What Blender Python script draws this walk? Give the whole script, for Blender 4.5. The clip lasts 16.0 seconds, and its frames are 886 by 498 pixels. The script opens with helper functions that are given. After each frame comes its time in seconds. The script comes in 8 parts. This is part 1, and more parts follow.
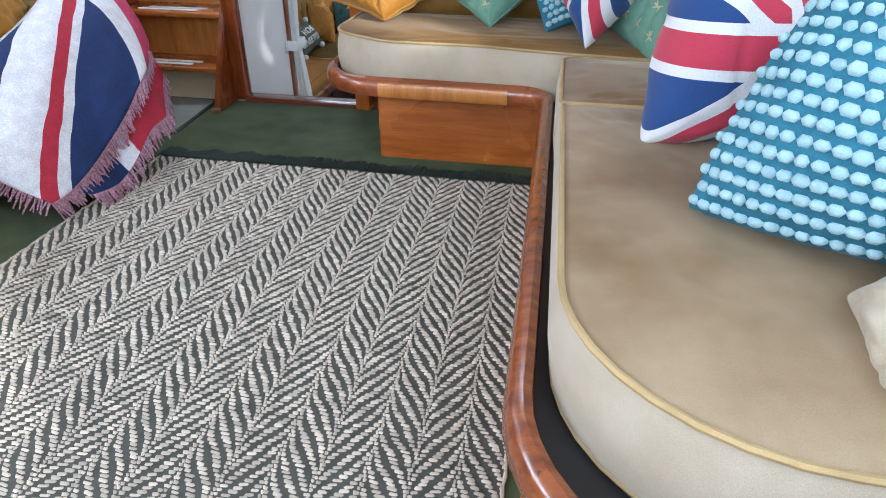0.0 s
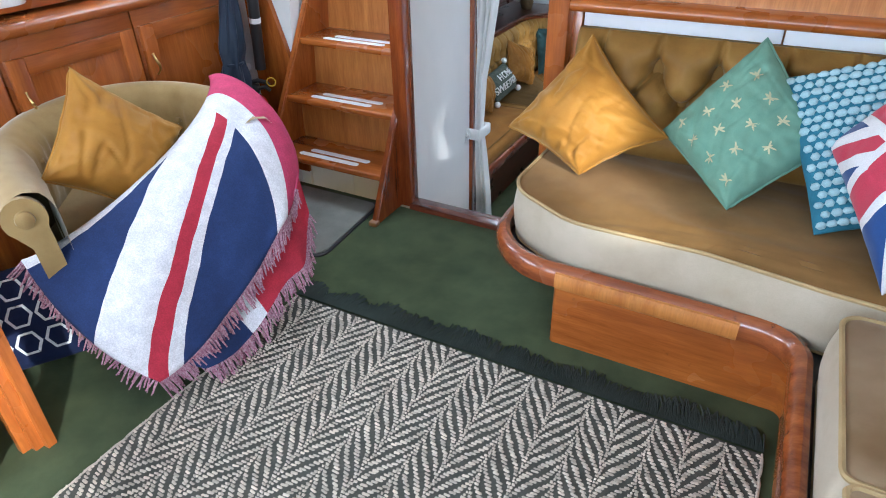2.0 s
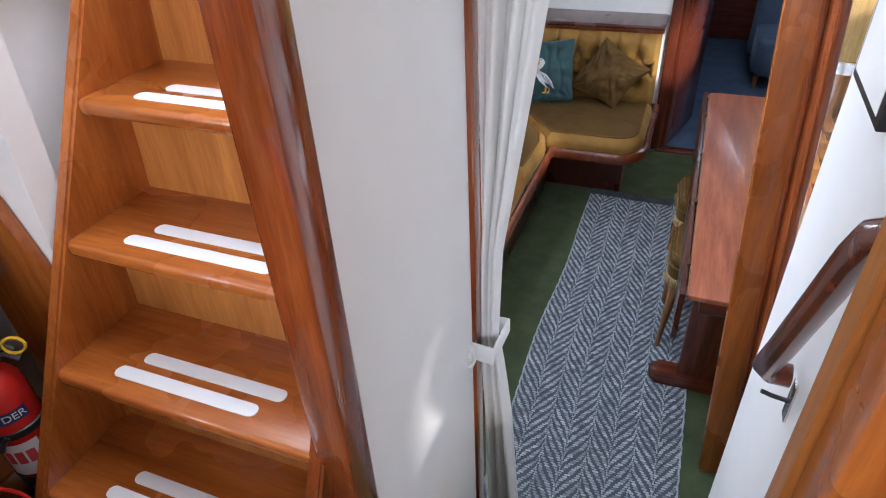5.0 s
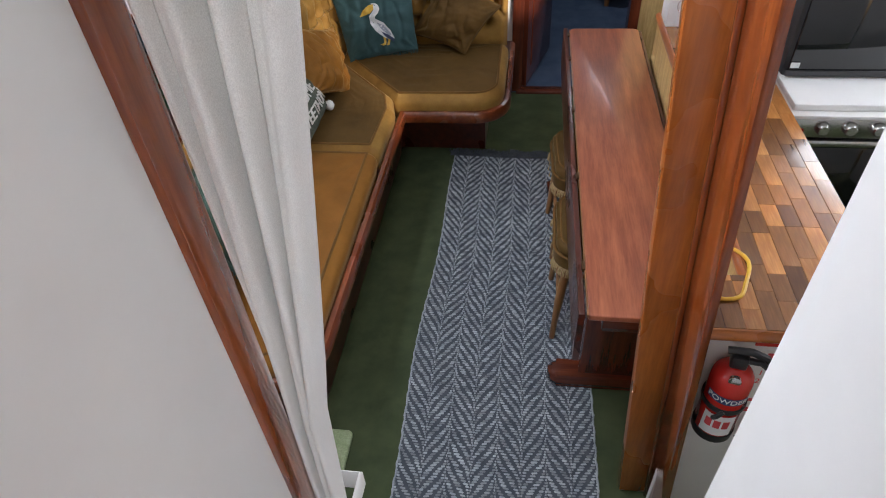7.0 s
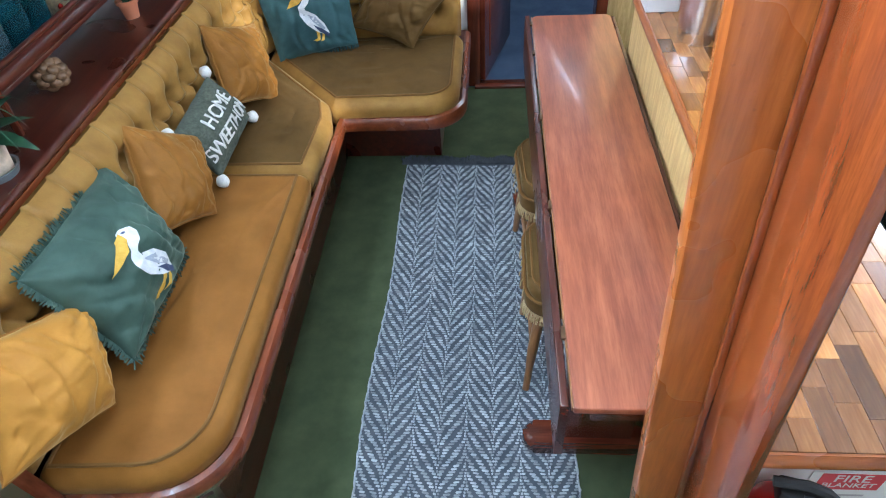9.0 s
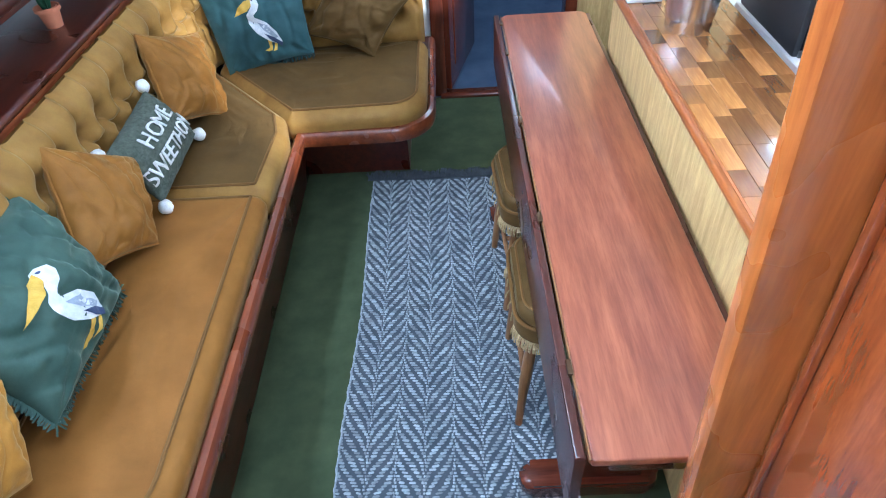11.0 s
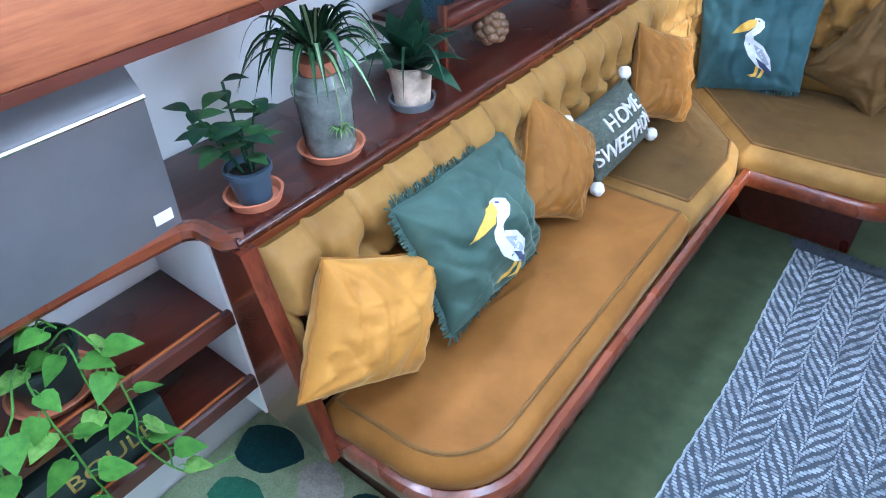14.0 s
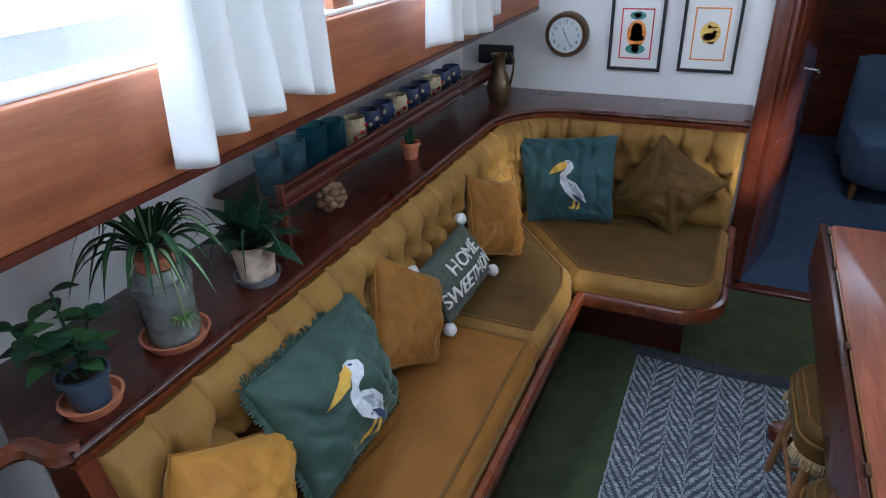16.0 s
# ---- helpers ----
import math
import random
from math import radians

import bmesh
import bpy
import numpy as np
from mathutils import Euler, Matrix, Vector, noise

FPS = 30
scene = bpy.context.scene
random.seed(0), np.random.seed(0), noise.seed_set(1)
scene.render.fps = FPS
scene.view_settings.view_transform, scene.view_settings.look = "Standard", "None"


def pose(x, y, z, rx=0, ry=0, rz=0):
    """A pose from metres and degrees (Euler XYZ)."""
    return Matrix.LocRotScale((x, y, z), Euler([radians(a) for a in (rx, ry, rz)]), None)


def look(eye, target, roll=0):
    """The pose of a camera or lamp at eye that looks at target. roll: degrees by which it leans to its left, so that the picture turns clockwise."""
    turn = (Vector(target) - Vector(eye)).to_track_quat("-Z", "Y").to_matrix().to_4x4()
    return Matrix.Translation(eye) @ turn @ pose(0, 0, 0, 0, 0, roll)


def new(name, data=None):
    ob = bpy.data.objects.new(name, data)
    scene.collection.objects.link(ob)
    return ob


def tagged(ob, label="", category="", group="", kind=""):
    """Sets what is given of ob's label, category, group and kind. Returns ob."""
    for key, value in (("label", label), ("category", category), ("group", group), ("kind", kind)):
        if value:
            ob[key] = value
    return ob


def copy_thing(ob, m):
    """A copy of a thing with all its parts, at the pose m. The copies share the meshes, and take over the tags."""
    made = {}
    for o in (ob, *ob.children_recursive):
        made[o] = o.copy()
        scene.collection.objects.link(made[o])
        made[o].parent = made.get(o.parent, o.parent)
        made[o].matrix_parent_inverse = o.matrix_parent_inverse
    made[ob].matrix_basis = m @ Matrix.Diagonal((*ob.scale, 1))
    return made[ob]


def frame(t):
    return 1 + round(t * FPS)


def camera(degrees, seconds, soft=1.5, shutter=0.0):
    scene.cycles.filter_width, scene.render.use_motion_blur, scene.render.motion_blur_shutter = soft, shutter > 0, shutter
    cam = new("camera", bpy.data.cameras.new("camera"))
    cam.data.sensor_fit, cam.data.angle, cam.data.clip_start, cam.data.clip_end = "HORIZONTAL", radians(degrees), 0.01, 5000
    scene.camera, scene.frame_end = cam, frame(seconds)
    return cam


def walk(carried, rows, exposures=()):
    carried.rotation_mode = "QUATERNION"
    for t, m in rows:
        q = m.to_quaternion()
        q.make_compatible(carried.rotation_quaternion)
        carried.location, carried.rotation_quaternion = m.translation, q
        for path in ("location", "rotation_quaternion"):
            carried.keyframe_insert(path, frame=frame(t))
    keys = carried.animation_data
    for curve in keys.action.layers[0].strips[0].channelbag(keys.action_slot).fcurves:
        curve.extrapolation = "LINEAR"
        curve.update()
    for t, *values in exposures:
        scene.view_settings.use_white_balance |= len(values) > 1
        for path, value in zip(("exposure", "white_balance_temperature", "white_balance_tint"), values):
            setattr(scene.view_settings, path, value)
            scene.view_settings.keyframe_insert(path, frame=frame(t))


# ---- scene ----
cam = camera(70.5, 16.0, 1.05)
PATH = [
    (0, (1.8, -3.254, 1.897), (1.511, -1.572, 0.855), 0.4),
    (0.5, (1.771, -3.173, 1.983), (1.249, -1.559, 0.923), 0.3),
    (1, (1.714, -2.947, 2.088), (1.041, -1.401, 1.012), -0.2),
    (1.5, (1.684, -2.741, 2.196), (0.916, -1.24, 1.121), -0.9),
    (2, (1.597, -2.496, 2.199), (0.789, -1.019, 1.12), -1.2),
    (2.5, (1.406, -2.27, 2.195), (0.604, -0.796, 1.106), -1.2),
    (3, (1.226, -2.003, 2.176), (0.417, -0.533, 1.087), -1.8),
    (3.5, (1.089, -1.7, 2.185), (0.281, -0.232, 1.094), -2.0),
    (4, (0.931, -1.459, 2.157), (0.132, 0.014, 1.065), -2.1),
    (4.5, (0.817, -1.252, 2.141), (0.113, 0.249, 1.022), -2.7),
    (5, (0.756, -1.022, 2.124), (0.122, 0.481, 0.967), -3.2),
    (7.5, (0.677, -0.266, 2.014), (0.487, 1.179, 0.644), -3.9),
    (8, (0.661, -0.142, 1.992), (0.484, 1.296, 0.614), -4.0),
    (8.5, (0.665, -0.046, 1.961), (0.501, 1.383, 0.571), -4.0),
    (9, (0.714, 0.067, 1.881), (0.562, 1.497, 0.491), -4.2),
    (11.5, (0.64, 0.251, 1.714), (0.6, 1.75, 0.39), -4.0),
    (12, (0.494, 0.262, 1.678), (0.262, 1.775, 0.391), -3.3),
    (12.5, (0.464, 0.252, 1.642), (-0.057, 1.712, 0.379), -4.2),
    (13, (0.471, 0.216, 1.665), (-0.258, 1.592, 0.41), -3.9),
    (13.5, (0.442, 0.204, 1.667), (-0.42, 1.496, 0.409), -3.3),
    (14, (0.427, 0.204, 1.672), (-0.565, 1.395, 0.408), -3.0),
    (14.5, (0.434, 0.217, 1.7), (-0.602, 1.363, 0.43), -2.6),
    (15, (0.443, 0.222, 1.75), (-0.604, 1.42, 0.539), -2.0),
    (15.5, (0.477, 0.221, 1.783), (-0.482, 1.602, 0.7), -2.2),
    (16, (0.5, 0.23, 1.787), (-0.267, 1.813, 0.836), -2.4),
]
walk(cam, [(t, look(eye, target, roll)) for t, eye, target, roll in PATH],
     exposures=[(0, 0.0, 5950, 6), (0.5, -0.02, 5900, 5), (2, 0.25, 5850, 5), (3, 0.28, 5700, 9), (4.5, 0.32, 6200, 13), (5, 0.32, 6500, 13), (7.5, 0.0, 7100, 14), (8.5, 0.7, 6700, 10), (9, 1.0, 5900, 4), (11.5, 1.12, 5300, 4), (12.5, 1.2, 5200, 6), (14.5, 1.52, 5200, 9), (15, 1.22, 5200, 8), (15.5, 0.52, 5500, 7), (16, -0.08, 5900, 9)])

# ---- light ----
world = bpy.data.worlds.new("sky")
scene.world = world
world.use_nodes = True
wn = world.node_tree.nodes
sky = wn.new("ShaderNodeTexSky")
sky.sky_type = "NISHITA"
sky.sun_disc = False
sky.sun_elevation, sky.sun_rotation = radians(22.3), radians(133)
world.node_tree.links.new(sky.outputs[0], wn["Background"].inputs[0])
wn["Background"].inputs[1].default_value = 0.12


COOL = (0.76, 0.86, 1.0)
SKYLIT = (0.72, 0.83, 1.0)


def lamp_area(name, eye, target, sx, sy, watts, col=(1, 0.97, 0.93)):
    d = bpy.data.lights.new(name, "AREA")
    d.shape, d.size, d.size_y, d.energy, d.color = "RECTANGLE", sx, sy, watts, col
    o = new(name, d)
    o.matrix_world = look(eye, target)
    return o


sun_data = bpy.data.lights.new("sun", "SUN")
sun_data.energy, sun_data.angle, sun_data.color = 5.0, radians(3.2), (1, 0.97, 0.93)
new("sun", sun_data).matrix_world = look((2.35, -2.2, 1.32), (0, 0, 0))

# daylight standing in the window openings and the companionway, except where said
# the starboard saloon lamp stands mostly before closed panels, beside one gap
lamp_area("window_light_saloon_starboard", (2.68, -2.9, 2.3), (1.2, -1.9, 1.2), 1.8, 0.5, 24, COOL)
lamp_area("window_light_saloon_port", (-0.66, -2.2, 2.15), (1.0, -2.0, 1.0), 2.4, 0.45, 46, COOL)
lamp_area("window_light_saloon_aft", (0.9, -4.2, 2.3), (0.9, -1.5, 1.0), 2.2, 0.7, 54, COOL)
lamp_area("window_light_cabin_port", (-0.55, 1.5, 1.74), (0.6, 1.5, 0.6), 2.6, 0.33, 48, SKYLIT)
lamp_area("window_light_cabin_starboard", (2.58, 1.95, 1.8), (0.6, 1.4, 0.4), 1.9, 0.4, 28, COOL)
# added fill lamp under the closed cabin ceiling; no hatch is known there
lamp_area("fill_light_cabin", (0.45, 0.75, 2.28), (0.35, 0.75, 0), 0.7, 0.6, 13, SKYLIT)
lamp_area("companionway_light", (0.085, -0.12, 2.97), (0.085, -0.35, 0), 0.5, 0.85, 20, COOL)
# added fill lamp below the forward ceiling, which has no opening
lamp_area("fill_light_forward", (1.3, 4.4, 1.93), (1.3, 4.4, 0), 0.6, 0.6, 7, SKYLIT)

# ---- materials ----
def mat(name):
    m = bpy.data.materials.new(name)
    m.use_nodes = True
    return m, m.node_tree.nodes, m.node_tree.links, m.node_tree.nodes["Principled BSDF"]


def ramp(n, stops):
    r = n.new("ShaderNodeValToRGB")
    e = r.color_ramp.elements
    while len(e) < len(stops):
        e.new(0.5)
    for el, (pos, c) in zip(e, stops):
        el.position, el.color = pos, (*c, 1)
    return r


def coords(n, l, scale, kind="Object", rot=(0, 0, 0)):
    tc = n.new("ShaderNodeTexCoord")
    mp = n.new("ShaderNodeMapping")
    mp.inputs["Scale"].default_value = scale
    mp.inputs["Rotation"].default_value = rot
    l.new(tc.outputs[kind], mp.inputs["Vector"])
    return mp


def noise_tex(n, l, vec, scale, detail=4, rough=0.55):
    t = n.new("ShaderNodeTexNoise")
    t.inputs["Scale"].default_value, t.inputs["Detail"].default_value, t.inputs["Roughness"].default_value = scale, detail, rough
    l.new(vec.outputs[0], t.inputs["Vector"])
    return t


def bump(n, l, b, fac, strength, dist=0.002):
    bp = n.new("ShaderNodeBump")
    bp.inputs["Strength"].default_value, bp.inputs["Distance"].default_value = strength, dist
    l.new(fac, bp.inputs["Height"])
    l.new(bp.outputs[0], b.inputs["Normal"])
    return bp


def mixrgb(n, l, a, b, fac, mode="MIX"):
    m = n.new("ShaderNodeMix")
    m.data_type, m.blend_type = "RGBA", mode
    for sock, v in ((m.inputs["A"], a), (m.inputs["B"], b), (m.inputs["Factor"], fac)):
        if hasattr(v, "links"):
            l.new(v, sock)
        elif isinstance(v, tuple):
            sock.default_value = (*v, 1)
        else:
            sock.default_value = v
    return m.outputs["Result"]


def wood(name, dark, light, axis="y", rough=0.28, coat=0.35, grain=1.0, rand=False, wear=0.0, gloss=0.16):
    """Varnished wood with long grain along an axis, wide tone bands and fine pores."""
    m, n, l, b = mat(name)
    s = {"x": (1.2, 14, 14), "y": (14, 1.2, 14), "z": (14, 14, 1.2)}[axis]
    mp = coords(n, l, tuple(v * grain for v in s))
    t = noise_tex(n, l, mp, 2.2, 6, 0.62)
    mp2 = coords(n, l, tuple(v * 5 * grain for v in s))
    t2 = noise_tex(n, l, mp2, 3.0, 3, 0.6)
    r = ramp(n, [(0.3, dark), (0.52, tuple((a + c) / 2 for a, c in zip(dark, light))), (0.72, light)])
    l.new(t.outputs["Fac"], r.inputs[0])
    r2 = ramp(n, [(0.35, (0.70, 0.64, 0.58)), (0.6, (1, 1, 1))])
    l.new(t2.outputs["Fac"], r2.inputs[0])
    col = mixrgb(n, l, r.outputs[0], r2.outputs[0], 0.5, "MULTIPLY")
    if rand:
        oi = n.new("ShaderNodeObjectInfo")
        rr = ramp(n, [(0.0, (0.40, 0.36, 0.33)), (0.35, (0.72, 0.68, 0.64)), (0.65, (1.0, 1.0, 1.0)), (1.0, (1.6, 1.6, 1.5))])
        l.new(oi.outputs["Random"], rr.inputs[0])
        col = mixrgb(n, l, col, rr.outputs[0], 1.0, "MULTIPLY")
    big = noise_tex(n, l, coords(n, l, (1, 1, 1)), 3.1, 3)
    rb = ramp(n, [(0.35, (0.78, 0.75, 0.72)), (0.65, (1.08, 1.08, 1.08))])
    l.new(big.outputs["Fac"], rb.inputs[0])
    col = mixrgb(n, l, col, rb.outputs[0], 0.8, "MULTIPLY")
    if wear:
        w = noise_tex(n, l, coords(n, l, (1, 1, 1)), 38, 5, 0.7)
        rw = ramp(n, [(0.64, (0, 0, 0)), (0.72, (1, 1, 1))])
        l.new(w.outputs["Fac"], rw.inputs[0])
        f = n.new("ShaderNodeMath")
        f.operation, f.inputs[1].default_value = "MULTIPLY", wear
        l.new(rw.outputs[0], f.inputs[0])
        col = mixrgb(n, l, col, (0.05, 0.02, 0.012), f.outputs[0])
    l.new(col, b.inputs["Base Color"])
    rr2 = n.new("ShaderNodeMapRange")
    rr2.inputs["To Min"].default_value, rr2.inputs["To Max"].default_value = rough * 0.75, rough * 1.5
    l.new(big.outputs["Fac"], rr2.inputs["Value"])
    l.new(rr2.outputs[0], b.inputs["Roughness"])
    b.inputs["Coat Weight"].default_value, b.inputs["Coat Roughness"].default_value = coat, gloss
    bump(n, l, b, t2.outputs["Fac"], 0.18, 0.001)
    return m


def cloth(name, col, col2=None, scale=900, rough=0.85, sheen=0.5, bumpy=0.25, blot=7.0, tint=None):
    """Pile or woven fabric: soft blotches, a fine weave and sheen."""
    m, n, l, b = mat(name)
    col2 = col2 or tuple(c * 0.72 for c in col)
    mp = coords(n, l, (1, 1, 1))
    big = noise_tex(n, l, mp, blot, 4, 0.6)
    r = ramp(n, [(0.32, col2), (0.68, col)])
    l.new(big.outputs["Fac"], r.inputs[0])
    fine = noise_tex(n, l, mp, scale, 2)
    rf = ramp(n, [(0.3, (0.8, 0.8, 0.8)), (0.7, (1.12, 1.12, 1.12))])
    l.new(fine.outputs["Fac"], rf.inputs[0])
    l.new(mixrgb(n, l, r.outputs[0], rf.outputs[0], 0.7, "MULTIPLY"), b.inputs["Base Color"])
    b.inputs["Roughness"].default_value = rough
    b.inputs["Specular IOR Level"].default_value = 0.12
    b.inputs["Sheen Weight"].default_value, b.inputs["Sheen Roughness"].default_value = sheen, 0.35
    b.inputs["Sheen Tint"].default_value = (*(tint or tuple(min(1, c * 1.6 + 0.2) for c in col)), 1)
    mid = noise_tex(n, l, mp, 45, 3)
    ad = n.new("ShaderNodeMath")
    ad.operation = "ADD"
    l.new(fine.outputs["Fac"], ad.inputs[0])
    l.new(mid.outputs["Fac"], ad.inputs[1])
    bump(n, l, b, ad.outputs[0], bumpy, 0.0015)
    return m


def paint(name, col, rough=0.45, var=0.06, metal=0.0, scale=6, bumpy=0.05, coat=0.0):
    m, n, l, b = mat(name)
    mp = coords(n, l, (1, 1, 1))
    t = noise_tex(n, l, mp, scale, 5, 0.6)
    r = ramp(n, [(0.3, tuple(c * (1 - var) for c in col)), (0.7, tuple(min(1, c * (1 + var)) for c in col))])
    l.new(t.outputs["Fac"], r.inputs[0])
    l.new(r.outputs[0], b.inputs["Base Color"])
    b.inputs["Metallic"].default_value, b.inputs["Coat Weight"].default_value = metal, coat
    mr = n.new("ShaderNodeMapRange")
    mr.inputs["To Min"].default_value, mr.inputs["To Max"].default_value = rough * 0.8, rough * 1.25
    l.new(t.outputs["Fac"], mr.inputs["Value"])
    l.new(mr.outputs[0], b.inputs["Roughness"])
    f = noise_tex(n, l, mp, 220, 2)
    bump(n, l, b, f.outputs["Fac"], bumpy, 0.001)
    return m


def glassy(name, col, rough=0.05):
    m, n, l, b = mat(name)
    b.inputs["Base Color"].default_value = (*col, 1)
    b.inputs["Roughness"].default_value = rough
    b.inputs["Transmission Weight"].default_value = 0.9
    b.inputs["IOR"].default_value = 1.3
    return m


M_TEAK = wood("varnished teak", (0.27, 0.066, 0.013), (0.48, 0.145, 0.03), "y", 0.26, 0.5, grain=0.8, wear=0.3)
M_TEAK_Z = wood("varnished teak upright", (0.30, 0.074, 0.014), (0.54, 0.165, 0.032), "z", 0.24, 0.5, grain=0.8, wear=0.25)
M_TEAK_X = wood("varnished teak crosswise", (0.30, 0.074, 0.014), (0.56, 0.172, 0.032), "x", 0.24, 0.5, grain=0.8, wear=0.35)
M_OAKX = wood("golden plywood", (0.40, 0.13, 0.026), (0.62, 0.26, 0.065), "z", 0.34, 0.3)
M_RAIL = wood("worn sofa rail", (0.16, 0.035, 0.012), (0.38, 0.11, 0.03), "x", 0.22, 0.6, wear=0.9)
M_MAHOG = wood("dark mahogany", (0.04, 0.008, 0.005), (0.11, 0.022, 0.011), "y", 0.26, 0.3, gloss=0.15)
M_RAILRED = wood("reddish mahogany rail", (0.11, 0.023, 0.009), (0.25, 0.062, 0.02), "y", 0.24, 0.5)
M_MAHOG_Z = wood("dark mahogany upright", (0.075, 0.017, 0.01), (0.20, 0.045, 0.02), "z", 0.2, 0.6)
M_MAHOG_X = wood("dark mahogany crosswise", (0.075, 0.017, 0.01), (0.2, 0.045, 0.02), "x", 0.22, 0.6)
M_POST = wood("red varnished post", (0.15, 0.028, 0.008), (0.33, 0.078, 0.018), "z", 0.14, 0.9, grain=1.3, gloss=0.07)
M_BEAM = wood("red brown beam", (0.24, 0.07, 0.028), (0.42, 0.14, 0.05), "y", 0.42, 0.15)
M_TABLE = wood("rosy hardwood", (0.22, 0.052, 0.026), (0.44, 0.135, 0.062), "y", 0.30, 0.5, gloss=0.2)
M_STAVE = wood("block worktop", (0.27, 0.095, 0.024), (0.52, 0.235, 0.07), "y", 0.22, 0.6, rand=True, gloss=0.08)
M_BAMBOO = wood("pale rush panel", (0.44, 0.28, 0.10), (0.68, 0.47, 0.2), "z", 0.55, 0.0, grain=2.2)
M_BEECH = wood("stool wood", (0.20, 0.08, 0.025), (0.36, 0.17, 0.06), "z", 0.35, 0.3)
M_WHITE = paint("white painted panel", (0.74, 0.735, 0.72), 0.5, 0.03)
M_CEIL = paint("white ceiling", (0.8, 0.8, 0.78), 0.6, 0.02)
M_CARPET = cloth("green carpet", (0.084, 0.108, 0.054), (0.050, 0.067, 0.034), 700, 0.95, 0.25, 0.6)
M_BLUE_CARPET = cloth("blue grey carpet", (0.09, 0.13, 0.2), (0.06, 0.09, 0.15), 500, 0.95, 0.2, 0.6)
M_MAT = cloth("grey doormat", (0.27, 0.27, 0.24), (0.15, 0.15, 0.13), 600, 0.9, 0.3, 0.5, 4)
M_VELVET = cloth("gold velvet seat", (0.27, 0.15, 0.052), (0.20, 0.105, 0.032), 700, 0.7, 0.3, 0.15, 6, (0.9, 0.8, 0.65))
# pale tone and broad patches put window glare into the seat velvet
M_VELVET_GLARE = cloth("gold velvet with glare patches", (0.45, 0.34, 0.22), (0.21, 0.13, 0.062), 700, 0.45, 0.4, 0.15, 2.6, (1, 0.95, 0.88))
# cream carries the daylight on the seat sides in the cloth's own colour
M_VELVET_LIT = cloth("lit cream velvet", (0.52, 0.45, 0.35), (0.42, 0.35, 0.25), 700, 0.75, 0.3, 0.15, 6, (1, 0.96, 0.9))
M_PIPE = cloth("gold piping", (0.50, 0.36, 0.18), None, 900, 0.7, 0.5)
M_GOLD = cloth("gold velvet cushion", (0.45, 0.212, 0.038), (0.34, 0.15, 0.025), 600, 0.5, 0.5, 0.2, 7, (1, 0.8, 0.42))
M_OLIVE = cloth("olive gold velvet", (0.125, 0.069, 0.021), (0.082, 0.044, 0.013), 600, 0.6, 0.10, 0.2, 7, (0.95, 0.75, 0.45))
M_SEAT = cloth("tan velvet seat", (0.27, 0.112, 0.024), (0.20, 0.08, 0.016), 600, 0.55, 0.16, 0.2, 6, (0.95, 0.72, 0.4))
M_BROWN = cloth("brown gold velvet", (0.27, 0.115, 0.021), (0.205, 0.083, 0.014), 600, 0.5, 0.4, 0.2, 9, (1, 0.75, 0.4))
M_PIPE_BROWN = cloth("brown piping", (0.19, 0.095, 0.028), None, 900, 0.7, 0.3)
M_BACK = cloth("tufted gold velvet", (0.33, 0.18, 0.047), (0.22, 0.112, 0.027), 600, 0.42, 0.22, 0.15, 8, (1, 0.85, 0.55))
M_CURTAIN = cloth("white cotton", (0.82, 0.82, 0.80), (0.76, 0.76, 0.74), 800, 0.9, 0.2, 0.06)
M_CREAM = cloth("cream rug yarn", (0.64, 0.57, 0.47), (0.48, 0.42, 0.34), 800, 0.95, 0.2, 0.5, 25)
M_RUGDARK = cloth("dark rug ground", (0.10, 0.098, 0.085), (0.07, 0.07, 0.06), 800, 0.95, 0.2, 0.5, 25)
M_BLUEYARN = cloth("blue grey yarn", (0.40, 0.43, 0.45), (0.25, 0.28, 0.31), 800, 0.95, 0.2, 0.5, 18)
M_BLUEDARK = cloth("dark blue rug ground", (0.105, 0.12, 0.14), (0.07, 0.083, 0.10), 800, 0.95, 0.2, 0.5, 18)
M_FRINGE = cloth("dark green fringe", (0.06, 0.075, 0.065), None, 500, 0.95, 0.2)
M_BRASS = paint("brass", (0.75, 0.52, 0.2), 0.28, 0.1, 1.0)
M_BRONZE = paint("dark bronze", (0.13, 0.075, 0.04), 0.35, 0.2, 0.8)
M_CHROME = paint("steel", (0.72, 0.72, 0.72), 0.22, 0.06, 1.0)
M_STRIP = paint("white grip strip", (0.76, 0.77, 0.78), 0.7, 0.05, bumpy=0.5)
M_RED = paint("red enamel", (0.62, 0.025, 0.02), 0.25, 0.08, coat=0.4)
M_BLACK = paint("black plastic", (0.018, 0.018, 0.02), 0.4, 0.2)
M_DARKGREY = paint("dark grey metal", (0.055, 0.056, 0.06), 0.33, 0.15, 0.3)
M_HEATER = paint("brushed grey steel", (0.15, 0.15, 0.155), 0.38, 0.18, 0.4, 3)
M_TERRA = paint("terracotta", (0.50, 0.17, 0.085), 0.75, 0.15, scale=14, bumpy=0.3)
M_NAVYNYLON = cloth("black nylon", (0.03, 0.042, 0.065), (0.018, 0.026, 0.042), 400, 0.4, 0.5, 0.2)


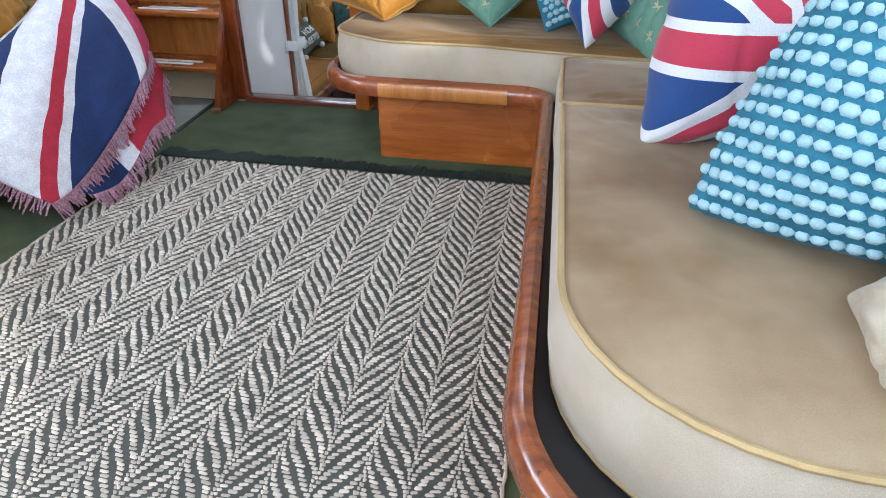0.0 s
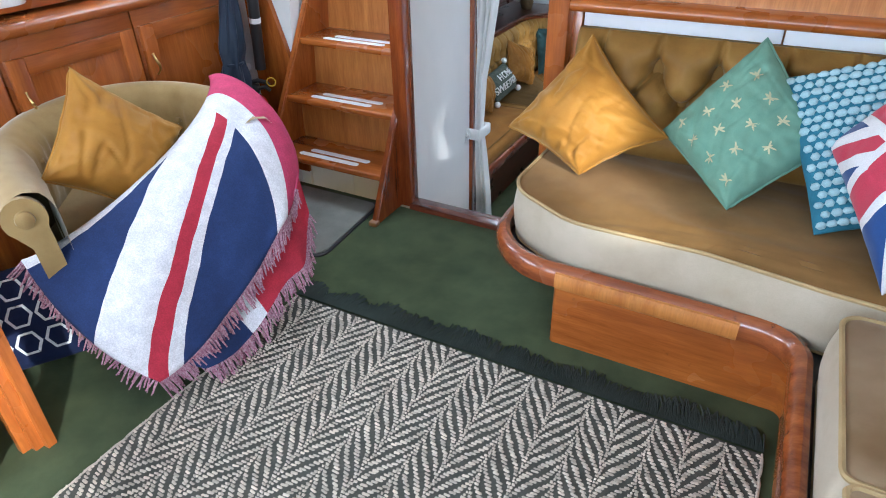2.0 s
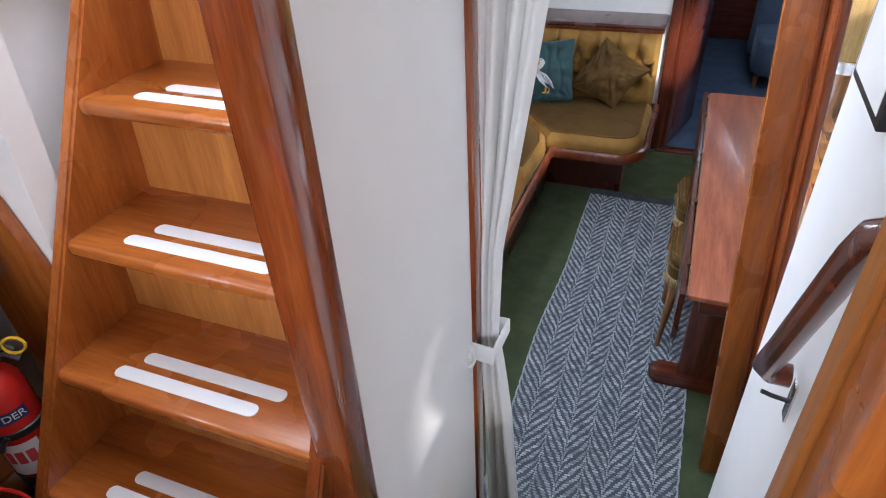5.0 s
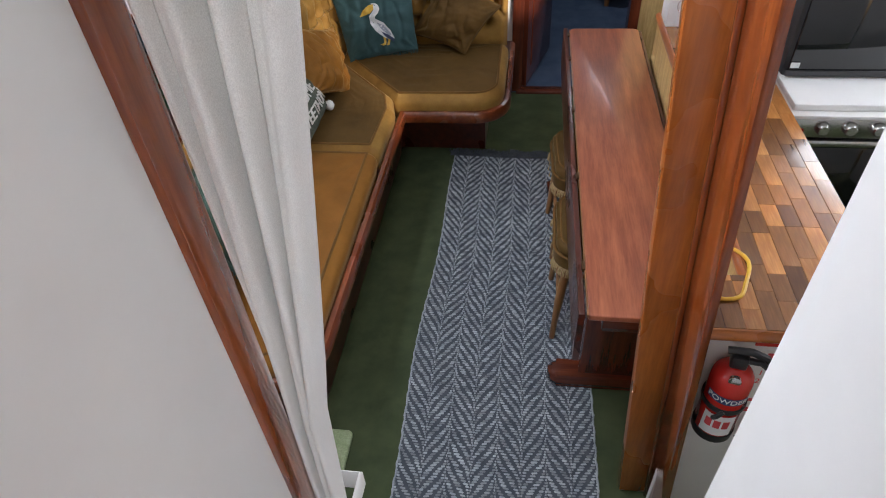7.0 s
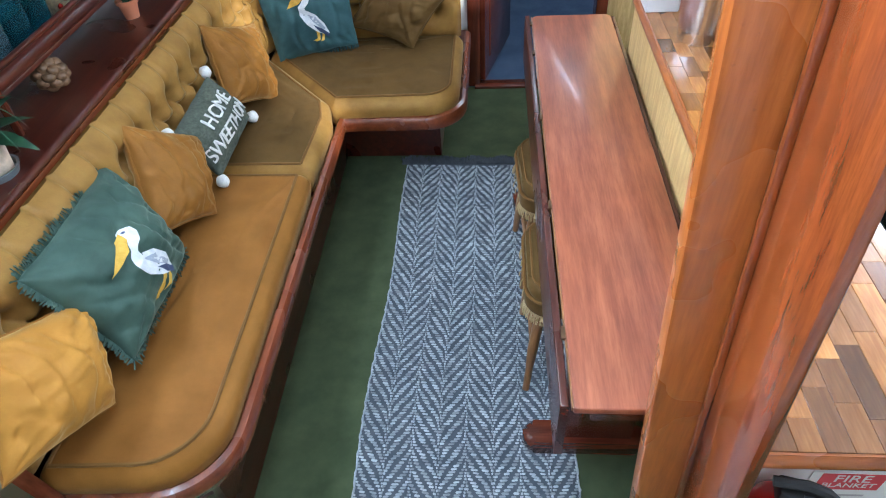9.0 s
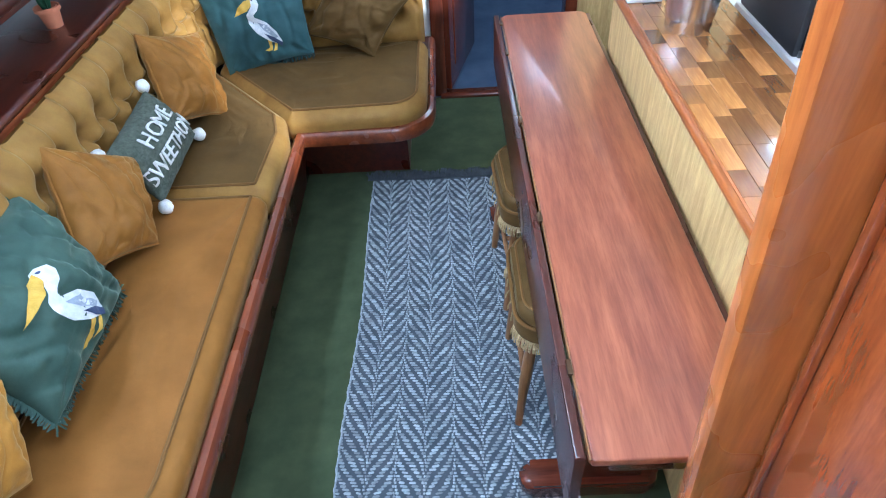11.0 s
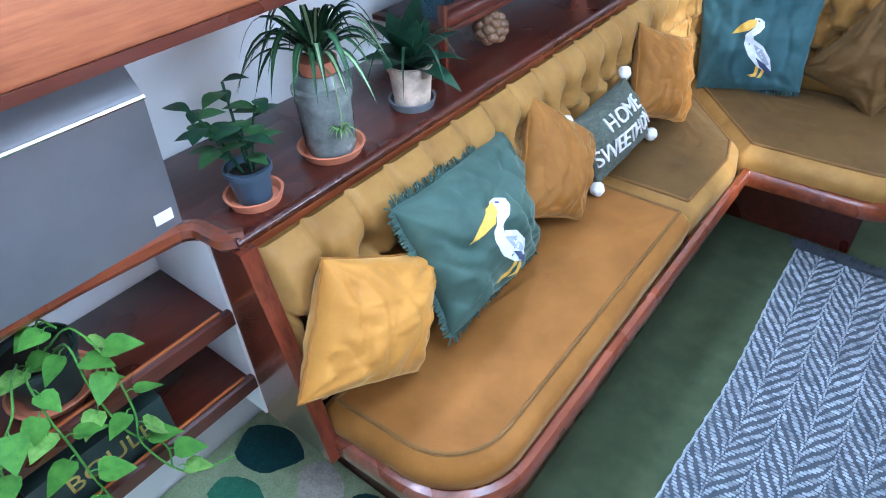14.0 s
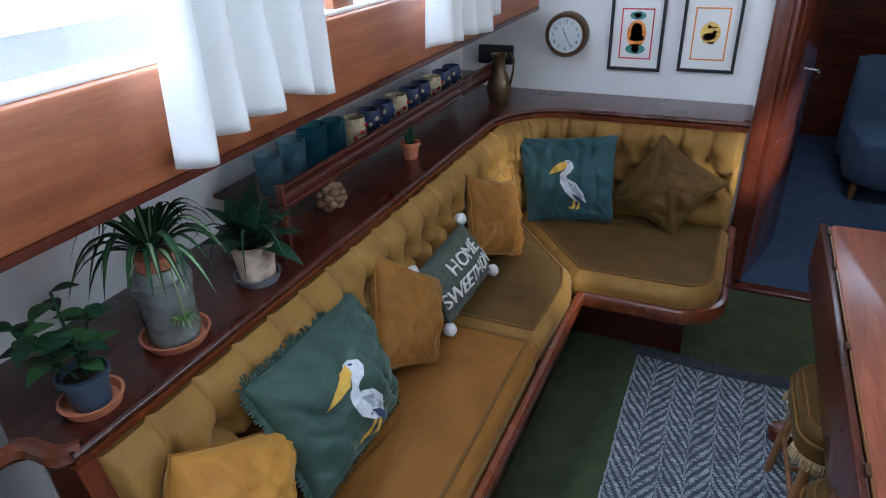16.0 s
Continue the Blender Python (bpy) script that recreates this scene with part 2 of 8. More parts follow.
def island_vary(m, low, high):
    """Give every stitch of a yarn its own tone."""
    n, l = m.node_tree.nodes, m.node_tree.links
    b = n["Principled BSDF"]
    old = b.inputs["Base Color"].links[0].from_socket
    g = n.new("ShaderNodeNewGeometry")
    r = ramp(n, [(0.0, (low, low, low)), (1.0, (high, high, high))])
    l.new(g.outputs["Random Per Island"], r.inputs[0])
    l.new(mixrgb(n, l, old, r.outputs[0], 1.0, "MULTIPLY"), b.inputs["Base Color"])


island_vary(M_CREAM, 0.72, 1.22)
island_vary(M_BLUEYARN, 0.62, 1.4)


# ---- mesh helpers ----
def bm_box(bm, x0, y0, z0, x1, y1, z1, bev=0.0, seg=2):
    vs = [bm.verts.new((x, y, z)) for z in (z0, z1) for y in (y0, y1) for x in (x0, x1)]
    fs = [bm.faces.new([vs[i] for i in f]) for f in
          ((0, 2, 3, 1), (4, 5, 7, 6), (0, 1, 5, 4), (2, 6, 7, 3), (0, 4, 6, 2), (1, 3, 7, 5))]
    if bev:
        es = list({e for f in fs for e in f.edges})
        bmesh.ops.bevel(bm, geom=es, offset=bev, segments=seg, affect="EDGES", profile=0.5)
    return bm


def box(x0, y0, z0, x1, y1, z1, bev=0.0, seg=2):
    return bm_box(bmesh.new(), min(x0, x1), min(y0, y1), min(z0, z1), max(x0, x1), max(y0, y1), max(z0, z1), bev, seg)


def prism(pts, z0, z1, bev=0.0, seg=3, bm=None):
    """An upright prism over a plan outline, its upper and lower edges rounded."""
    bm = bm or bmesh.new()
    area = sum(a[0] * b[1] - b[0] * a[1] for a, b in zip(pts, pts[1:] + pts[:1]))
    if area < 0:
        pts = pts[::-1]
    lo = [bm.verts.new((x, y, z0)) for x, y in pts]
    hi = [bm.verts.new((x, y, z1)) for x, y in pts]
    ft = bm.faces.new(hi)
    fb = bm.faces.new(lo[::-1])
    k = len(pts)
    for i in range(k):
        bm.faces.new((lo[i], lo[(i + 1) % k], hi[(i + 1) % k], hi[i]))
    if bev:
        es = list({e for f in (ft, fb) for e in f.edges})
        bmesh.ops.bevel(bm, geom=es, offset=bev, segments=seg, affect="EDGES", profile=0.5)
    return bm


def fillet(pts, radii, n=6, closed=True):
    """A plan outline with each corner rounded by its radius."""
    out = []
    k = len(pts)
    for i, (p, r) in enumerate(zip(pts, radii)):
        if r <= 0 or (not closed and i in (0, k - 1)):
            out.append(tuple(p))
            continue
        p0, p1, p2 = Vector(pts[i - 1]), Vector(p), Vector(pts[(i + 1) % k])
        d1, d2 = (p0 - p1).normalized(), (p2 - p1).normalized()
        ang = d1.angle(d2)
        cut = min(r / math.tan(ang / 2), (p0 - p1).length * 0.49, (p2 - p1).length * 0.49)
        rr = cut * math.tan(ang / 2)
        c = p1 + (d1 + d2).normalized() * (rr / math.sin(ang / 2))
        a, e = p1 + d1 * cut - c, p1 + d2 * cut - c
        a0, a1 = math.atan2(a.y, a.x), math.atan2(e.y, e.x)
        da = (a1 - a0 + math.pi) % (2 * math.pi) - math.pi
        for j in range(n + 1):
            t = a0 + da * j / n
            out.append((c.x + rr * math.cos(t), c.y + rr * math.sin(t)))
    return out


def tube(path, r, seg=8, bm=None, closed=False, caps=True):
    """A round tube along 3D points; r may be a list."""
    bm = bm or bmesh.new()
    pts = [Vector(p) for p in path]
    k = len(pts)
    rings = []
    up = Vector((0.13, 0.21, 1)).normalized()
    for i, p in enumerate(pts):
        a = pts[i - 1] if (i or closed) else p
        c = pts[(i + 1) % k] if (i < k - 1 or closed) else p
        d = (c - a).normalized()
        s = d.cross(up)
        if s.length < 0.1:
            s = d.cross(Vector((1, 0.1, 0)))
        s.normalize()
        w = s.cross(d)
        rad = r[i] if isinstance(r, (list, tuple)) else r
        rings.append([bm.verts.new(p + (s * math.cos(2 * math.pi * j / seg) + w * math.sin(2 * math.pi * j / seg)) * rad) for j in range(seg)])
    for i in range(k if closed else k - 1):
        A, B = rings[i], rings[(i + 1) % k]
        for j in range(seg):
            bm.faces.new((A[j], A[(j + 1) % seg], B[(j + 1) % seg], B[j]))
    if caps and not closed:
        bm.faces.new(rings[0][::-1])
        bm.faces.new(rings[-1])
    bmesh.ops.recalc_face_normals(bm, faces=bm.faces)
    return bm


def lathe(profile, seg=20, cx=0, cy=0, cz=0, bm=None):
    """A turned shape from (radius, height) pairs."""
    bm = bm or bmesh.new()
    rings = []
    for r, z in profile:
        if r < 1e-5:
            rings.append([bm.verts.new((cx, cy, cz + z))])
        else:
            rings.append([bm.verts.new((cx + r * math.cos(2 * math.pi * j / seg), cy + r * math.sin(2 * math.pi * j / seg), cz + z)) for j in range(seg)])
    for A, B in zip(rings, rings[1:]):
        for j in range(seg):
            j2 = (j + 1) % seg
            if len(A) == 1 and len(B) == 1:
                continue
            if len(A) == 1:
                bm.faces.new((A[0], B[j2], B[j]))
            elif len(B) == 1:
                bm.faces.new((A[j], A[j2], B[0]))
            else:
                bm.faces.new((A[j], A[j2], B[j2], B[j]))
    bmesh.ops.recalc_face_normals(bm, faces=bm.faces)
    return bm


def sweep(path, profile, closed=False, bm=None):
    """A moulding: a profile of (outward, up) pairs carried along plan points (x, y, z); outward lies to the right of the way."""
    bm = bm or bmesh.new()
    pts = [Vector(p) for p in path]
    k = len(pts)
    rings = []
    for i, p in enumerate(pts):
        a = pts[i - 1] if (i or closed) else p
        c = pts[(i + 1) % k] if (i < k - 1 or closed) else p
        d1 = (p - a) if (i or closed) else (c - p)
        d2 = (c - p) if (i < k - 1 or closed) else (p - a)
        n1 = Vector((d1.y, -d1.x, 0)).normalized()
        n2 = Vector((d2.y, -d2.x, 0)).normalized()
        nn = (n1 + n2).normalized()
        sc = 1 / max(0.4, nn.dot(n1))
        rings.append([bm.verts.new(p + nn * u * sc + Vector((0, 0, v))) for u, v in profile])
    q = len(profile)
    for i in range(k if closed else k - 1):
        A, B = rings[i], rings[(i + 1) % k]
        for j in range(q):
            bm.faces.new((A[j], A[(j + 1) % q], B[(j + 1) % q], B[j]))
    if not closed:
        bm.faces.new(rings[0])
        bm.faces.new(rings[-1][::-1])
    bmesh.ops.recalc_face_normals(bm, faces=bm.faces)
    return bm


def grid_surface(fn, nu, nv, bm=None):
    bm = bm or bmesh.new()
    g = [[bm.verts.new(fn(i / nu, j / nv)) for j in range(nv + 1)] for i in range(nu + 1)]
    for i in range(nu):
        for j in range(nv):
            bm.faces.new((g[i][j], g[i + 1][j], g[i + 1][j + 1], g[i][j + 1]))
    return bm


def round_profile(w, h, n=5):
    """A moulding profile w wide and h high with a rounded outer side."""
    return [(0, 0)] + [(w - h / 2 + h / 2 * math.sin(math.pi * i / n), h / 2 - h / 2 * math.cos(math.pi * i / n)) for i in range(n + 1)] + [(0, h)]


def link_mesh(name, bm, material, smooth=False):
    me = bpy.data.meshes.new(name)
    bm.to_mesh(me)
    bm.free()
    for m in (material if isinstance(material, (list, tuple)) else [material]):
        me.materials.append(m)
    if smooth:
        me.polygons.foreach_set("use_smooth", [True] * len(me.polygons))
        if smooth != "all":
            me.set_sharp_from_angle(angle=radians(40))
    return new(name, me)


def solid(name, bm, material, label="", category="", group="", kind="", smooth=True):
    return tagged(link_mesh(name, bm, material, smooth), label, category, group, kind)


def structure(name, bm, material, label="", category="", smooth=True):
    return solid(name, bm, material, label, category, "", "structure", smooth)


def thing(name, base, label, category, group="", kind=""):
    e = new(name)
    e.location = base
    e.empty_display_size = 0.1
    return tagged(e, label, category, group, kind)


def part(name, bm, material, parent, label="", smooth=True):
    """One mesh object under a thing or a part, given in the world's (or the thing's parent's) own coordinates."""
    o = link_mesh(name, bm, material, smooth)
    o.parent = parent
    o.matrix_parent_inverse = Matrix.Translation(-parent.location)
    return tagged(o, label)


# ---- plan ----
ZS = 0.947          # saloon sole above the cabin sole
Y_BULK = -0.52      # bulkhead between saloon and cabin
Y_FAR = 3.39        # forward bulkhead

# ---- structure ----
structure("floor_saloon", box(-0.9, -4.3, ZS - 0.08, 2.75, Y_BULK - 0.05, ZS), M_CARPET, "dark green fitted carpet on the saloon floor", "floor")
structure("floor_cabin", box(-1.1, -0.6, -0.08, 2.75, 3.36, 0.0), M_CARPET, "dark green fitted carpet on the lower cabin floor", "floor")
structure("floor_forward", box(-0.6, 3.36, -0.08, 2.75, 6.2, -0.004), M_BLUE_CARPET, "blue grey carpet in the forward cabin", "floor")
structure("door_sill_saloon", box(0.39, -0.575, ZS - 0.06, 0.95, Y_BULK + 0.02, ZS + 0.022, 0.008), M_MAHOG_X, "red brown wooden sill at the top of the steps", "sill")
structure("door_sill_forward", box(0.62, 3.34, -0.01, 1.3, 3.42, 0.016, 0.005), M_MAHOG_X, "dark wooden sill at the forward doorway", "sill")
for i in range(3):
    structure(f"step_{i + 1}", box(0.40, Y_BULK + 0.03 + 0.19 * i, 0.0, 0.95, Y_BULK + 0.03 + 0.19 * (i + 1), ZS - 0.237 * (i + 1), 0.008), M_CARPET, "carpeted step down into the cabin", "step")
# ceilings
structure("ceiling_saloon_aft", box(-0.9, -4.3, 2.95, 2.75, -0.6, 3.0), M_CEIL, "white painted saloon ceiling", "ceiling")
structure("ceiling_saloon_port", box(-0.9, -0.6, 2.95, -0.19, 0.35, 3.0), M_CEIL, "white painted saloon ceiling beside the hatch", "ceiling")
structure("ceiling_saloon_starboard", box(0.36, -0.6, 2.95, 2.75, 0.35, 3.0), M_CEIL, "white painted saloon ceiling beside the hatch", "ceiling")
structure("ceiling_cabin", box(-0.52, 0.35, 2.3, 2.75, 3.45, 2.36), M_CEIL, "white painted cabin ceiling", "ceiling")
structure("ceiling_forward", box(-0.6, 3.45, 1.95, 2.75, 6.2, 2.0), M_CEIL, "white ceiling of the forward cabin", "ceiling")
structure("wall_step_over", box(-1.1, 0.33, 2.36, 2.75, 0.37, 3.0), M_WHITE, "white panel above the cabin entrance", "wall")
# saloon walls, with window openings on three sides
structure("wall_saloon_aft_low", box(-0.9, -4.35, 0.85, 2.75, -4.28, 1.95), M_TEAK_X, "varnished wooden panelling", "wall")
structure("wall_saloon_aft_top", box(-0.9, -4.35, 2.68, 2.75, -4.28, 3.0), M_TEAK_X, "varnished wooden panelling", "wall")
structure("wall_saloon_starboard_low", box(2.72, -4.3, 0.85, 2.78, Y_BULK, 2.0), M_TEAK, "varnished wooden panelling", "wall")
structure("wall_saloon_starboard_top", box(2.72, -4.3, 2.55, 2.78, Y_BULK, 3.0), M_WHITE, "white panel above the windows", "wall")
# unseen panels added so that sun passes one gap to the stair wall
structure("sun_block_saloon_aft", box(2.72, -4.3, 2.0, 2.78, -2.50, 2.55), M_WHITE, "added white panel, out of view, that narrows the sun to one gap", "wall")
structure("sun_block_saloon_fore", box(2.72, -2.15, 2.0, 2.78, Y_BULK, 2.55), M_WHITE, "added white panel, out of view, that narrows the sun to one gap", "wall")
structure("wall_saloon_port_low", box(-0.9, -4.3, 0.85, -0.84, -0.42, 1.9), M_TEAK, "varnished wooden panelling", "wall")
structure("wall_saloon_port_top", box(-0.75, -4.3, 2.42, -0.69, -0.42, 3.0), M_WHITE, "white panel above the windows", "wall")
structure("window_ledge_port", box(-0.9, -4.3, 1.875, -0.5, -0.47, 1.9, 0.004), M_TEAK, "varnished window ledge above the lockers", "ledge")
structure("trim_ledge_face", box(-0.52, -4.3, 1.80, -0.49, -0.47, 1.876, 0.004), M_TEAK, "varnished board under the window ledge", "trim")
# bulkhead beside and behind the ladder

structure("wall_ladder_back", box(-0.19, 0.28, 1.95, 0.36, 0.32, 3.0), M_WHITE, "white panel behind the ladder", "wall")
structure("wall_ladder_side", box(-0.29, -0.40, 0.0, -0.25, -0.092, 1.96), M_WHITE, "white panel beside the ladder", "wall")
structure("wall_ladder_side_upper", box(-0.25, -0.40, 1.96, -0.21, 0.28, 3.0), M_WHITE, "white panel beside the ladder", "wall")
structure("wall_stairwell_port", box(0.355, -0.50, 0.0, 0.392, -0.012, 3.0), M_WHITE, "smooth white painted panel beside the steps", "wall")
structure("wall_stairwell_starboard", box(1.0, Y_BULK + 0.042, 0.0, 1.04, 0.12, 3.0), M_WHITE, "white painted panel carrying the handrail", "wall")
structure("ceiling_under_ladder", box(-1.1, -0.08, 1.93, 0.355, 0.24, 1.95), M_WHITE, "white soffit under the ladder", "ceiling")
structure("wall_cabin_aft_port", box(-1.1, -0.09, 0.0, 0.354, -0.05, 1.95), M_WHITE, "white panel closing the cabin", "wall")
structure("wall_bulkhead_starboard", box(0.93, Y_BULK, 0.0, 2.75, Y_BULK + 0.04, 3.0), M_OAKX, "golden varnished plywood bulkhead behind the sofa", "wall")
structure("trim_stair_post", box(0.335, -0.56, ZS, 0.396, -0.50, 2.95, 0.006), M_POST, "red brown varnished post beside the ladder", "post")
structure("trim_stair_jamb", box(0.352, -0.014, 0.0, 0.402, 0.035, 2.9, 0.008), M_POST, "red brown wooden door jamb behind the curtain", "jamb")
structure("trim_sofa_post", box(0.937, -0.60, ZS, 1.005, Y_BULK - 0.002, 2.95, 0.008), M_TEAK_Z, "orange varnished post at the sofa end", "post")
structure("trim_sofa_post_inner", box(0.945, Y_BULK - 0.002, ZS, 0.998, -0.46, 2.95, 0.006), M_TEAK_Z, "orange varnished post lining", "post")
structure("trim_sofa_stile", box(1.0, -0.555, 1.25, 1.035, Y_BULK - 0.001, 1.775, 0.004), M_TEAK_Z, "varnished upright strip beside the backrest", "trim")
structure("trim_sofa_moulding", sweep([(0.975, -0.522, 1.778), (2.7, -0.522, 1.778)], round_profile(0.075, 0.038)), M_TEAK_X, "rounded varnished moulding above the backrest", "trim")
for i in range(3):
    structure(f"trim_white_band_{i + 1}", box(1.04 + 0.55 * i, -0.556, 1.735, 1.585 + 0.55 * i, -0.523, 1.775, 0.003), M_STRIP, "scuffed whitish wooden band under the moulding", "trim")
# hull side of the lower cabin
structure("wall_hull_port", box(-0.92, -0.6, 0.0, -0.865, Y_FAR, 1.4), M_WHITE, "white painted hull side behind the shelves", "wall")
structure("wall_deck_port", box(-0.92, -0.6, 1.385, -0.47, Y_FAR, 1.41), M_WHITE, "white underside of the side deck", "ceiling")
structure("beam_port", prism([(-0.505, 0.2), (-0.445, 0.2), (-0.455, Y_FAR), (-0.505, Y_FAR)], 1.352, 1.562, 0.012), M_BEAM, "broad red brown beam under the cabin windows", "beam")
structure("beam_edge", sweep([(-0.452, Y_FAR, 1.338), (-0.443, 0.2, 1.338)], round_profile(0.012, 0.018)), M_MAHOG, "dark rounded lower edge of the beam", "trim")
structure("wall_window_top", box(-0.52, 0.2, 1.93, -0.47, Y_FAR, 2.34), M_WHITE, "white panel above the cabin windows", "wall")
structure("window_sill_port", box(-0.56, 0.2, 1.562, -0.46, Y_FAR, 1.572, 0.003), M_CEIL, "white window sill", "sill")
for i, y in enumerate((0.22, 1.66, 3.0)):
    structure(f"window_post_{i + 1}", box(-0.52, y, 1.57, -0.475, y + 0.1, 1.935, 0.004), M_BEAM, "red brown window post", "post")
structure("wall_forward", box(-0.92, Y_FAR, 0.0, 0.595, Y_FAR + 0.05, 2.3), M_WHITE, "white painted forward bulkhead", "wall")
structure("wall_forward_starboard", box(1.32, Y_FAR, 0.0, 2.75, Y_FAR + 0.05, 2.3), M_BAMBOO, "pale panelled forward bulkhead", "wall")
structure("wall_forward_over", box(0.595, Y_FAR, 1.85, 1.32, Y_FAR + 0.05, 2.3), M_WHITE, "white panel over the doorway", "wall")
structure("door_jamb_1", box(0.585, Y_FAR - 0.02, 0.0, 0.655, Y_FAR + 0.09, 1.9, 0.008), M_MAHOG_Z, "dark mahogany door jamb", "jamb")
structure("door_jamb_2", box(1.27, Y_FAR - 0.02, 0.0, 1.33, Y_FAR + 0.09, 1.9, 0.008), M_MAHOG_Z, "dark mahogany door jamb", "jamb")
structure("wall_starboard", box(2.62, 0.0, 0.0, 2.68, Y_FAR, 1.55), M_WHITE, "white hull side in the galley", "wall")
# unseen panel added to stop sun reaching the settee's far corner
structure("sun_block_galley", box(2.62, 0.0, 1.55, 2.68, 0.95, 2.05), M_WHITE, "added white panel, out of view, that keeps the sun off the settee", "wall")
structure("wall_starboard_top", box(2.62, 0.0, 2.05, 2.68, Y_FAR, 2.36), M_WHITE, "white panel above the galley windows", "wall")
structure("wall_galley_aft", box(1.06, -0.30, 0.0, 2.7, -0.26, 3.0), M_WHITE, "white panel closing the galley", "wall")
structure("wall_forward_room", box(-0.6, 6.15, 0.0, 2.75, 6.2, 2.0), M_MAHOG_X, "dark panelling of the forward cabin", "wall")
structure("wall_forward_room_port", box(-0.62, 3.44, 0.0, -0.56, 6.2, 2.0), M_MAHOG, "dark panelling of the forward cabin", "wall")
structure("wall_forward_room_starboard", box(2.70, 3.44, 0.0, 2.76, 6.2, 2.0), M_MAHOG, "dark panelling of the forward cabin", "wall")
# tall post between table and worktop
def leaning(x0, y0, x1, y1, z1, bev=0.008):
    """An upright board that leans to port by a few degrees."""
    bm = box(x0, y0, 0.0, x1, y1, z1, bev)
    for v in bm.verts:
        v.co.x -= 0.07 * (v.co.z - 0.9)
    return bm
structure("post_galley", leaning(1.08, 0.50, 1.102, 0.66, 2.3), M_POST, "broad varnished mahogany post", "post")
structure("post_galley_bead", leaning(1.068, 0.648, 1.081, 0.661, 2.3, 0.004), M_POST, "narrow bead along the post", "trim")
structure("post_galley_edge", leaning(0.99, 0.662, 1.102, 0.70, 2.3), M_TEAK_Z, "orange varnished edge of the post", "post")


# ---- saloon: ladder ----
lad = thing("companion_ladder", (0.07, -0.74, ZS), "steep varnished wooden ladder with white grip strips", "ladder")
RISE, RUN = 0.2135, 0.107
def lad_y(z):
    return -0.668 + (z - 1.122) * RUN / RISE
def lad_x(z):
    return -0.163 - 0.020 * (1.7625 - z) / RISE
def stringer(side, thick=0.028):
    bm = bmesh.new()
    z0, z1 = ZS, 2.93
    prof = [(lad_y(z0), z0), (lad_y(z1), z1), (lad_y(z1) + 0.225, z1), (lad_y(z0) + 0.235, z0)]
    inner = [lad_x(z) + 0.008 if side < 0 else 0.322 for y, z in prof]
    a = [bm.verts.new((x + min(0, side) * thick, y, z)) for x, (y, z) in zip(inner, prof)]
    b = [bm.verts.new((x + max(0, side) * thick, y, z)) for x, (y, z) in zip(inner, prof)]
    bm.faces.new(a)
    bm.faces.new(b[::-1])
    for i in range(4):
        bm.faces.new((a[i], b[i], b[(i + 1) % 4], a[(i + 1) % 4]))
    bmesh.ops.recalc_face_normals(bm, faces=bm.faces)
    bmesh.ops.bevel(bm, geom=list(bm.edges), offset=0.005, segments=2, affect="EDGES")
    return bm
part("stringer", stringer(-1), M_TEAK_Z, lad)
part("stringer", stringer(1), M_POST, lad, "dark red varnished stringer")
part("foot_block", box(0.318, -0.765, ZS, 0.352, -0.735, ZS + 0.02, 0.004), M_BEECH, lad)
for i in range(7):
    z, y = 1.122 + RISE * i, -0.668 + RUN * i
    xl = lad_x(z)
    t = part("tread", prism(fillet([(xl, y + 0.225), (xl, y), (0.336, y), (0.336, y + 0.225)], [0, 0.02, 0.02, 0], 4), z - 0.026, z, 0.009), M_TEAK_X, lad)
    for k in range(2):
        yy = y + 0.034 + 0.042 * k
        x0 = -0.095 + 0.028 * k + 0.012 * (i - 1)
        part("grip_strip", prism(fillet([(x0, yy), (x0 + 0.295, yy), (x0 + 0.295, yy + 0.026), (x0, yy + 0.026)], [0.012] * 4, 4), z, z + 0.0016), M_STRIP, t, "white anti-slip strip")
    part("riser_board", prism([(xl + 0.004, y + 0.205), (0.322, y + 0.205), (0.322, y + 0.217), (xl + 0.004, y + 0.217)], z - 0.001, z + RISE - 0.025), M_OAKX, lad, "golden plywood riser board")
# slanted board beside the ladder and the panel below it
def slab_y(pts, y0, y1):
    bm = bmesh.new()
    a = [bm.verts.new((x, y0, z)) for x, z in pts]
    b = [bm.verts.new((x, y1, z)) for x, z in pts]
    bm.faces.new(a)
    bm.faces.new(b[::-1])
    k = len(pts)
    for i in range(k):
        bm.faces.new((a[i], b[i], b[(i + 1) % k], a[(i + 1) % k]))
    bmesh.ops.recalc_face_normals(bm, faces=bm.faces)
    return bm
structure("wall_bulkhead_port", slab_y([(-0.9, 0.0), (-0.265, 0.0), (-0.265, ZS), (lad_x(2.93) - 0.024, 2.93), (lad_x(2.93) - 0.024, 3.0), (-0.9, 3.0)], -0.455, -0.40), M_WHITE, "white painted bulkhead beside the ladder", "wall")
structure("trim_slanted_board", slab_y([(-0.205, 1.30), (-0.205, 1.42), (-0.375, 1.98), (-0.43, 1.98)], -0.48, -0.457), M_TEAK_Z, "slanted varnished trim board", "trim")
structure("panel_under_board", slab_y([(-0.42, ZS), (-0.205, ZS), (-0.205, 1.32), (-0.41, 1.95), (-0.42, 1.95)], -0.472, -0.458), M_TEAK_Z, "varnished panel beside the lockers", "panel")

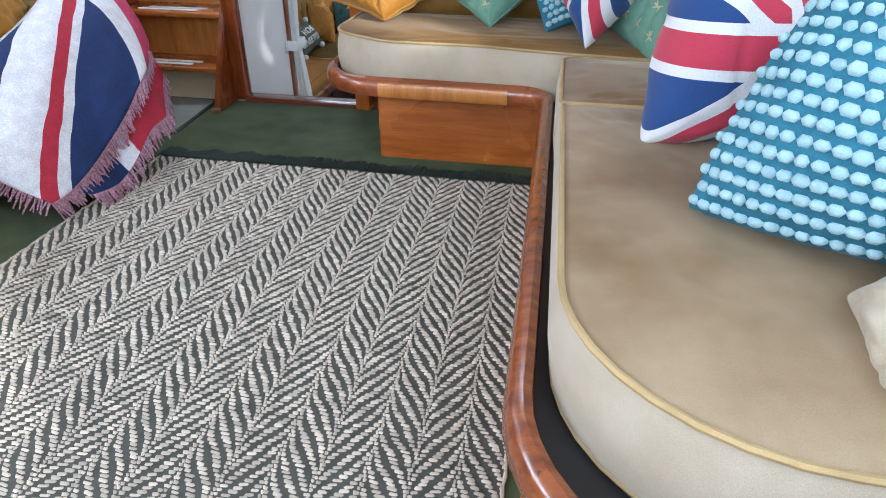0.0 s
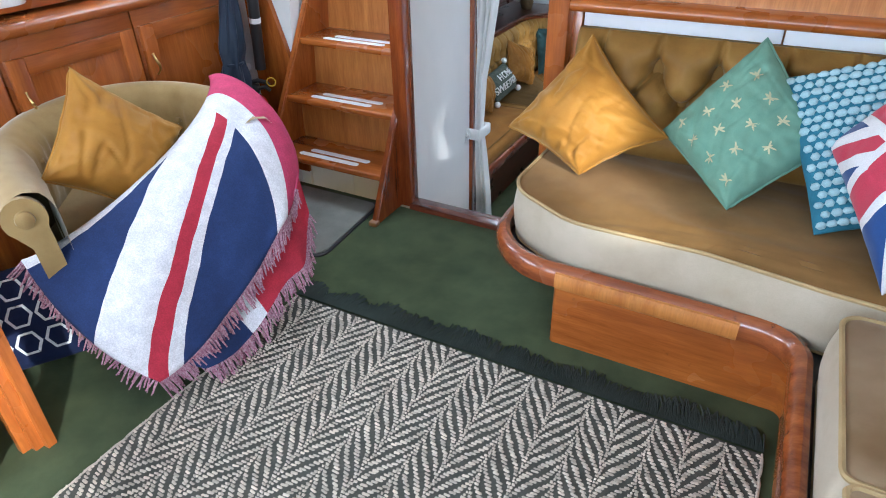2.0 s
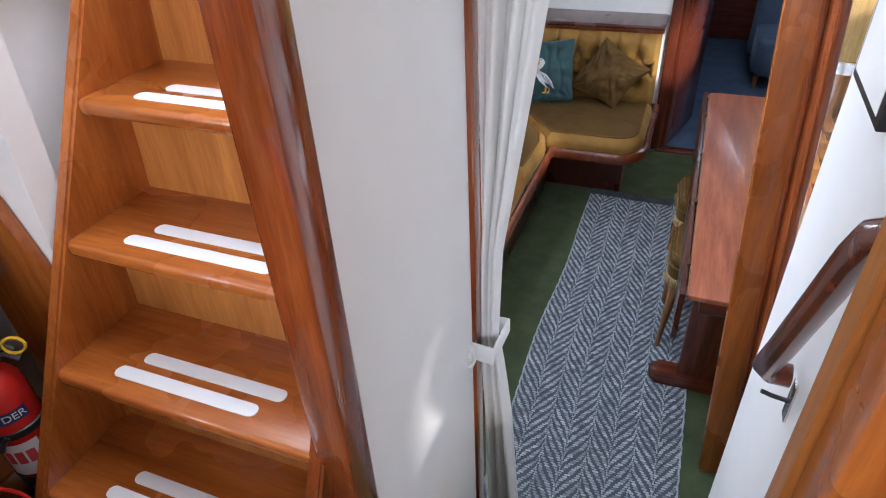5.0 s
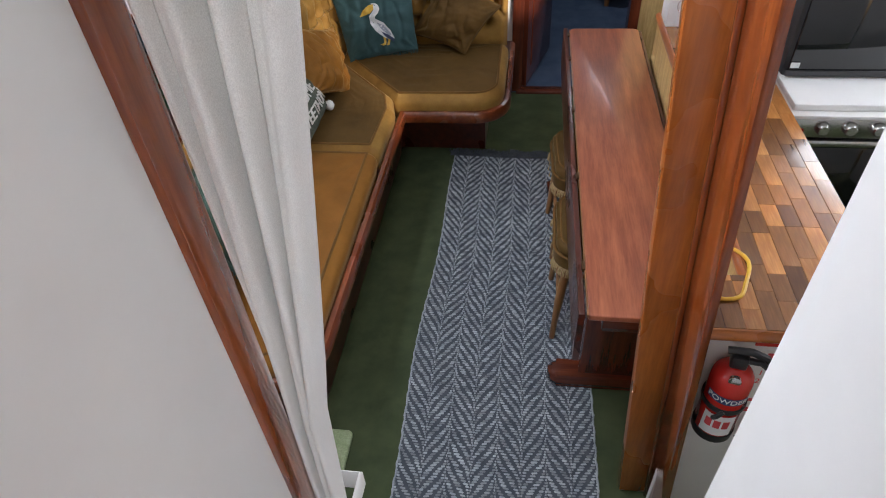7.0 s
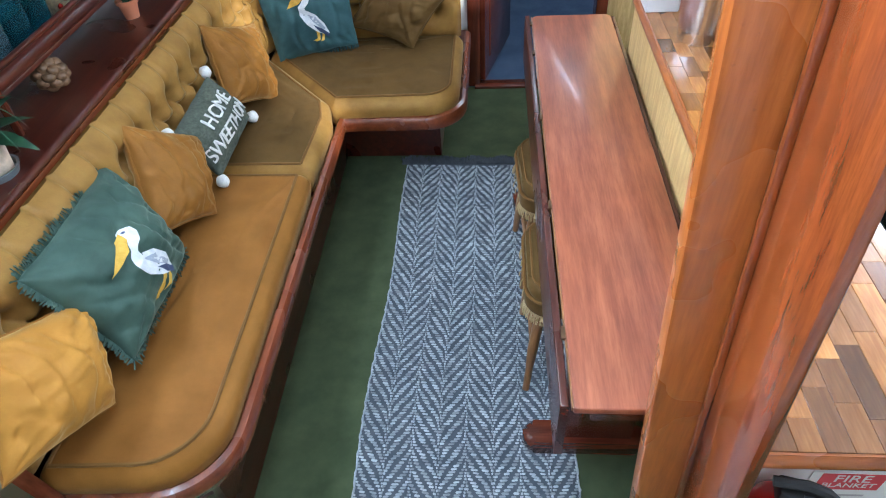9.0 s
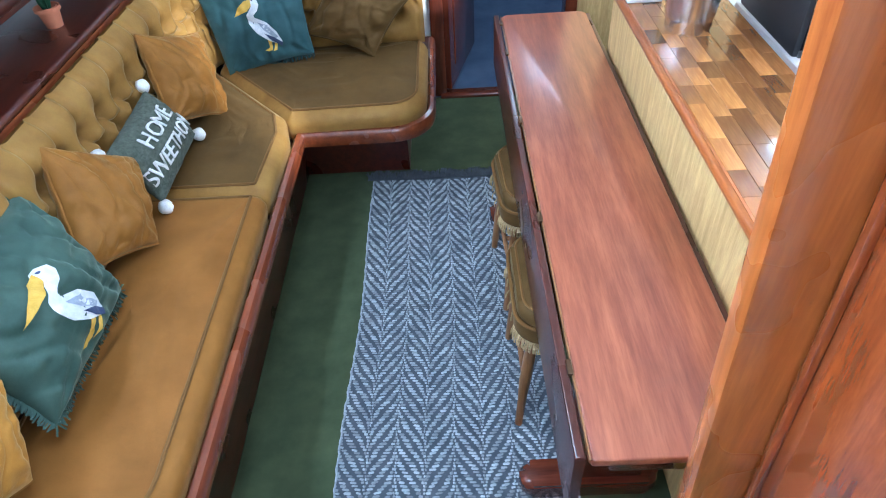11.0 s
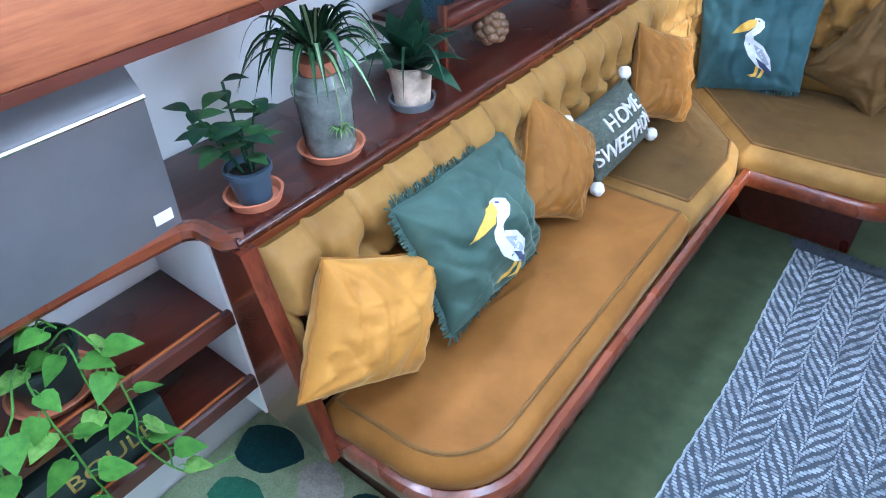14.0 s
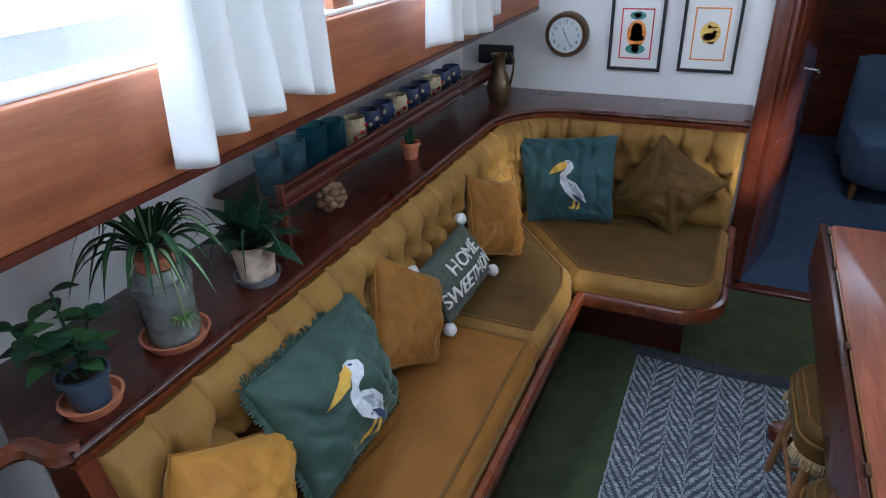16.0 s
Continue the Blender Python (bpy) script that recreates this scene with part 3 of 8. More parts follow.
# ---- saloon: lockers along the port side ----
def handle_bow(x, y, z, length=0.075):
    pts = [(x, y + 0.004 * math.sin(6.28 * i / 8), z - length / 2 + length * i / 8) for i in range(9)]
    pts = [(p[0] + 0.02 * math.sin(math.pi * i / 8), p[1], p[2]) for i, p in enumerate(pts)]
    bm = tube(pts, [0.0045, 0.003, 0.004, 0.005, 0.0055, 0.005, 0.004, 0.003, 0.0045], 8)
    return bm
def raised_door(x, y0, y1, z0, z1):
    """The recessed field of a framed door facing +x, and its stiles and rails."""
    fw = 0.055
    field = box(x - 0.008, y0 + fw - 0.004, z0 + fw - 0.004, x + 0.002, y1 - fw + 0.004, z1 - fw + 0.004)
    stiles = [box(x - 0.008, y0, z0, x + 0.012, y0 + fw, z1, 0.003), box(x - 0.008, y1 - fw, z0, x + 0.012, y1, z1, 0.003)]
    rails = [box(x - 0.008, y0 + fw, z0, x + 0.011, y1 - fw, z0 + fw, 0.003), box(x - 0.008, y0 + fw, z1 - fw, x + 0.011, y1 - fw, z1, 0.003)]
    return field, stiles, rails
for i in range(7):
    y1 = -0.545 - 0.475 * i
    y0 = y1 - 0.47
    c = thing("cabinet", (-0.6, (y0 + y1) / 2, ZS), "varnished brown wooden locker with framed doors", "cabinet", "lockers along the wall")
    part("body", box(-0.835, y0, ZS, -0.425, y1, 1.745, 0.002), M_TEAK, c)
    field, stiles, rails = raised_door(-0.42, y0 + 0.012, y1 - 0.012, ZS + 0.03, 1.69)
    d = part("door", field, M_TEAK_Z, c)
    for bm in stiles:
        part("stile", bm, M_TEAK_Z, d).matrix_parent_inverse = Matrix()
    for bm in rails:
        part("cross_rail", bm, M_TEAK, d).matrix_parent_inverse = Matrix()
    part("handle", handle_bow(-0.405, y0 + 0.035, 1.555), M_BRASS, d, "curved brass handle").matrix_parent_inverse = Matrix()
solid("locker_top", sweep([(-0.84, -4.28, 1.747), (-0.84, -0.5, 1.747)], [(0, 0), (0.43, 0)] + [(0.43 + 0.02 * math.sin(math.pi * i / 6), 0.02 - 0.02 * math.cos(math.pi * i / 6)) for i in range(1, 6)] + [(0.43, 0.04), (0, 0.04)]), M_TEAK, "varnished locker top with a rounded nosing", "ledge")

# ---- saloon: L-shaped sofa ----
sofa = thing("corner_sofa", (1.5, -0.9, ZS), "built-in wooden sofa base with a rounded worn rail", "sofa")
base_pts = fillet([(1.18, Y_BULK), (1.18, -1.09), (1.815, -1.09), (1.815, -2.60), (2.05, -2.74), (2.7, -2.74), (2.7, Y_BULK)], [0, 0.015, 0.03, 0.12, 0.12, 0, 0], 4)
part("plinth", prism(base_pts, ZS, 1.215), M_TEAK_X, sofa, "varnished plywood plinth")
rail_path = [(0.975, Y_BULK - 0.01)] + fillet([(0.975, Y_BULK - 0.01), (0.985, -1.15), (1.795, -1.165), (1.80, -2.86), (2.6, -2.86)], [0, 0.21, 0.10, 0.27, 0], 9, False)[1:] + [(2.7, -2.86)]
deck = [(x, y) for x, y in rail_path] + [(2.7, Y_BULK)]
part("deck", prism(deck, 1.205, 1.222), M_BLACK, sofa, "dark deck under the cushions")
rp = [(x, y, 1.203) for x, y in rail_path]
prof_rail = [(-0.006, 0.0), (0.018, 0.004), (0.024, 0.02), (0.022, 0.045), (0.012, 0.062), (-0.003, 0.068), (-0.016, 0.062), (-0.02, 0.045), (-0.02, 0.0)]
part("rail", sweep(rp, prof_rail), M_RAIL, sofa, "rounded varnished rail with worn edges")
part("rail_inlay", sweep([(1.21, -1.1585, 1.207), (1.66, -1.1665, 1.207)], [(0.018, 0.0), (0.0255, 0.012), (0.026, 0.035), (0.0215, 0.048), (0.014, 0.05), (0.014, 0.0)]), M_OAKX, sofa, "lighter chipped wooden inlay")
part("back_panel", box(2.55, -4.2, ZS, 2.7, Y_BULK - 0.01, 1.85, 0.01), M_TEAK, sofa)

def seat_cushion(name, outline, z0, z1, top, side, label, group="", piping=M_PIPE, crown=0.018, roll=0.0):
    """A boxed cushion: side band, crowned top and piping on both edges."""
    c = thing(name, (outline[0][0], outline[0][1], z0), label, "cushion", group)
    area = sum(a[0] * b[1] - b[0] * a[1] for a, b in zip(outline, outline[1:] + outline[:1]))
    if area < 0:
        outline = outline[::-1]
    cx, cy = sum(p[0] for p in outline) / len(outline), sum(p[1] for p in outline) / len(outline)
    # denser ring
    ring = []
    for a, b in zip(outline, outline[1:] + outline[:1]):
        L = math.dist(a, b)
        k = max(1, int(L / 0.025))
        ring += [(a[0] + (b[0] - a[0]) * i / k, a[1] + (b[1] - a[1]) * i / k) for i in range(k)]
    nor = []
    for a, b in zip(ring[-1:] + ring[:-1], ring[1:] + ring[:1]):
        L = math.dist(a, b) or 1
        nor.append(((b[1] - a[1]) / L, (a[0] - b[0]) / L))
    bm = bmesh.new()
    rows = []
    for t in range(9):
        f = t / 8
        bul = 0.012 * math.sin(math.pi * f) - roll * max(0, (f - 0.4) / 0.6) ** 2
        rows.append([bm.verts.new((x + nx * bul, y + ny * bul, z0 + (z1 - z0) * f ** (0.7 if roll else 1))) for (x, y), (nx, ny) in zip(ring, nor)])
    for A, B in zip(rows, rows[1:]):
        for i in range(len(ring)):
            j = (i + 1) % len(ring)
            bm.faces.new((A[i], A[j], B[j], B[i]))
    bm.faces.new(rows[0][::-1])
    part("side_band", bm, side, c)
    ring, low = [(x - nx * roll, y - ny * roll) for (x, y), (nx, ny) in zip(ring, nor)], ring
    bm = bmesh.new()
    rows = []
    for t in range(16):
        f = 1 - t / 16
        h = crown * (1 - f ** 3)
        rows.append([bm.verts.new((cx + (x - cx) * f, cy + (y - cy) * f, z1 + h + 0.008 * (1 - f ** 8) * noise.noise((x * 5 * f, y * 5 * f, 3.1)) - 0.0035 * math.exp(-((f - 0.86) / 0.09) ** 2) * max(0, noise.noise((x * 34, y * 34, 7.7))) * 2)) for x, y in ring])
    for A, B in zip(rows, rows[1:]):
        for i in range(len(ring)):
            j = (i + 1) % len(ring)
            bm.faces.new((A[i], A[j], B[j], B[i]))
    bm.faces.new(rows[-1])
    part("top", bm, top, c)
    part("piping", tube([(x + (x - cx) * 0.004, y + (y - cy) * 0.004, z1) for x, y in ring], 0.0055, 6, closed=True), piping, c, "corded piping")
    part("piping", tube([(x, y, z0 + 0.004) for x, y in low], 0.0045, 6, closed=True), piping, c, "corded piping")
    return c

seat_cushion("seat_cushion", fillet([(1.015, -0.62), (1.005, -1.0), (1.22, -1.125), (1.55, -1.125), (1.81, -1.17), (2.45, -1.235), (2.45, -0.62)], [0.03, 0.14, 0.2, 0.25, 0.03, 0.03, 0.03], 6), 1.225, 1.385, M_VELVET, M_VELVET_LIT, "brown gold velvet seat cushion with its side band coloured as lit", "sofa seat cushions")
seat_cushion("seat_cushion", fillet([(1.83, -1.245), (1.83, -1.685), (2.45, -1.685), (2.45, -1.245)], [0.04, 0.02, 0.03, 0.03], 5), 1.225, 1.39, M_VELVET_GLARE, M_VELVET_LIT, "short gold velvet corner seat cushion, window glare in its pale top, sides coloured as lit", "sofa seat cushions")
seat_cushion("seat_cushion", fillet([(1.835, -1.695), (1.845, -2.775), (2.5, -2.79), (2.5, -1.695)], [0.02, 0.30, 0.03, 0.03], 9), 1.225, 1.39, M_VELVET_GLARE, M_VELVET_LIT, "pale gold velvet seat cushion, window glare in its top, sides coloured as lit", "sofa seat cushions")


def tufted(name, path, z0, z1, material, label, depth=0.06, pitch=0.16, rows=(0.30, 0.62), lean=0.05, amp=0.035, pleat=0.016, parent=None):
    """A deep-buttoned backrest along a plan path of (x, y); the soft face lies to the right of the way."""
    pts = [Vector((x, y)) for x, y in path]
    lens = [0]
    for a, b in zip(pts, pts[1:]):
        lens.append(lens[-1] + (b - a).length)
    total = lens[-1]
    def at(s):
        for i in range(len(pts) - 1):
            if s <= lens[i + 1] or i == len(pts) - 2:
                f = (s - lens[i]) / (lens[i + 1] - lens[i])
                p = pts[i].lerp(pts[i + 1], f)
                d = (pts[i + 1] - pts[i]).normalized()
                return p, Vector((d.y, -d.x))
    nu, nv = int(total / 0.007), 52
    k = max(1, round(total / pitch))
    pit = total / k
    buttons = []
    for r, h in enumerate(rows):
        off = 0.5 if r % 2 else 0.0
        buttons += [((i + off) * pit, h) for i in range(k + 1) if 0.02 < (i + off) * pit < total - 0.02]
    H = z1 - z0
    def disp(s, v):
        d = 1.0 - abs(2 * v - 1) ** 6 * 0.75
        best = 9
        for bs, bh in buttons:
            r2 = math.hypot(s - bs, (v - bh) * H)
            best = min(best, r2)
        dim = math.exp(-(best / 0.021) ** 2) * 0.85 + 0.5 * math.exp(-(best / 0.055) ** 2)
        # pleats between neighbouring buttons and up to the top edge
        ple = 0
        hi, lo = max(rows), min(rows)
        offhi = 0.5 if (len(rows) - 1) % 2 else 0.0
        if v > hi:
            q = ((s / pit - offhi + 0.5) % 1) - 0.5
            ple = max(ple, math.exp(-(q * pit / 0.0095) ** 2) * (1 - 0.5 * (v - hi) / (1 - hi)))
        for r in range(len(rows) - 1):
            ha, hb = rows[r], rows[r + 1]
            if min(ha, hb) <= v <= max(ha, hb):
                f = (v - ha) / (hb - ha)
                o = 0.5 if r % 2 else 0.0
                for sg in (-1, 1):
                    q = (s / pit - o - sg * 0.5 * f + 0.5) % 1 - 0.5
                    ple = max(ple, math.exp(-(q * pit / 0.0095) ** 2))
        return d * depth - amp * dim - pleat * ple
    def fn(u, v):
        s = u * total
        p, nrm = at(s)
        endf = min(1, min(u, 1 - u) * total / 0.03)
        e = disp(s, v) * (0.35 + 0.65 * math.sin(endf * math.pi / 2)) + lean * (1 - v)
        q = p + nrm * e
        return (q.x, q.y, z0 + H * v)
    c = part(name, grid_surface(fn, nu, nv), material, parent, label, "all")
    # covered buttons
    for bs, bh in buttons:
        p, nrm = at(bs)
        q = p + nrm * (disp(bs, bh) + lean * (1 - bh) + 0.002)
        bm = bmesh.new()
        bmesh.ops.create_icosphere(bm, subdivisions=1, radius=0.009)
        bmesh.ops.translate(bm, verts=bm.verts, vec=(q.x, q.y, z0 + H * bh))
        part("button", bm, material, c, "", "all").matrix_parent_inverse = Matrix()
    back = [(p.x, p.y) for p in pts] + [(p.x, p.y) for p in [at(lens[i])[0] - at(max(0.001, lens[i]))[1] * 0.02 for i in range(len(pts))][::-1]]
    part("backing", prism(back, z0, z1 - 0.003), material, c).matrix_parent_inverse = Matrix()
    return c

tufted("backrest", [(2.52, -0.565), (1.035, -0.565)][::-1], 1.37, 1.735, M_BACK, "deep-buttoned gold velvet sofa backrest", 0.085, 0.165, (0.45, 0.74), 0.04, 0.085, 0.044, sofa)
tufted("backrest", [(2.54, -0.62), (2.54, -3.9)], 1.37, 1.78, M_BACK, "deep-buttoned gold velvet sofa backrest along the side", 0.06, 0.17, (0.3, 0.6), 0.05, 0.045, 0.018, sofa)

# ---- woven rugs ----
def herring_rug(name, x0, x1, y0, y1, z, lanes, pitch, lift, pick, top, ground, label, seed, sway=0.0, fill=0.66):
    """A flat-woven herringbone rug: a dark ground under rows of raised weft stitches, whose floats drift
    sideways from row to row, steeply at a lane's edges and flatly in its middle."""
    rg = thing(name, ((x0 + x1) / 2, (y0 + y1) / 2, z), label, "rug")
    def bend(x, y):
        f = (x - x0) / (x1 - x0)
        d = 0.6 * math.sin(y * 2.9 + seed) + 0.4 * math.sin(y * 6.1 + 2 * seed)
        return x + sway * d * (0.6 + 0.4 * math.cos(f * 3)) + 0.0015 * math.sin(y * 90 + f * 5), y + sway * 0.5 * math.sin(f * 5 + seed)
    n = 60
    rim = [bend(x0, y0 + (y1 - y0) * i / n) for i in range(n + 1)]
    rim2 = [bend(x1, y1 - (y1 - y0) * i / n) for i in range(n + 1)]
    part("ground", prism(rim + rim2, z, z + 0.005), ground, rg)
    rs = np.random.RandomState(seed)
    W = (x1 - x0) / lanes
    V, F = [], []
    shape = [(-1, 0, 0), (-0.65, -0.95, 0), (0.65, -0.95, 0), (1, 0, 0), (0.65, 0.95, 0), (-0.65, 0.95, 0), (-0.55, 0, 1), (0.55, 0, 1)]
    faces = [(0, 1, 6), (1, 2, 7, 6), (2, 3, 7), (3, 4, 7), (4, 5, 6, 7), (5, 0, 6)]
    def across(h):
        # place across a lane at which the stripe has risen by the share h
        return 0.5 + 0.5 * math.sin((min(1, max(0, h)) - 0.5) * math.pi) * (0.9 + 0.1 * abs(2 * h - 1))
    k = int(math.ceil(lift / pitch)) + 1
    y = y0 + 0.006
    while y < y1 - 0.005:
        for lane in range(lanes):
            sg = 1 if lane % 2 else -1
            shift = sg * y / pitch + 0.5 * (lane % 2)
            base = math.floor(shift)
            for i in range(-k, k + 1):
                # stripe between two rises, cut by this row
                h0 = (shift - base + i) * pitch / lift
                h1 = h0 + (fill + rs.uniform(-0.07, 0.07)) * pitch / lift
                if h1 <= 0.0 or h0 >= 1.0:
                    continue
                a, b = across(h0), across(h1)
                if b - a < 0.03:
                    a, b = a - 0.02, b + 0.02
                sx = (b - a) * W / 2 * rs.uniform(0.9, 1.12)
                xx, yy = bend(x0 + (lane + (a + b) / 2) * W, y)
                sx = max(0.0032, sx)
                sy = pick * 0.47 * rs.uniform(0.85, 1.12)
                hz = rs.uniform(0.0045, 0.008)
                jx, jy = rs.uniform(-0.0013, 0.0013), rs.uniform(-0.001, 0.001)
                ang = sg * 0.16 + rs.uniform(-0.12, 0.12)
                ca, sa = math.cos(ang), math.sin(ang)
                o = len(V)
                for px, py, pz in shape:
                    V.append((xx + jx + px * sx * ca - py * sy * sa, yy + jy + px * sx * sa + py * sy * ca, z + 0.004 + pz * hz))
                F.extend(tuple(o + q for q in f) for f in faces)
        y += pick
    me = bpy.data.meshes.new("stitches")
    me.from_pydata(V, [], F)
    me.materials.append(top)
    me.polygons.foreach_set("use_smooth", [True] * len(me.polygons))
    o = new("stitches", me)
    o.parent = rg
    o.matrix_parent_inverse = Matrix.Translation(-rg.location)
    tagged(o, "raised slanting rug stitches", kind="stuff")
    for side in (x0, x1):
        cord = [(*bend(side, y0 + (y1 - y0) * i / 150), z + 0.005) for i in range(151)]
        part("selvedge", tube(cord, [0.0026 + 0.0016 * (i % 2) for i in range(151)], 6), top, rg, "knotted edge cord")
    return rg

def fringe(rg, x0, x1, y, length, z, material, seed, sgn=1, n=420):
    rs = np.random.RandomState(seed)
    V, F = [], []
    for i in range(n):
        x = x0 + (x1 - x0) * (i + rs.rand()) / n
        L = length * rs.uniform(0.75, 1.1) * (1 + 0.35 * noise.noise((x * 14, seed, 2.3)))
        dx = rs.uniform(-0.018, 0.018) + 0.03 * noise.noise((x * 9, seed, 0.3))
        w = rs.uniform(0.0015, 0.003)
        b = len(V)
        for k in range(4):
            f = k / 3
            xx, yy, zz = x + dx * f * f, y + sgn * L * f, z + 0.007 * (1 - f) + 0.004 * math.sin(f * 3.1) + 0.002
            V += [(xx - w, yy, zz), (xx + w, yy, zz + 0.001), (xx, yy, zz + 0.004)]
        for k in range(3):
            for a, c in ((0, 1), (1, 2), (2, 0)):
                F.append((b + 3 * k + a, b + 3 * k + c, b + 3 * k + 3 + c, b + 3 * k + 3 + a))
    me = bpy.data.meshes.new("fringe")
    me.from_pydata(V, [], F)
    me.materials.append(material)
    o = new("fringe", me)
    o.parent = rg
    o.matrix_parent_inverse = Matrix.Translation(-rg.location)
    tagged(o, "dark green knotted fringe", kind="stuff")

rug1 = herring_rug("woven_rug", 0.362, 1.785, -4.1, -1.255, ZS, 17, 0.044, 0.165, 0.0094, M_CREAM, M_RUGDARK, "cream and dark grey herringbone woven rug with a fringe", 5, 0.004)
fringe(rug1, 0.36, 1.785, -1.255, 0.085, ZS, M_FRINGE, 3, n=900)
rug2 = herring_rug("runner_rug", 0.295, 0.985, 0.18, 2.60, 0.0, 8, 0.050, 0.17, 0.0105, M_BLUEYARN, M_BLUEDARK, "blue grey herringbone woven runner rug", 8, 0.014, 0.70)
fringe(rug2, 0.27, 0.965, 2.60, 0.07, 0.0, M_BLUEDARK, 4, 1, 420)
dm = thing("doormat", (0.07, -0.82, ZS), "worn grey rubber-edged doormat at the ladder foot", "mat")
part("rubber_edge", prism(fillet([(-0.16, -0.60), (0.27, -0.60), (0.30, -1.05), (-0.15, -1.02)], [0.03, 0.03, 0.05, 0.05], 5), ZS, ZS + 0.006, 0.002), M_BLACK, dm, "black rubber edge")
part("mat_top", prism(fillet([(-0.148, -0.612), (0.259, -0.612), (0.288, -1.038), (-0.138, -1.008)], [0.03, 0.03, 0.05, 0.05], 5), ZS + 0.005, ZS + 0.011, 0.003), M_MAT, dm)

# ---- cabin: L-shaped settee ----
set2 = thing("corner_settee", (-0.2, 1.5, 0.0), "built-in mahogany settee base with a rounded rail", "settee")
part("plinth", prism([(-0.86, 0.80), (-0.02, 0.80), (-0.02, 2.69), (0.465, 2.69), (0.465, Y_FAR - 0.03), (-0.86, Y_FAR - 0.03)], 0.0, 0.335), M_MAHOG, set2, "dark mahogany plinth")
r2 = fillet([(-0.52, 0.705), (0.045, 0.72), (0.055, 2.425), (0.59, 2.43), (0.59, 3.25)], [0, 0.20, 0.02, 0.16, 0], 9, False)
part("deck", prism(r2 + [(0.59, Y_FAR - 0.03), (-0.86, Y_FAR - 0.03), (-0.86, 0.705)], 0.33, 0.352), M_MAHOG, set2)
part("rail", sweep([(x, y, 0.332) for x, y in r2], [(-0.01, 0), (0.012, 0.0), (0.018, 0.012), (0.018, 0.05), (0.01, 0.062), (-0.006, 0.066), (-0.014, 0.06), (-0.014, 0.0)]), M_RAILRED, set2, "rounded dark mahogany rail")
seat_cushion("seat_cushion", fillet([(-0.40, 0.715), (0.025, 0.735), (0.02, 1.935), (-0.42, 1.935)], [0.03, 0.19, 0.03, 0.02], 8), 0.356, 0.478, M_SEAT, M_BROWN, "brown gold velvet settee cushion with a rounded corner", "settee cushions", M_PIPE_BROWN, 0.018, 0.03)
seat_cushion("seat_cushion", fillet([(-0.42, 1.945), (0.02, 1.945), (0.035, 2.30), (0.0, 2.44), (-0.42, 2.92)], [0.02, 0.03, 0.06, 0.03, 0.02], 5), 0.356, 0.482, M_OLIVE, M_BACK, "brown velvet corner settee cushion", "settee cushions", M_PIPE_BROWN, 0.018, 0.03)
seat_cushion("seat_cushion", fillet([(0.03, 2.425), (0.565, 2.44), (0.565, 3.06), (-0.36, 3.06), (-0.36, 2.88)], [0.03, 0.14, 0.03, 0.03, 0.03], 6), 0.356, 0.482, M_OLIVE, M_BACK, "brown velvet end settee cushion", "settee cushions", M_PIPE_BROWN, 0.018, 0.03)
back_path = fillet([(-0.475, 0.70), (-0.475, 3.09), (0.565, 3.11)], [0, 0.30, 0], 8, False)
tufted("backrest", back_path, 0.46, 0.915, M_BACK, "deep-buttoned gold velvet settee backrest", 0.078, 0.125, (0.34, 0.52, 0.70), 0.04, 0.078, 0.026, set2)

# ---- cabin: shelf along the hull ----
shelf_edge = fillet([(-0.478, 0.675), (-0.478, 3.06), (0.575, 3.085)], [0, 0.31, 0], 10, False)
shelf_pts = shelf_edge + [(0.575, Y_FAR - 0.002), (-0.863, Y_FAR - 0.002), (-0.863, -0.04), (-0.63, -0.04)] + fillet([(-0.63, -0.04), (-0.622, 0.50), (-0.60, 0.66), (-0.478, 0.675)], [0, 0.1, 0.06, 0], 5, False)[1:-1]
shelf = thing("side_shelf", (-0.66, 1.8, 0.92), "long dark varnished mahogany shelf behind the settee", "shelf")
part("board", prism(shelf_pts, 0.925, 0.950, 0.004), M_MAHOG, shelf)
se3 = [(x, y, 0.935) for x, y in shelf_edge]
part("nosing", sweep(se3, round_profile(0.016, 0.022)), M_MAHOG, shelf, "rounded mahogany nosing")
part("moulding", sweep([(x, y, 0.912) for x, y in shelf_edge], [(-0.02, 0), (0.006, 0), (0.008, 0.012), (-0.02, 0.0125)]), M_RAILRED, shelf, "stepped reddish wooden moulding")
part("moulding", sweep([(x, y, 0.925) for x, y in shelf_edge], [(-0.02, 0), (0.011, 0), (0.012, 0.01), (-0.02, 0.0105)]), M_RAILRED, shelf, "stepped reddish wooden moulding")
cap = fillet([(-0.632, -0.04), (-0.624, 0.42), (-0.60, 0.665), (-0.50, 0.668), (-0.478, 0.70)], [0, 0.3, 0.05, 0.03, 0], 7, False)
part("curved_cap", sweep([(x, y, 0.925) for x, y in cap][::-1], [(-0.012, 0), (-0.02, 0.012), (-0.018, 0.03), (-0.006, 0.038), (0.01, 0.036), (0.018, 0.022), (0.016, 0.006), (0.006, 0)]), M_RAILRED, shelf, "S-curved rounded rail")
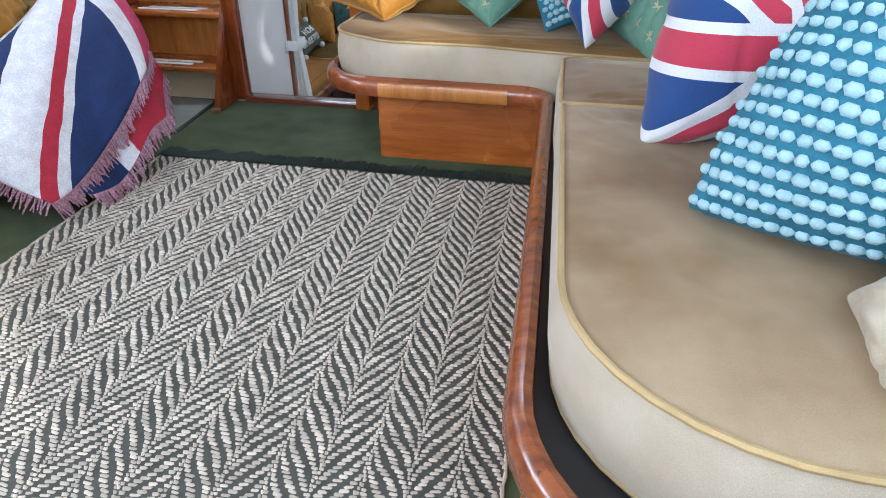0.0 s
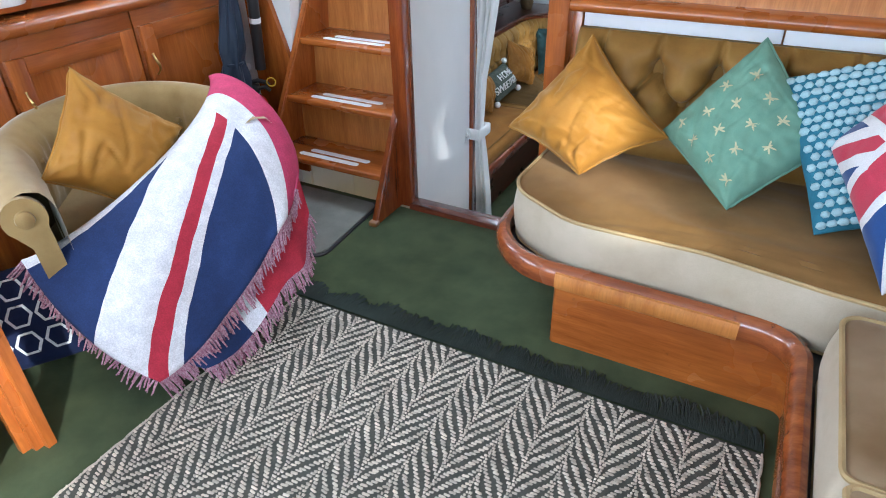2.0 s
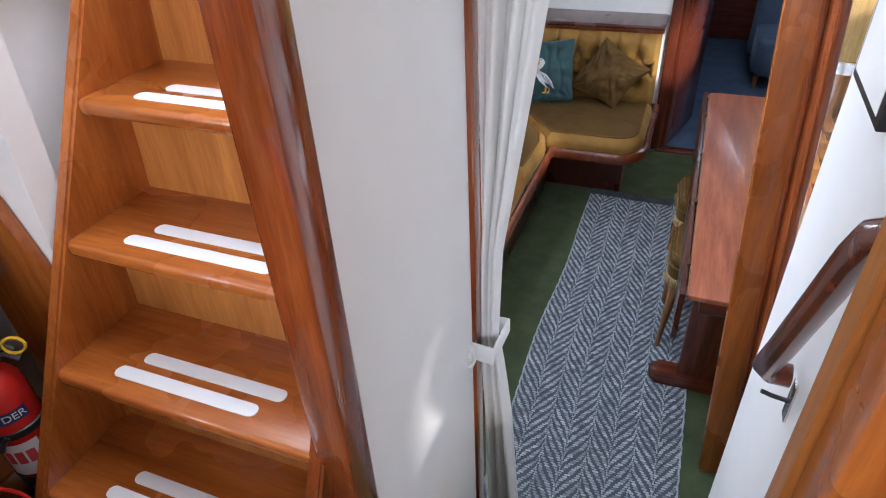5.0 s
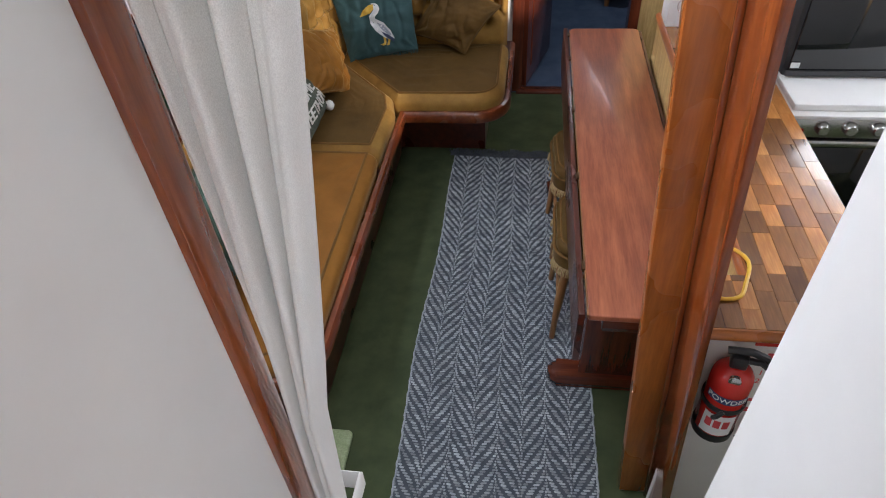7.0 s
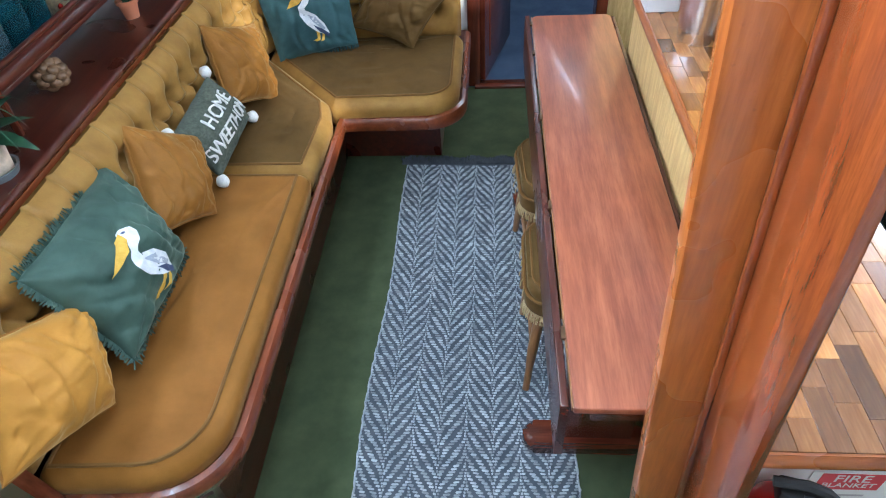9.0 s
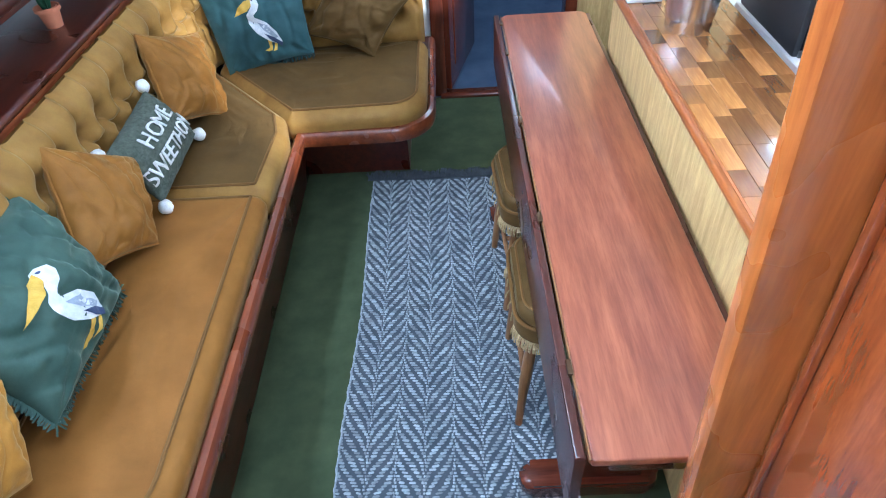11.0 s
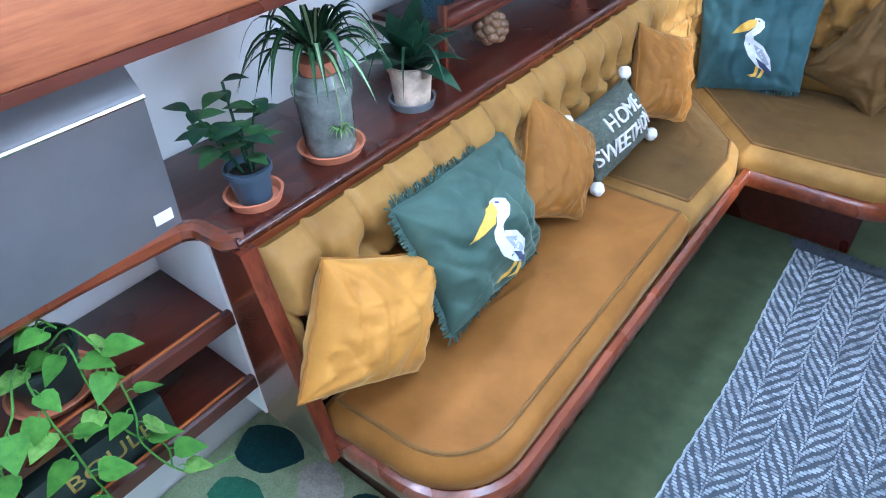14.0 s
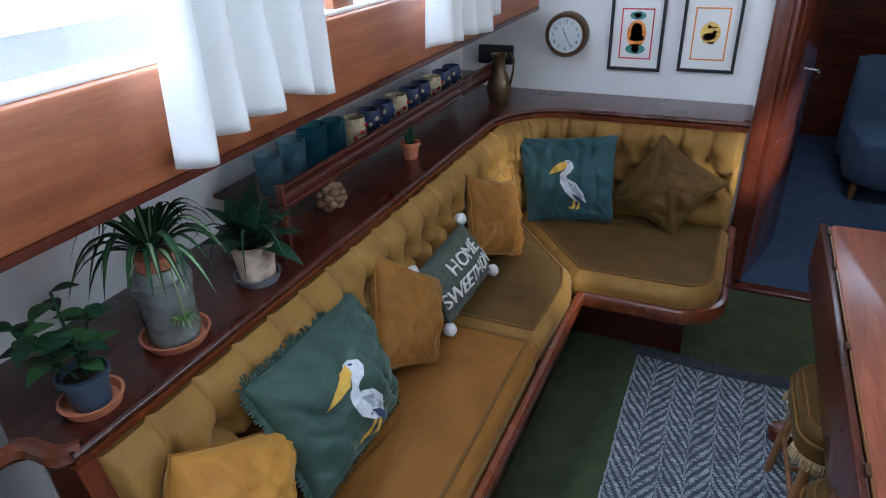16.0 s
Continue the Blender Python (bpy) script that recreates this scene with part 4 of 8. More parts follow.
# end post of the settee and the open shelves beside it
endp = thing("settee_end_post", (-0.5, 0.68, 0.33), "dark mahogany end frame of the settee backrest", "post")
part("upright", slab_y([(-0.36, 0.34), (-0.335, 0.34), (-0.455, 0.93), (-0.49, 0.93)], 0.665, 0.705), M_MAHOG_Z, endp)
part("panel", slab_y([(-0.86, 0.335), (-0.60, 0.335), (-0.62, 0.45), (-0.55, 0.93), (-0.60, 0.93), (-0.68, 0.40), (-0.86, 0.34)], 0.69, 0.702), M_MAHOG_Z, endp)
part("panel_board", slab_y([(-0.575, 0.34), (-0.36, 0.34), (-0.485, 0.93), (-0.575, 0.93)], 0.672, 0.70), M_MAHOG_Z, endp)
book = thing("open_shelf_unit", (-0.7, 0.3, 0.0), "dark wooden open shelves with orange retaining rails", "shelf")
for z in (0.675, 0.455):
    part("shelf_board", box(-0.863, -0.03, z, -0.575, 0.668, z + 0.018, 0.003), M_MAHOG, book)
    part("retaining_rail", sweep([(-0.58, 0.668, z + 0.0), (-0.58, -0.03, z + 0.0)], [(0, 0), (0.014, 0.002), (0.018, 0.02), (0.012, 0.036), (0, 0.04), (-0.008, 0.036), (-0.008, 0)][::-1]), M_MAHOG, book, "rounded mahogany rail")
    part("rail_inlay", box(-0.594, -0.03, z + 0.018, -0.5885, 0.65, z + 0.043, 0.002), M_TEAK, book, "orange wooden strip")
structure("panel_shelf_end", box(-0.863, 0.668, 0.34, -0.58, 0.688, 0.925), M_WHITE, "white panel at the shelf end", "panel")
structure("panel_shelf_low", box(-0.864, -0.03, 0.0, -0.852, 0.79, 0.44), M_WHITE, "white panel under the open shelves", "panel")

# ---- cabin: grey heater cabinet on the shelf ----
heat = thing("heater_box", (-0.7, 0.35, 0.95), "dark grey metal heater box with a rounded top", "heater")
hp = [(-0.845, 0.952), (-0.598, 0.952), (-0.568, 1.225), (-0.572, 1.245), (-0.60, 1.285), (-0.63, 1.305), (-0.68, 1.312), (-0.845, 1.312)]
bmh = slab_y(hp, -0.02, 0.648)
bmesh.ops.bevel(bmh, geom=list(bmh.edges), offset=0.003, segments=2, affect="EDGES")
part("casing", bmh, M_HEATER, heat)
part("seam", slab_y([(-0.5675, 1.228), (-0.5655, 1.232), (-0.567, 1.236), (-0.569, 1.236)], -0.02, 0.649), M_CHROME, heat, "thin bright seam")
part("rating_label", slab_y([(-0.5925, 0.985), (-0.591, 0.985), (-0.5875, 1.01), (-0.5885, 1.01)], 0.595, 0.632), M_STRIP, heat, "small white label")
part("name_plate", slab_y([(-0.5925, 0.98), (-0.591, 0.98), (-0.589, 1.0), (-0.5905, 1.0)], 0.20, 0.29), M_STRIP, heat, "small pale name plate")

# ---- upper rail shelf with glasses ----
up = thing("upper_rail_shelf", (-0.7, 2.2, 1.1), "narrow dark shelf with a retaining rail above the long shelf", "shelf")
part("board", box(-0.863, 1.49, 1.055, -0.60, 3.2, 1.07, 0.003), M_MAHOG, up)
part("rail", sweep([(-0.6, 1.49, 1.07), (-0.6, 3.2, 1.07)], round_profile(0.014, 0.045)), M_MAHOG, up)
part("rail_top", sweep([(-0.603, 1.49, 1.118), (-0.603, 3.2, 1.118)], round_profile(0.012, 0.016)), M_MAHOG, up)
part("end_post", box(-0.612, 1.475, 0.95, -0.588, 1.492, 1.14, 0.003), M_MAHOG_Z, up)
M_TEALGLASS = glassy("teal glass", (0.12, 0.42, 0.5))
M_CLEARBLUE = glassy("pale blue glass", (0.45, 0.68, 0.76))
M_ORNATE = paint("dark floral enamel", (0.03, 0.05, 0.12), 0.3, 0.3, scale=60)
M_ORNATE2 = paint("cream floral enamel", (0.6, 0.5, 0.3), 0.35, 0.4, scale=70)
def tumbler(y, r, h, m, lab):
    solid("glass_tumbler", lathe([(0.0, 0.0), (r * 0.85, 0.0), (r, h), (r - 0.004, h), (r * 0.82, 0.008), (0, 0.008)], 18, -0.70, y, 1.0705), m, lab, "glass", "glasses on the upper shelf")
tumbler(1.57, 0.042, 0.115, M_CLEARBLUE, "pale blue glass tumbler on the shelf")
tumbler(1.68, 0.045, 0.125, M_CLEARBLUE, "pale blue glass tumbler on the shelf")
tumbler(1.79, 0.05, 0.14, M_TEALGLASS, "deep teal glass vase on the shelf")
tumbler(1.91, 0.042, 0.12, M_TEALGLASS, "teal glass tumbler on the shelf")
for i in range(9):
    y = 2.03 + 0.105 * i
    jar = thing("ornament_mug", (-0.70, y, 1.0705), "dark blue mug with cream and pink flowers", "mug", "mugs on the upper shelf")
    part("bowl", lathe([(0, 0), (0.032, 0), (0.042, 0.03), (0.045, 0.06), (0.04, 0.095), (0.036, 0.095), (0.038, 0.06), (0, 0.01)], 16, -0.70, y, 1.0705), M_ORNATE if i % 3 else M_ORNATE2, jar)
    for k in range(4):
        a = -0.9 + 0.6 * k
        bm = bmesh.new()
        bmesh.ops.create_icosphere(bm, subdivisions=1, radius=0.013)
        bmesh.ops.scale(bm, verts=bm.verts, vec=(0.5, 1, 0.7))
        bmesh.ops.translate(bm, verts=bm.verts, vec=(-0.70 + 0.043 * math.cos(a), y + 0.043 * math.sin(a), 1.0705 + 0.03 + 0.018 * ((k * 7 + i) % 3)))
        part("flower", bm, M_ORNATE2 if i % 3 else M_RED, jar)

# ---- cabin: clock, pictures, jug ----
def disc_y(cx, cz, r, y0, y1, seg=32):
    bm = bmesh.new()
    a = [bm.verts.new((cx + r * math.cos(6.2832 * i / seg), y0, cz + r * math.sin(6.2832 * i / seg))) for i in range(seg)]
    b = [bm.verts.new((cx + r * math.cos(6.2832 * i / seg), y1, cz + r * math.sin(6.2832 * i / seg))) for i in range(seg)]
    bm.faces.new(a)
    bm.faces.new(b[::-1])
    for i in range(seg):
        bm.faces.new((a[i], b[i], b[(i + 1) % seg], a[(i + 1) % seg]))
    bmesh.ops.recalc_face_normals(bm, faces=bm.faces)
    return bm
M_DIAL = paint("pale clock dial", (0.62, 0.66, 0.66), 0.4, 0.05)
M_PAPER = paint("white paper", (0.75, 0.74, 0.71), 0.7, 0.03)
M_INK = paint("black ink", (0.02, 0.02, 0.022), 0.5, 0.1)
def text_mesh(body, size, material, m, parent, name="lettering", extrude=0.0012):
    cu = bpy.data.curves.new(name, "FONT")
    cu.body, cu.size, cu.extrude, cu.align_x, cu.align_y = body, size, extrude, "CENTER", "CENTER"
    tmp = bpy.data.objects.new(name, cu)
    scene.collection.objects.link(tmp)
    bpy.context.view_layer.update()
    me = bpy.data.meshes.new_from_object(tmp.evaluated_get(bpy.context.evaluated_depsgraph_get()))
    bpy.data.objects.remove(tmp)
    me.materials.clear()
    me.materials.append(material)
    o = new(name, me)
    o.parent = parent
    if parent is not None:
        o.matrix_parent_inverse = Matrix.Translation(-parent.location)
    o.matrix_basis = m
    return o
ck = thing("wall_clock", (-0.305, Y_FAR - 0.01, 1.23), "round dark bronze ship's clock with a pale dial", "clock")
CX, CZ, CR = -0.30, 1.232, 0.105
part("case", lathe([(0, 0), (CR, 0), (CR, 0.045), (CR - 0.008, 0.06), (CR - 0.02, 0.06), (CR - 0.024, 0.048), (0, 0.048)], 36), M_BRONZE, ck).matrix_basis = Matrix.Translation((CX, Y_FAR - 0.002, CZ)) @ Matrix.Rotation(radians(90), 4, "X")
part("dial", disc_y(CX, CZ, CR - 0.023, Y_FAR - 0.053, Y_FAR - 0.050), M_DIAL, ck, "pale clock dial")
for i in range(12):
    a = math.pi / 2 - i * math.pi / 6
    text_mesh(str(12 if i == 0 else i), 0.022, M_INK, Matrix.Translation((CX + 0.062 * math.cos(a), Y_FAR - 0.0545, CZ + 0.062 * math.sin(a))) @ Matrix.Rotation(radians(90), 4, "X"), ck, "numeral", 0.0004)
for ang, ln, w in ((112, 0.04, 0.004), (-62, 0.055, 0.003)):
    a = radians(ang)
    d, q = Vector((math.cos(a), math.sin(a))), Vector((-math.sin(a), math.cos(a)))
    part("clock_hand", slab_y([(CX + d.x * s * ln + q.x * t * w, CZ + d.y * s * ln + q.y * t * w) for s, t in ((-0.2, -0.5), (1, -0.3), (1, 0.3), (-0.2, 0.5))], Y_FAR - 0.0565, Y_FAR - 0.0555), M_INK, ck, "black clock pointer")
def picture(cx, z0, w, h, border, blobs, label):
    pf = thing("framed_picture", (cx, Y_FAR, z0), label, "picture", "pictures on the forward wall")
    y = Y_FAR
    bm = bmesh.new()
    for a in ((cx - w / 2, z0, cx - w / 2 + 0.014, z0 + h), (cx + w / 2 - 0.014, z0, cx + w / 2, z0 + h)):
        bm_box(bm, a[0], y - 0.018, a[1], a[2], y - 0.001, a[3])
    for zz in (z0, z0 + h - 0.014):
        bm_box(bm, cx - w / 2 + 0.014, y - 0.018, zz, cx + w / 2 - 0.014, y - 0.001, zz + 0.014)
    part("frame", bm, M_BLACK, pf, "thin black frame")
    part("mount", box(cx - w / 2 + 0.013, y - 0.008, z0 + 0.013, cx + w / 2 - 0.013, y - 0.004, z0 + h - 0.013), M_PAPER, pf, "white paper mount")
    iw, ih = w * 0.30, h * 0.34
    bx, bz = cx, z0 + h * 0.5
    bm = bmesh.new()
    for x0, x1, za, zb in ((bx - iw, bx - iw + 0.006, bz - ih, bz + ih), (bx + iw - 0.006, bx + iw, bz - ih, bz + ih), (bx - iw, bx + iw, bz - ih, bz - ih + 0.006), (bx - iw, bx + iw, bz + ih - 0.006, bz + ih)):
        bm_box(bm, x0, y - 0.0092, za, x1, y - 0.0082, zb)
    part("print_border", bm, border, pf)
    for (u, v, ru, rv, m) in blobs:
        bm = disc_y(0, 0, 1, y - 0.0095, y - 0.0083, 14)
        for vt in bm.verts:
            vt.co.x, vt.co.z = bx + (u + vt.co.x * ru) * iw, bz + (v + vt.co.z * rv) * ih
        part("print_shape", bm, m, pf)
M_ORANGE = paint("orange ink", (0.72, 0.25, 0.05), 0.6, 0.2, scale=50)
M_TEALINK = paint("teal ink", (0.08, 0.25, 0.22), 0.6, 0.2, scale=50)
M_REDINK = paint("red ink", (0.62, 0.06, 0.07), 0.6, 0.1)
M_YELLOW = paint("yellow ink", (0.75, 0.48, 0.12), 0.6, 0.15, scale=50)
picture(0.026, 1.075, 0.245, 0.335, M_REDINK, [(0, 0, 0.6, 0.55, M_ORANGE), (0, 0.1, 0.35, 0.35, M_PAPER), (0.03, -0.15, 0.5, 0.14, M_TEALINK), (0, 0.34, 0.3, 0.035, M_INK), (0, 0.2, 0.34, 0.03, M_INK), (0, 0.06, 0.36, 0.03, M_INK), (0.02, -0.08, 0.3, 0.03, M_TEALINK), (0, -0.6, 0.62, 0.2, M_TEALINK), (0, -0.62, 0.25, 0.12, M_REDINK), (0, 0.72, 0.5, 0.16, M_TEALINK), (0, 0.72, 0.22, 0.1, M_REDINK)], "black framed ship print with a pink border")
picture(0.347, 1.085, 0.245, 0.335, M_ORANGE, [(0, 0.05, 0.58, 0.42, M_YELLOW), (0.12, 0.26, 0.3, 0.028, M_INK), (0.3, 0.1, 0.16, 0.028, M_INK), (0.3, -0.05, 0.14, 0.028, M_INK), (-0.12, -0.1, 0.3, 0.16, M_REDINK), (-0.15, -0.12, 0.18, 0.07, M_PAPER), (0.2, 0.0, 0.12, 0.2, M_ORANGE), (-0.1, 0.28, 0.12, 0.06, M_INK), (0.1, -0.32, 0.2, 0.06, M_INK)], "black framed tiger head print with an orange border")
solid("speaker_panel", box(-0.765, Y_FAR - 0.03, 1.07, -0.575, Y_FAR - 0.001, 1.165, 0.008), M_BLACK, "small black box on the forward wall", "speaker")
M_JUG = paint("old copper", (0.12, 0.075, 0.035), 0.35, 0.4, 0.5, 25)
jug = thing("copper_jug", (-0.56, 3.12, 0.95), "slender old copper jug with a curved handle", "jug")
part("body", lathe([(0, 0), (0.045, 0.0), (0.05, 0.012), (0.062, 0.06), (0.05, 0.11), (0.03, 0.15), (0.026, 0.19), (0.038, 0.225), (0.034, 0.225), (0.022, 0.19), (0.0, 0.18)], 24, -0.56, 3.12, 0.9505), M_JUG, jug)
part("handle", tube([(-0.53, 3.12, 1.15), (-0.505, 3.12, 1.18), (-0.485, 3.12, 1.15), (-0.49, 3.12, 1.09), (-0.505, 3.12, 1.03)], 0.006, 8), M_JUG, jug)

# ---- windows and curtains on the port side of the cabin ----
M_PANE = glassy("window glass", (0.95, 0.97, 1.0), 0.0)
for i, (y0, y1) in enumerate(((0.32, 1.66), (1.76, 3.0))):
    w = structure(f"window_{i + 1}", box(-0.502, y0, 1.574, -0.498, y1, 1.93), M_PANE, "clear cabin window", "window")
    w.visible_shadow = False
M_SKYCARD = bpy.data.materials.new("bright overcast distance")
M_SKYCARD.use_nodes = True
M_SKYCARD.node_tree.nodes["Principled BSDF"].inputs["Emission Color"].default_value = (0.93, 0.97, 1, 1)
M_SKYCARD.node_tree.nodes["Principled BSDF"].inputs["Emission Strength"].default_value = 2.2
structure("backdrop_port", box(-14.1, -16, -2, -14.0, 22, 9), M_SKYCARD, "pale bright sky and water outside", "backdrop")
structure("ground_deck_port", box(-2.2, -5, 1.41, -0.92, 7, 1.45), M_CEIL, "pale side deck outside the windows", "deck")
vent = thing("deck_ventilator", (-1.25, 1.15, 1.45), "grey cowl ventilator standing on the side deck", "ventilator")
part("stem", lathe([(0.05, 0), (0.04, 0.02), (0.03, 0.06), (0.028, 0.16)], 16, -1.25, 1.15, 1.45), M_DARKGREY, vent)
part("cowl", tube([(-1.25, 1.15, 1.60), (-1.25, 1.14, 1.65), (-1.25, 1.10, 1.69), (-1.25, 1.04, 1.70)], [0.03, 0.035, 0.05, 0.075], 16), M_DARKGREY, vent)

def hung_curtain(name, x, y0, y1, ztop, zbot, folds, label, seed, flare=0.0, axis="y", tie=False):
    c = thing(name, (x, (y0 + y1) / 2, zbot), label, "curtain")
    rs = np.random.RandomState(seed)
    ph = rs.rand(6) * 6
    def fn(u, v):
        z = ztop + (zbot - ztop) * v
        y = y0 + (y1 - y0) * (u + flare * (u - 0.5) * v)
        a = 0.015 + 0.024 * v
        off = a * math.sin(u * folds * 6.283 + ph[0] + 0.6 * math.sin(v * 2 + ph[1])) + 0.01 * math.sin(u * 9 + ph[2] + v * 3)
        z += 0.008 * math.sin(u * folds * 6.283 * 0.5 + ph[3]) * v ** 3 + (0.035 * (u - 0.5) + 0.016 * math.sin(u * 7 + ph[4])) * v ** 3
        return (x + off, y, z) if axis == "y" else (y, x + off, z)
    bm = grid_surface(fn, folds * 12, 24)
    ob = part("cloth", bm, M_CURTAIN, c, "", "all")
    so = ob.modifiers.new("thick", "SOLIDIFY")
    so.thickness = 0.003
    return c
hung_curtain("window_curtain", -0.385, 1.03, 1.48, 1.95, 1.425, 5, "white cotton window curtain with loose ends", 4, 0.12)
hung_curtain("window_curtain", -0.385, 2.06, 2.60, 1.95, 1.41, 5, "white cotton window curtain", 6, 0.05)
hung_curtain("window_curtain", -0.455, -1.02, -0.55, 2.40, 1.785, 4, "white cotton curtain over the locker top", 8, 0.1)
hung_curtain("window_curtain", -0.47, -2.0, -1.3, 2.40, 1.80, 5, "white cotton curtain by the saloon window", 9, 0.1)

# curtain drawn back at the top of the steps
dc = thing("doorway_curtain", (0.42, 0.04, 0.02), "long white doorway curtain tied back to the jamb", "curtain")
def dcf(u, v):
    z = 2.6 + (0.02 - 2.6) * v
    w = max(0.04, 0.03 + 0.145 * (z - 1.25)) if z > 1.07 else 0.045 + 0.07 * min(1, (1.07 - z) / 0.9) ** 0.8
    x = 0.398 + w * u
    k = min(1, abs(z - 1.07) / 0.3)
    return (x, 0.05 + (0.006 + 0.0075 * k) * (math.sin(u * 3.2 * 6.283 + 0.8 * math.sin(z * 2)) + 0.5 * math.sin(u * 1.7 * 6.283 + 2 + z) + 0.3 * math.sin(u * 41 + 3 * z)) - 0.02 * (1 - k), z)
oc = part("cloth", grid_surface(dcf, 60, 70), M_CURTAIN, dc, "", "all")
so = oc.modifiers.new("thick", "SOLIDIFY")
so.thickness = 0.003
part("tie_band", sweep([(0.385, -0.02, 1.045), (0.446, -0.025, 1.045), (0.45, 0.085, 1.045), (0.385, 0.085, 1.045)], [(0, 0), (0.004, 0.01), (0.004, 0.05), (0, 0.055)][::-1], True), M_CURTAIN, dc, "white tie band")
part("tie_knot", tube([(0.385 + 0.022 * math.cos(a * 2.3) * math.cos(a), -0.042 + 0.012 * math.sin(a * 3), 1.075 + 0.026 * math.sin(a * 1.7)) for a in [0.35 * i for i in range(36)]], 0.0055, 6), M_CURTAIN, dc, "knotted white cord")

# ---- handrail and picture in the stairwell ----
hr = thing("stair_handrail", (0.95, -0.3, 1.4), "round varnished wooden handrail on the white wall", "handrail")
part("rail", tube([(0.985, -0.205, 1.375), (0.958, -0.205, 1.375), (0.945, -0.215, 1.395), (0.945, -0.26, 1.47), (0.945, -0.40, 1.73), (0.946, -0.43, 1.775), (0.96, -0.445, 1.79), (0.99, -0.45, 1.79)], 0.019, 14), M_MAHOG_Z, hr)
part("bracket", tube([(1.0, -0.20, 1.315), (0.97, -0.20, 1.32), (0.955, -0.20, 1.325)], 0.004, 8), M_BLACK, hr, "small black hook")
part("hook_plate", box(0.996, -0.215, 1.28, 1.0005, -0.19, 1.36, 0.001), M_CHROME, hr, "small steel hook plate")
sp = thing("stair_picture", (0.995, -0.05, 1.77), "black framed picture on the white stair wall", "picture")
part("frame", box(0.985, -0.16, 1.765, 0.999, 0.05, 2.05, 0.003), M_BLACK, sp)
part("print", box(0.9835, -0.145, 1.78, 0.9845, 0.035, 2.035), M_PAPER, sp)

# ---- forward door and cabin chair ----
fd = structure("door_forward", box(0.0, -0.018, 0.02, 0.60, 0.018, 1.84, 0.004), M_MAHOG_Z, "open dark mahogany panelled door", "door")
fd.matrix_world = pose(0.665, Y_FAR + 0.02, 0.0, 0, 0, 75)
for z0, z1 in ((0.12, 0.75), (0.85, 1.72)):
    o = part("door_panel", box(0.09, -0.026, z0, 0.51, 0.026, z1, 0.012), M_MAHOG_Z, fd)
    o.matrix_parent_inverse = Matrix()
o = part("door_handle", tube([(0.57, -0.02, 1.0), (0.57, -0.05, 1.0), (0.53, -0.055, 1.0)], 0.006, 8), M_CHROME, fd, "steel door handle")
o.matrix_parent_inverse = Matrix()
M_BLUEFAB = cloth("blue grey upholstery", (0.12, 0.17, 0.25), (0.08, 0.12, 0.19), 500, 0.9, 0.4)
ch = thing("tub_armchair", (1.55, 5.15, 0.0), "blue grey upholstered armchair in the dark forward cabin", "armchair")
part("seat", prism(fillet([(1.25, 4.75), (1.85, 4.75), (1.85, 5.4), (1.25, 5.4)], [0.15] * 4, 6), 0.10, 0.40, 0.04), M_BLUEFAB, ch)
part("back", prism(fillet([(1.22, 5.32), (1.88, 5.32), (1.88, 5.5), (1.22, 5.5)], [0.07] * 4, 5), 0.10, 0.80, 0.05), M_BLUEFAB, ch)
for x in (1.3, 1.8):
    for y in (4.82, 5.4):
        part("leg", lathe([(0.018, 0), (0.025, 0.10)], 10, x, y, -0.004), M_BEECH, ch)

# ---- drop-leaf table ----
tb = thing("drop_leaf_table", (1.04, 1.7, 0.0), "narrow glossy reddish drop-leaf table with its leaf down", "table")
part("tabletop", prism(fillet([(0.884, 0.772), (1.208, 0.772), (1.208, 2.64), (0.884, 2.64)], [0.006, 0.006, 0.03, 0.03], 4), 0.719, 0.740, 0.004), M_TABLE, tb)
part("top_edge", box(0.8805, 0.775, 0.727, 0.8838, 2.63, 0.7385), M_BEECH, tb, "pale worn table edge")
part("leaf", prism([(0.857, 0.78), (0.876, 0.78), (0.876, 2.655), (0.857, 2.655)], 0.53, 0.735, 0.004), M_MAHOG, tb, "hanging dark drop leaf")
part("leaf", prism([(1.212, 0.78), (1.225, 0.78), (1.225, 2.64), (1.212, 2.64)], 0.50, 0.73, 0.003), M_MAHOG, tb, "hanging dark drop leaf")
for y in (0.95, 1.4, 1.85, 2.3, 2.55):
    part("hinge", box(0.872, y, 0.734, 0.8825, y + 0.035, 0.7425, 0.001), M_BRONZE, tb, "small brass hinge")
for y in (1.10, 2.28):
    part("foot", prism(fillet([(0.815, y - 0.04), (1.20, y - 0.04), (1.20, y + 0.04), (0.815, y + 0.04)], [0.035] * 4, 5), 0.009, 0.075, 0.02), M_MAHOG_X, tb)
    part("upright", box(0.93, y - 0.02, 0.06, 1.15, y + 0.02, 0.70, 0.005), M_MAHOG_Z, tb)
    part("apron", box(0.90, y - 0.015, 0.64, 1.19, y + 0.015, 0.719, 0.003), M_MAHOG_X, tb)
part("stretcher", box(1.02, 1.12, 0.16, 1.06, 2.26, 0.22, 0.004), M_MAHOG, tb)
part("drawer_end", box(0.93, 0.80, 0.645, 1.18, 1.07, 0.715, 0.004), M_MAHOG_X, tb, "dark drawer under the table end")
part("drawer_end_knob", lathe([(0, 0), (0.01, 0.0), (0.013, 0.012), (0, 0.018)], 12), M_BRASS, tb, "small round knob").matrix_basis = Matrix.Translation((1.05, 0.80, 0.68)) @ Matrix.Rotation(radians(90), 4, "X")

